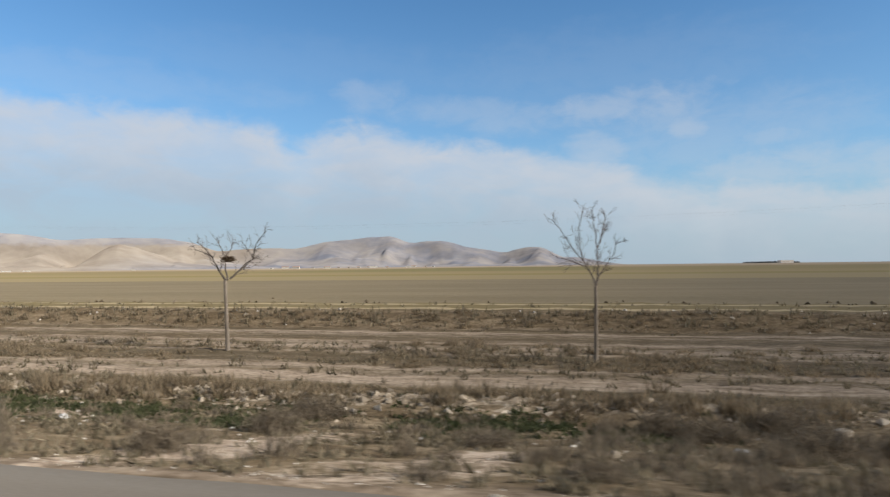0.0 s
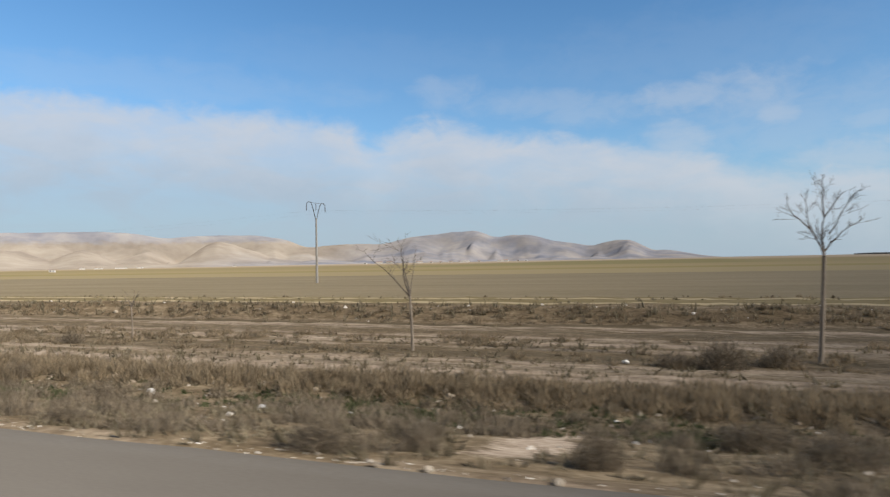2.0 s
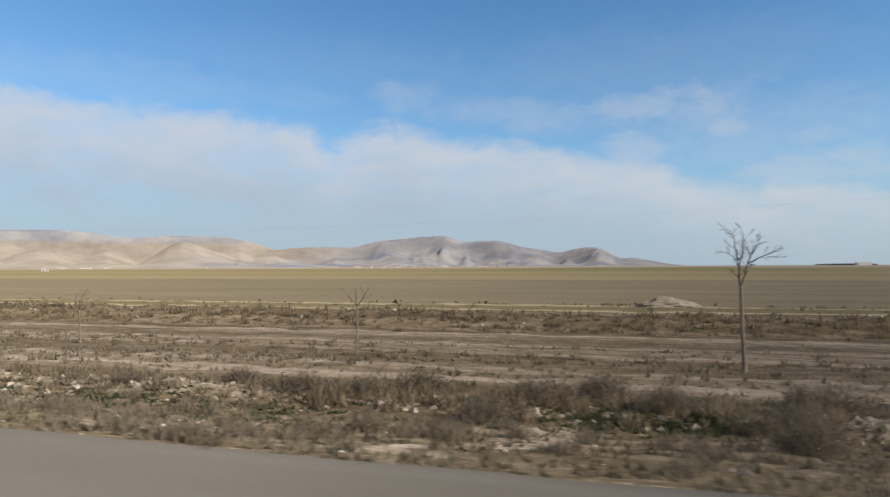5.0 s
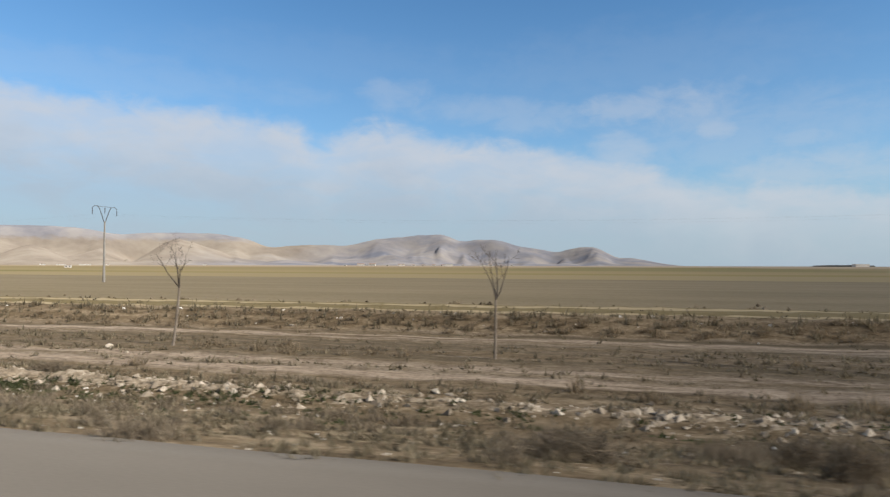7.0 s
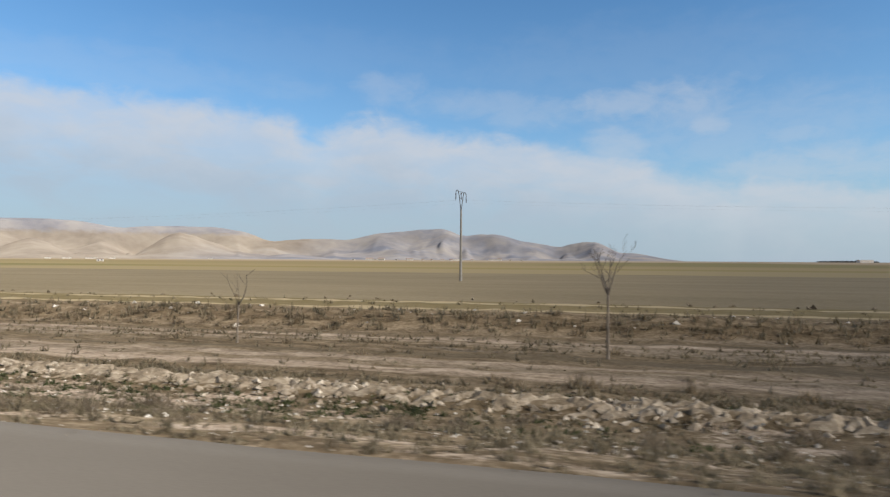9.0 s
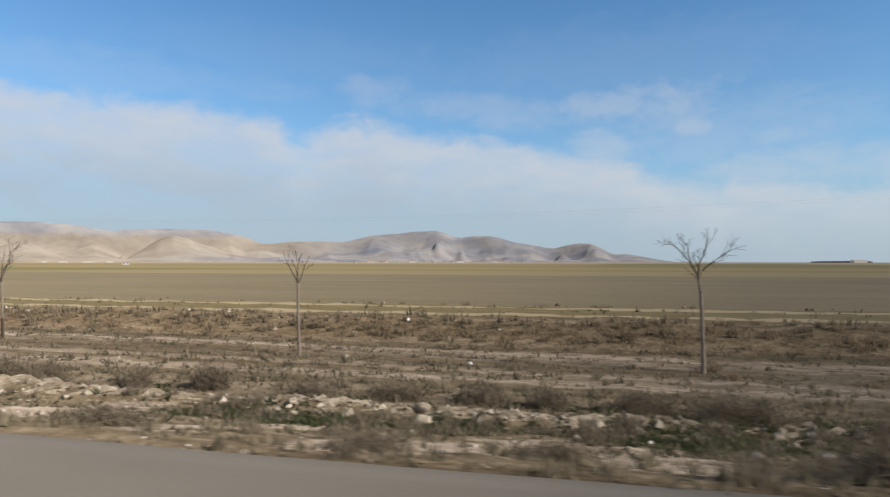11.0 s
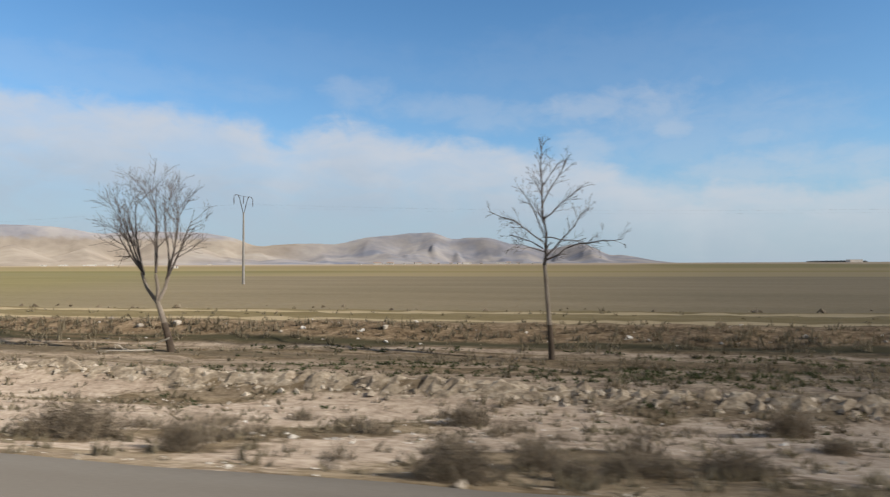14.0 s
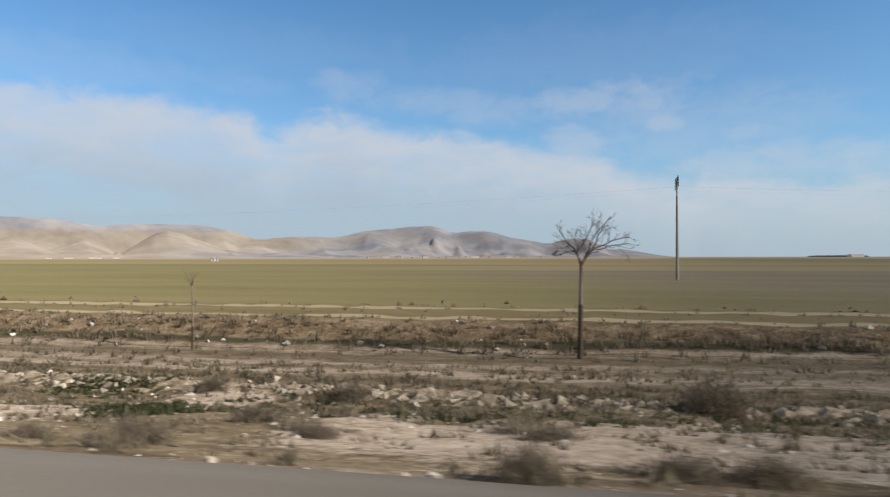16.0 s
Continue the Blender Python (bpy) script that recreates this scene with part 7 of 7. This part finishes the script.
tuft = [shrub_arrays(500 + k, 8, 0.06, 0.5, 0.75, 0) for k in range(8)]
near = spread_over(veg, 78000, X0, X1, 4.3, 13.5, lambda x, y: (1 - 0.9 * on_ridge(x, y)) * (0.42 + 0.58 * patchy(x, y, 306, -0.16, 0.08)) * (1 - 0.78 * bare_at(x, y)))
flat = spread_over(veg, 34000, X0, X1, 13.0, 21.0, lambda x, y: 0.12 + 0.8 * patchy(x * 0.3, y * 2.4, 307, -0.04, 0.12))
bank = spread_over(veg, 56000, X0, X1, 16.0, 30.0, lambda x, y: np.exp(-((y - bank_shift(x) - 22.6 - 0.6 * steep_bank(x)) / (1.4 - 0.3 * steep_bank(x))) ** 2))
track = spread_over(veg, 9000, X0, X1, 21.0, 38.0, lambda x, y: 0.5 * np.exp(-((y - bank_shift(x) - 28.0) / 2.6) ** 2))
spots = np.concatenate([near, flat, bank, track])
scattered("dry_grass", "short straw-coloured dry grass over the verge", "grass", M_GRASS, tuft, spots, veg.uniform(0.2, 0.48, len(spots)), 10,
          veg.uniform(0.10, 0.34, len(spots)) * np.where(spots[:, 1] < 11.5, 0.72, 1.0) * np.where(np.abs(spots[:, 1] - bank_shift(spots[:, 0]) - 22.4) < 1.2, 1.7, 1.0))

# low green weeds among the rubble, and two bright patches at the road's edge
weed = [shrub_arrays(600 + k, 12, 0.075, 0.5, 0.35, 0) for k in range(5)]
spots = spread_over(veg, 40000, X0, X1, 8.4, 12.4, lambda x, y: (1 - 0.8 * on_ridge(x, y)) * (0.12 + 0.8 * patchy(x, y, 308, -0.03, 0.11, 0.22)) * (0.35 + 0.65 * np.exp(-((y - 10.8) / 0.9) ** 2)) * (1 - 0.95 * bare_at(x, y)) * (1 - 0.75 * step(x, -384, -400) * step(x, -450, -430)))
sprouts = spread_over(veg, 3000, -418, -384, 13.4, 19.0, lambda x, y: 0.75 * patchy(x * 0.4, y * 1.6, 314, -0.08, 0.1) * step(x, -418, -408) * step(x, -384, -390))
patches = [np.stack([px + veg.normal(size=130) * (0.25 + 0.85 * half), py + veg.normal(size=130) * 0.42], 1) for px, py, half in VERGE_WEEDS]
spots = np.concatenate([spots, sprouts, *patches])
scattered("green_weeds", "low green weeds growing between the stones", "weeds", M_GREEN, weed, spots, veg.uniform(0.22, 0.5, len(spots)), 11, veg.uniform(0.18, 0.42, len(spots)))


for px, py in ((-131.5, 4.85), (-387.0, 4.85)):
    spots = np.stack([px + veg.normal(size=150) * 0.26, py + veg.normal(size=150) * 0.09], 1)
    scattered("fresh_weeds", "bright green patch of weeds at the road edge", "weeds", M_LIME, weed, spots, veg.uniform(0.18, 0.32, 150), 15, veg.uniform(0.22, 0.42, 150))


# ---- loose stones and clods ----
def pebble_shapes(seed, count=6):
    rng = np.random.RandomState(seed)
    g = (1 + 5 ** 0.5) / 2
    ico = np.array([[-1, g, 0], [1, g, 0], [-1, -g, 0], [1, -g, 0], [0, -1, g], [0, 1, g], [0, -1, -g], [0, 1, -g], [g, 0, -1], [g, 0, 1], [-g, 0, -1], [-g, 0, 1]]) / 1.9
    tri = np.array([[0, 11, 5], [0, 5, 1], [0, 1, 7], [0, 7, 10], [0, 10, 11], [1, 5, 9], [5, 11, 4], [11, 10, 2], [10, 7, 6], [7, 1, 8],
                    [3, 9, 4], [3, 4, 2], [3, 2, 6], [3, 6, 8], [3, 8, 9], [4, 9, 5], [2, 4, 11], [6, 2, 10], [8, 6, 7], [9, 8, 1]])
    return [(ico * rng.uniform(0.55, 1.15, (12, 1)) * np.array([0.55, 0.42, 0.36]) + np.array([0, 0, 0.14]), tri) for _ in range(count)]


def chip_shapes(seed, count=8):
    """Angular eight-sided chips."""
    rng = np.random.RandomState(seed)
    six = np.array([[1, 0, 0], [-1, 0, 0], [0, 1, 0], [0, -1, 0], [0, 0, 1], [0, 0, -1.0]])
    tri = np.array([[0, 2, 4], [2, 1, 4], [1, 3, 4], [3, 0, 4], [2, 0, 5], [1, 2, 5], [3, 1, 5], [0, 3, 5]])
    return [(six * rng.uniform(0.5, 1.1, (6, 1)) * np.array([0.62, 0.5, 0.48]) + rng.normal(size=(6, 3)) * 0.12 + np.array([0, 0, 0.12]), tri) for _ in range(count)]


shapes = pebble_shapes(3)
windrow = spread_over(veg, 230000, X0, X1, 9.7, 13.9, lambda x, y: (0.3 + 0.7 * np.maximum(patchy(x, y, 311, -0.1, 0.1, 0.5), rubble_strength(x) > 0.75)) * np.exp(-((y - ridge_line(x) + 0.05) / (0.7 - 0.24 * step(x, -310, -325))) ** 2) * (0.1 + 0.9 * rubble_strength(x)) * (1 - 0.8 * bare_at(x, y)))
verge = spread_over(veg, 66000, X0, X1, 4.3, 11.4, lambda x, y: 0.27 + 0.3 * step(x, -340, -360) + 0.35 * step(x, -280, -268) * step(x, -200, -212) + 0.08 * bare_at(x, y) + 0.3 * step(y, 6, 4.6) - 0.5 * bare_at(x, y) * step(x, -384, -396) * step(y, 6.5, 8))
rim = spread_over(veg, 26000, X0, X1, 4.2, 4.48, lambda x, y: 0.15 + 0.85 * patchy(x, y, 309, -0.1, 0.2))
onbank = spread_over(veg, 9000, X0, X1, 16.0, 30.0, lambda x, y: 0.5 * np.exp(-((y - bank_shift(x) - 23.0) / 1.2) ** 2))
spots = np.concatenate([verge, rim, onbank])
sizes = np.concatenate([np.where(verge[:, 1] < 6.4, 0.55, 1.0) * (0.032 + 0.085 * veg.rand(len(verge)) ** 2.5), 0.02 + 0.045 * veg.rand(len(rim)) ** 2 , 0.06 + 0.22 * veg.rand(len(onbank)) ** 2])
scattered("rubble_chips", "angular chips of pale rubble covering the ridge", "rubble", M_STONE, chip_shapes(4), windrow, (0.05 + 0.17 * veg.rand(len(windrow)) ** 2.6) * np.where(rubble_strength(windrow[:, 0]) > 0.75, 0.9, 1.0), 14)
scattered("loose_stones", "pale broken stones strewn over verge and bank", "stones", M_PEBBLE, chip_shapes(6), spots, sizes, 12)
clods = spread_over(veg, 12000, X0, X1, 26.0, 62.0, lambda x, y: step(y - bank_shift(x), 30.5, 32) * np.exp(-np.maximum(0, y - bank_shift(x) - 31.5) / 1.6))
onflat = spread_over(veg, 5000, X0, X1, 13.0, 24.0, lambda x, y: 0.25 + 0 * x)
spots = np.concatenate([clods, onflat])
scattered("earth_clods", "brown earth clods along the edge of the field", "clods", M_CLOD, chip_shapes(9), spots, np.where(spots[:, 1] < 24.0, 0.4, 1.0) * (0.09 + 0.30 * veg.rand(len(spots)) ** 2), 13)
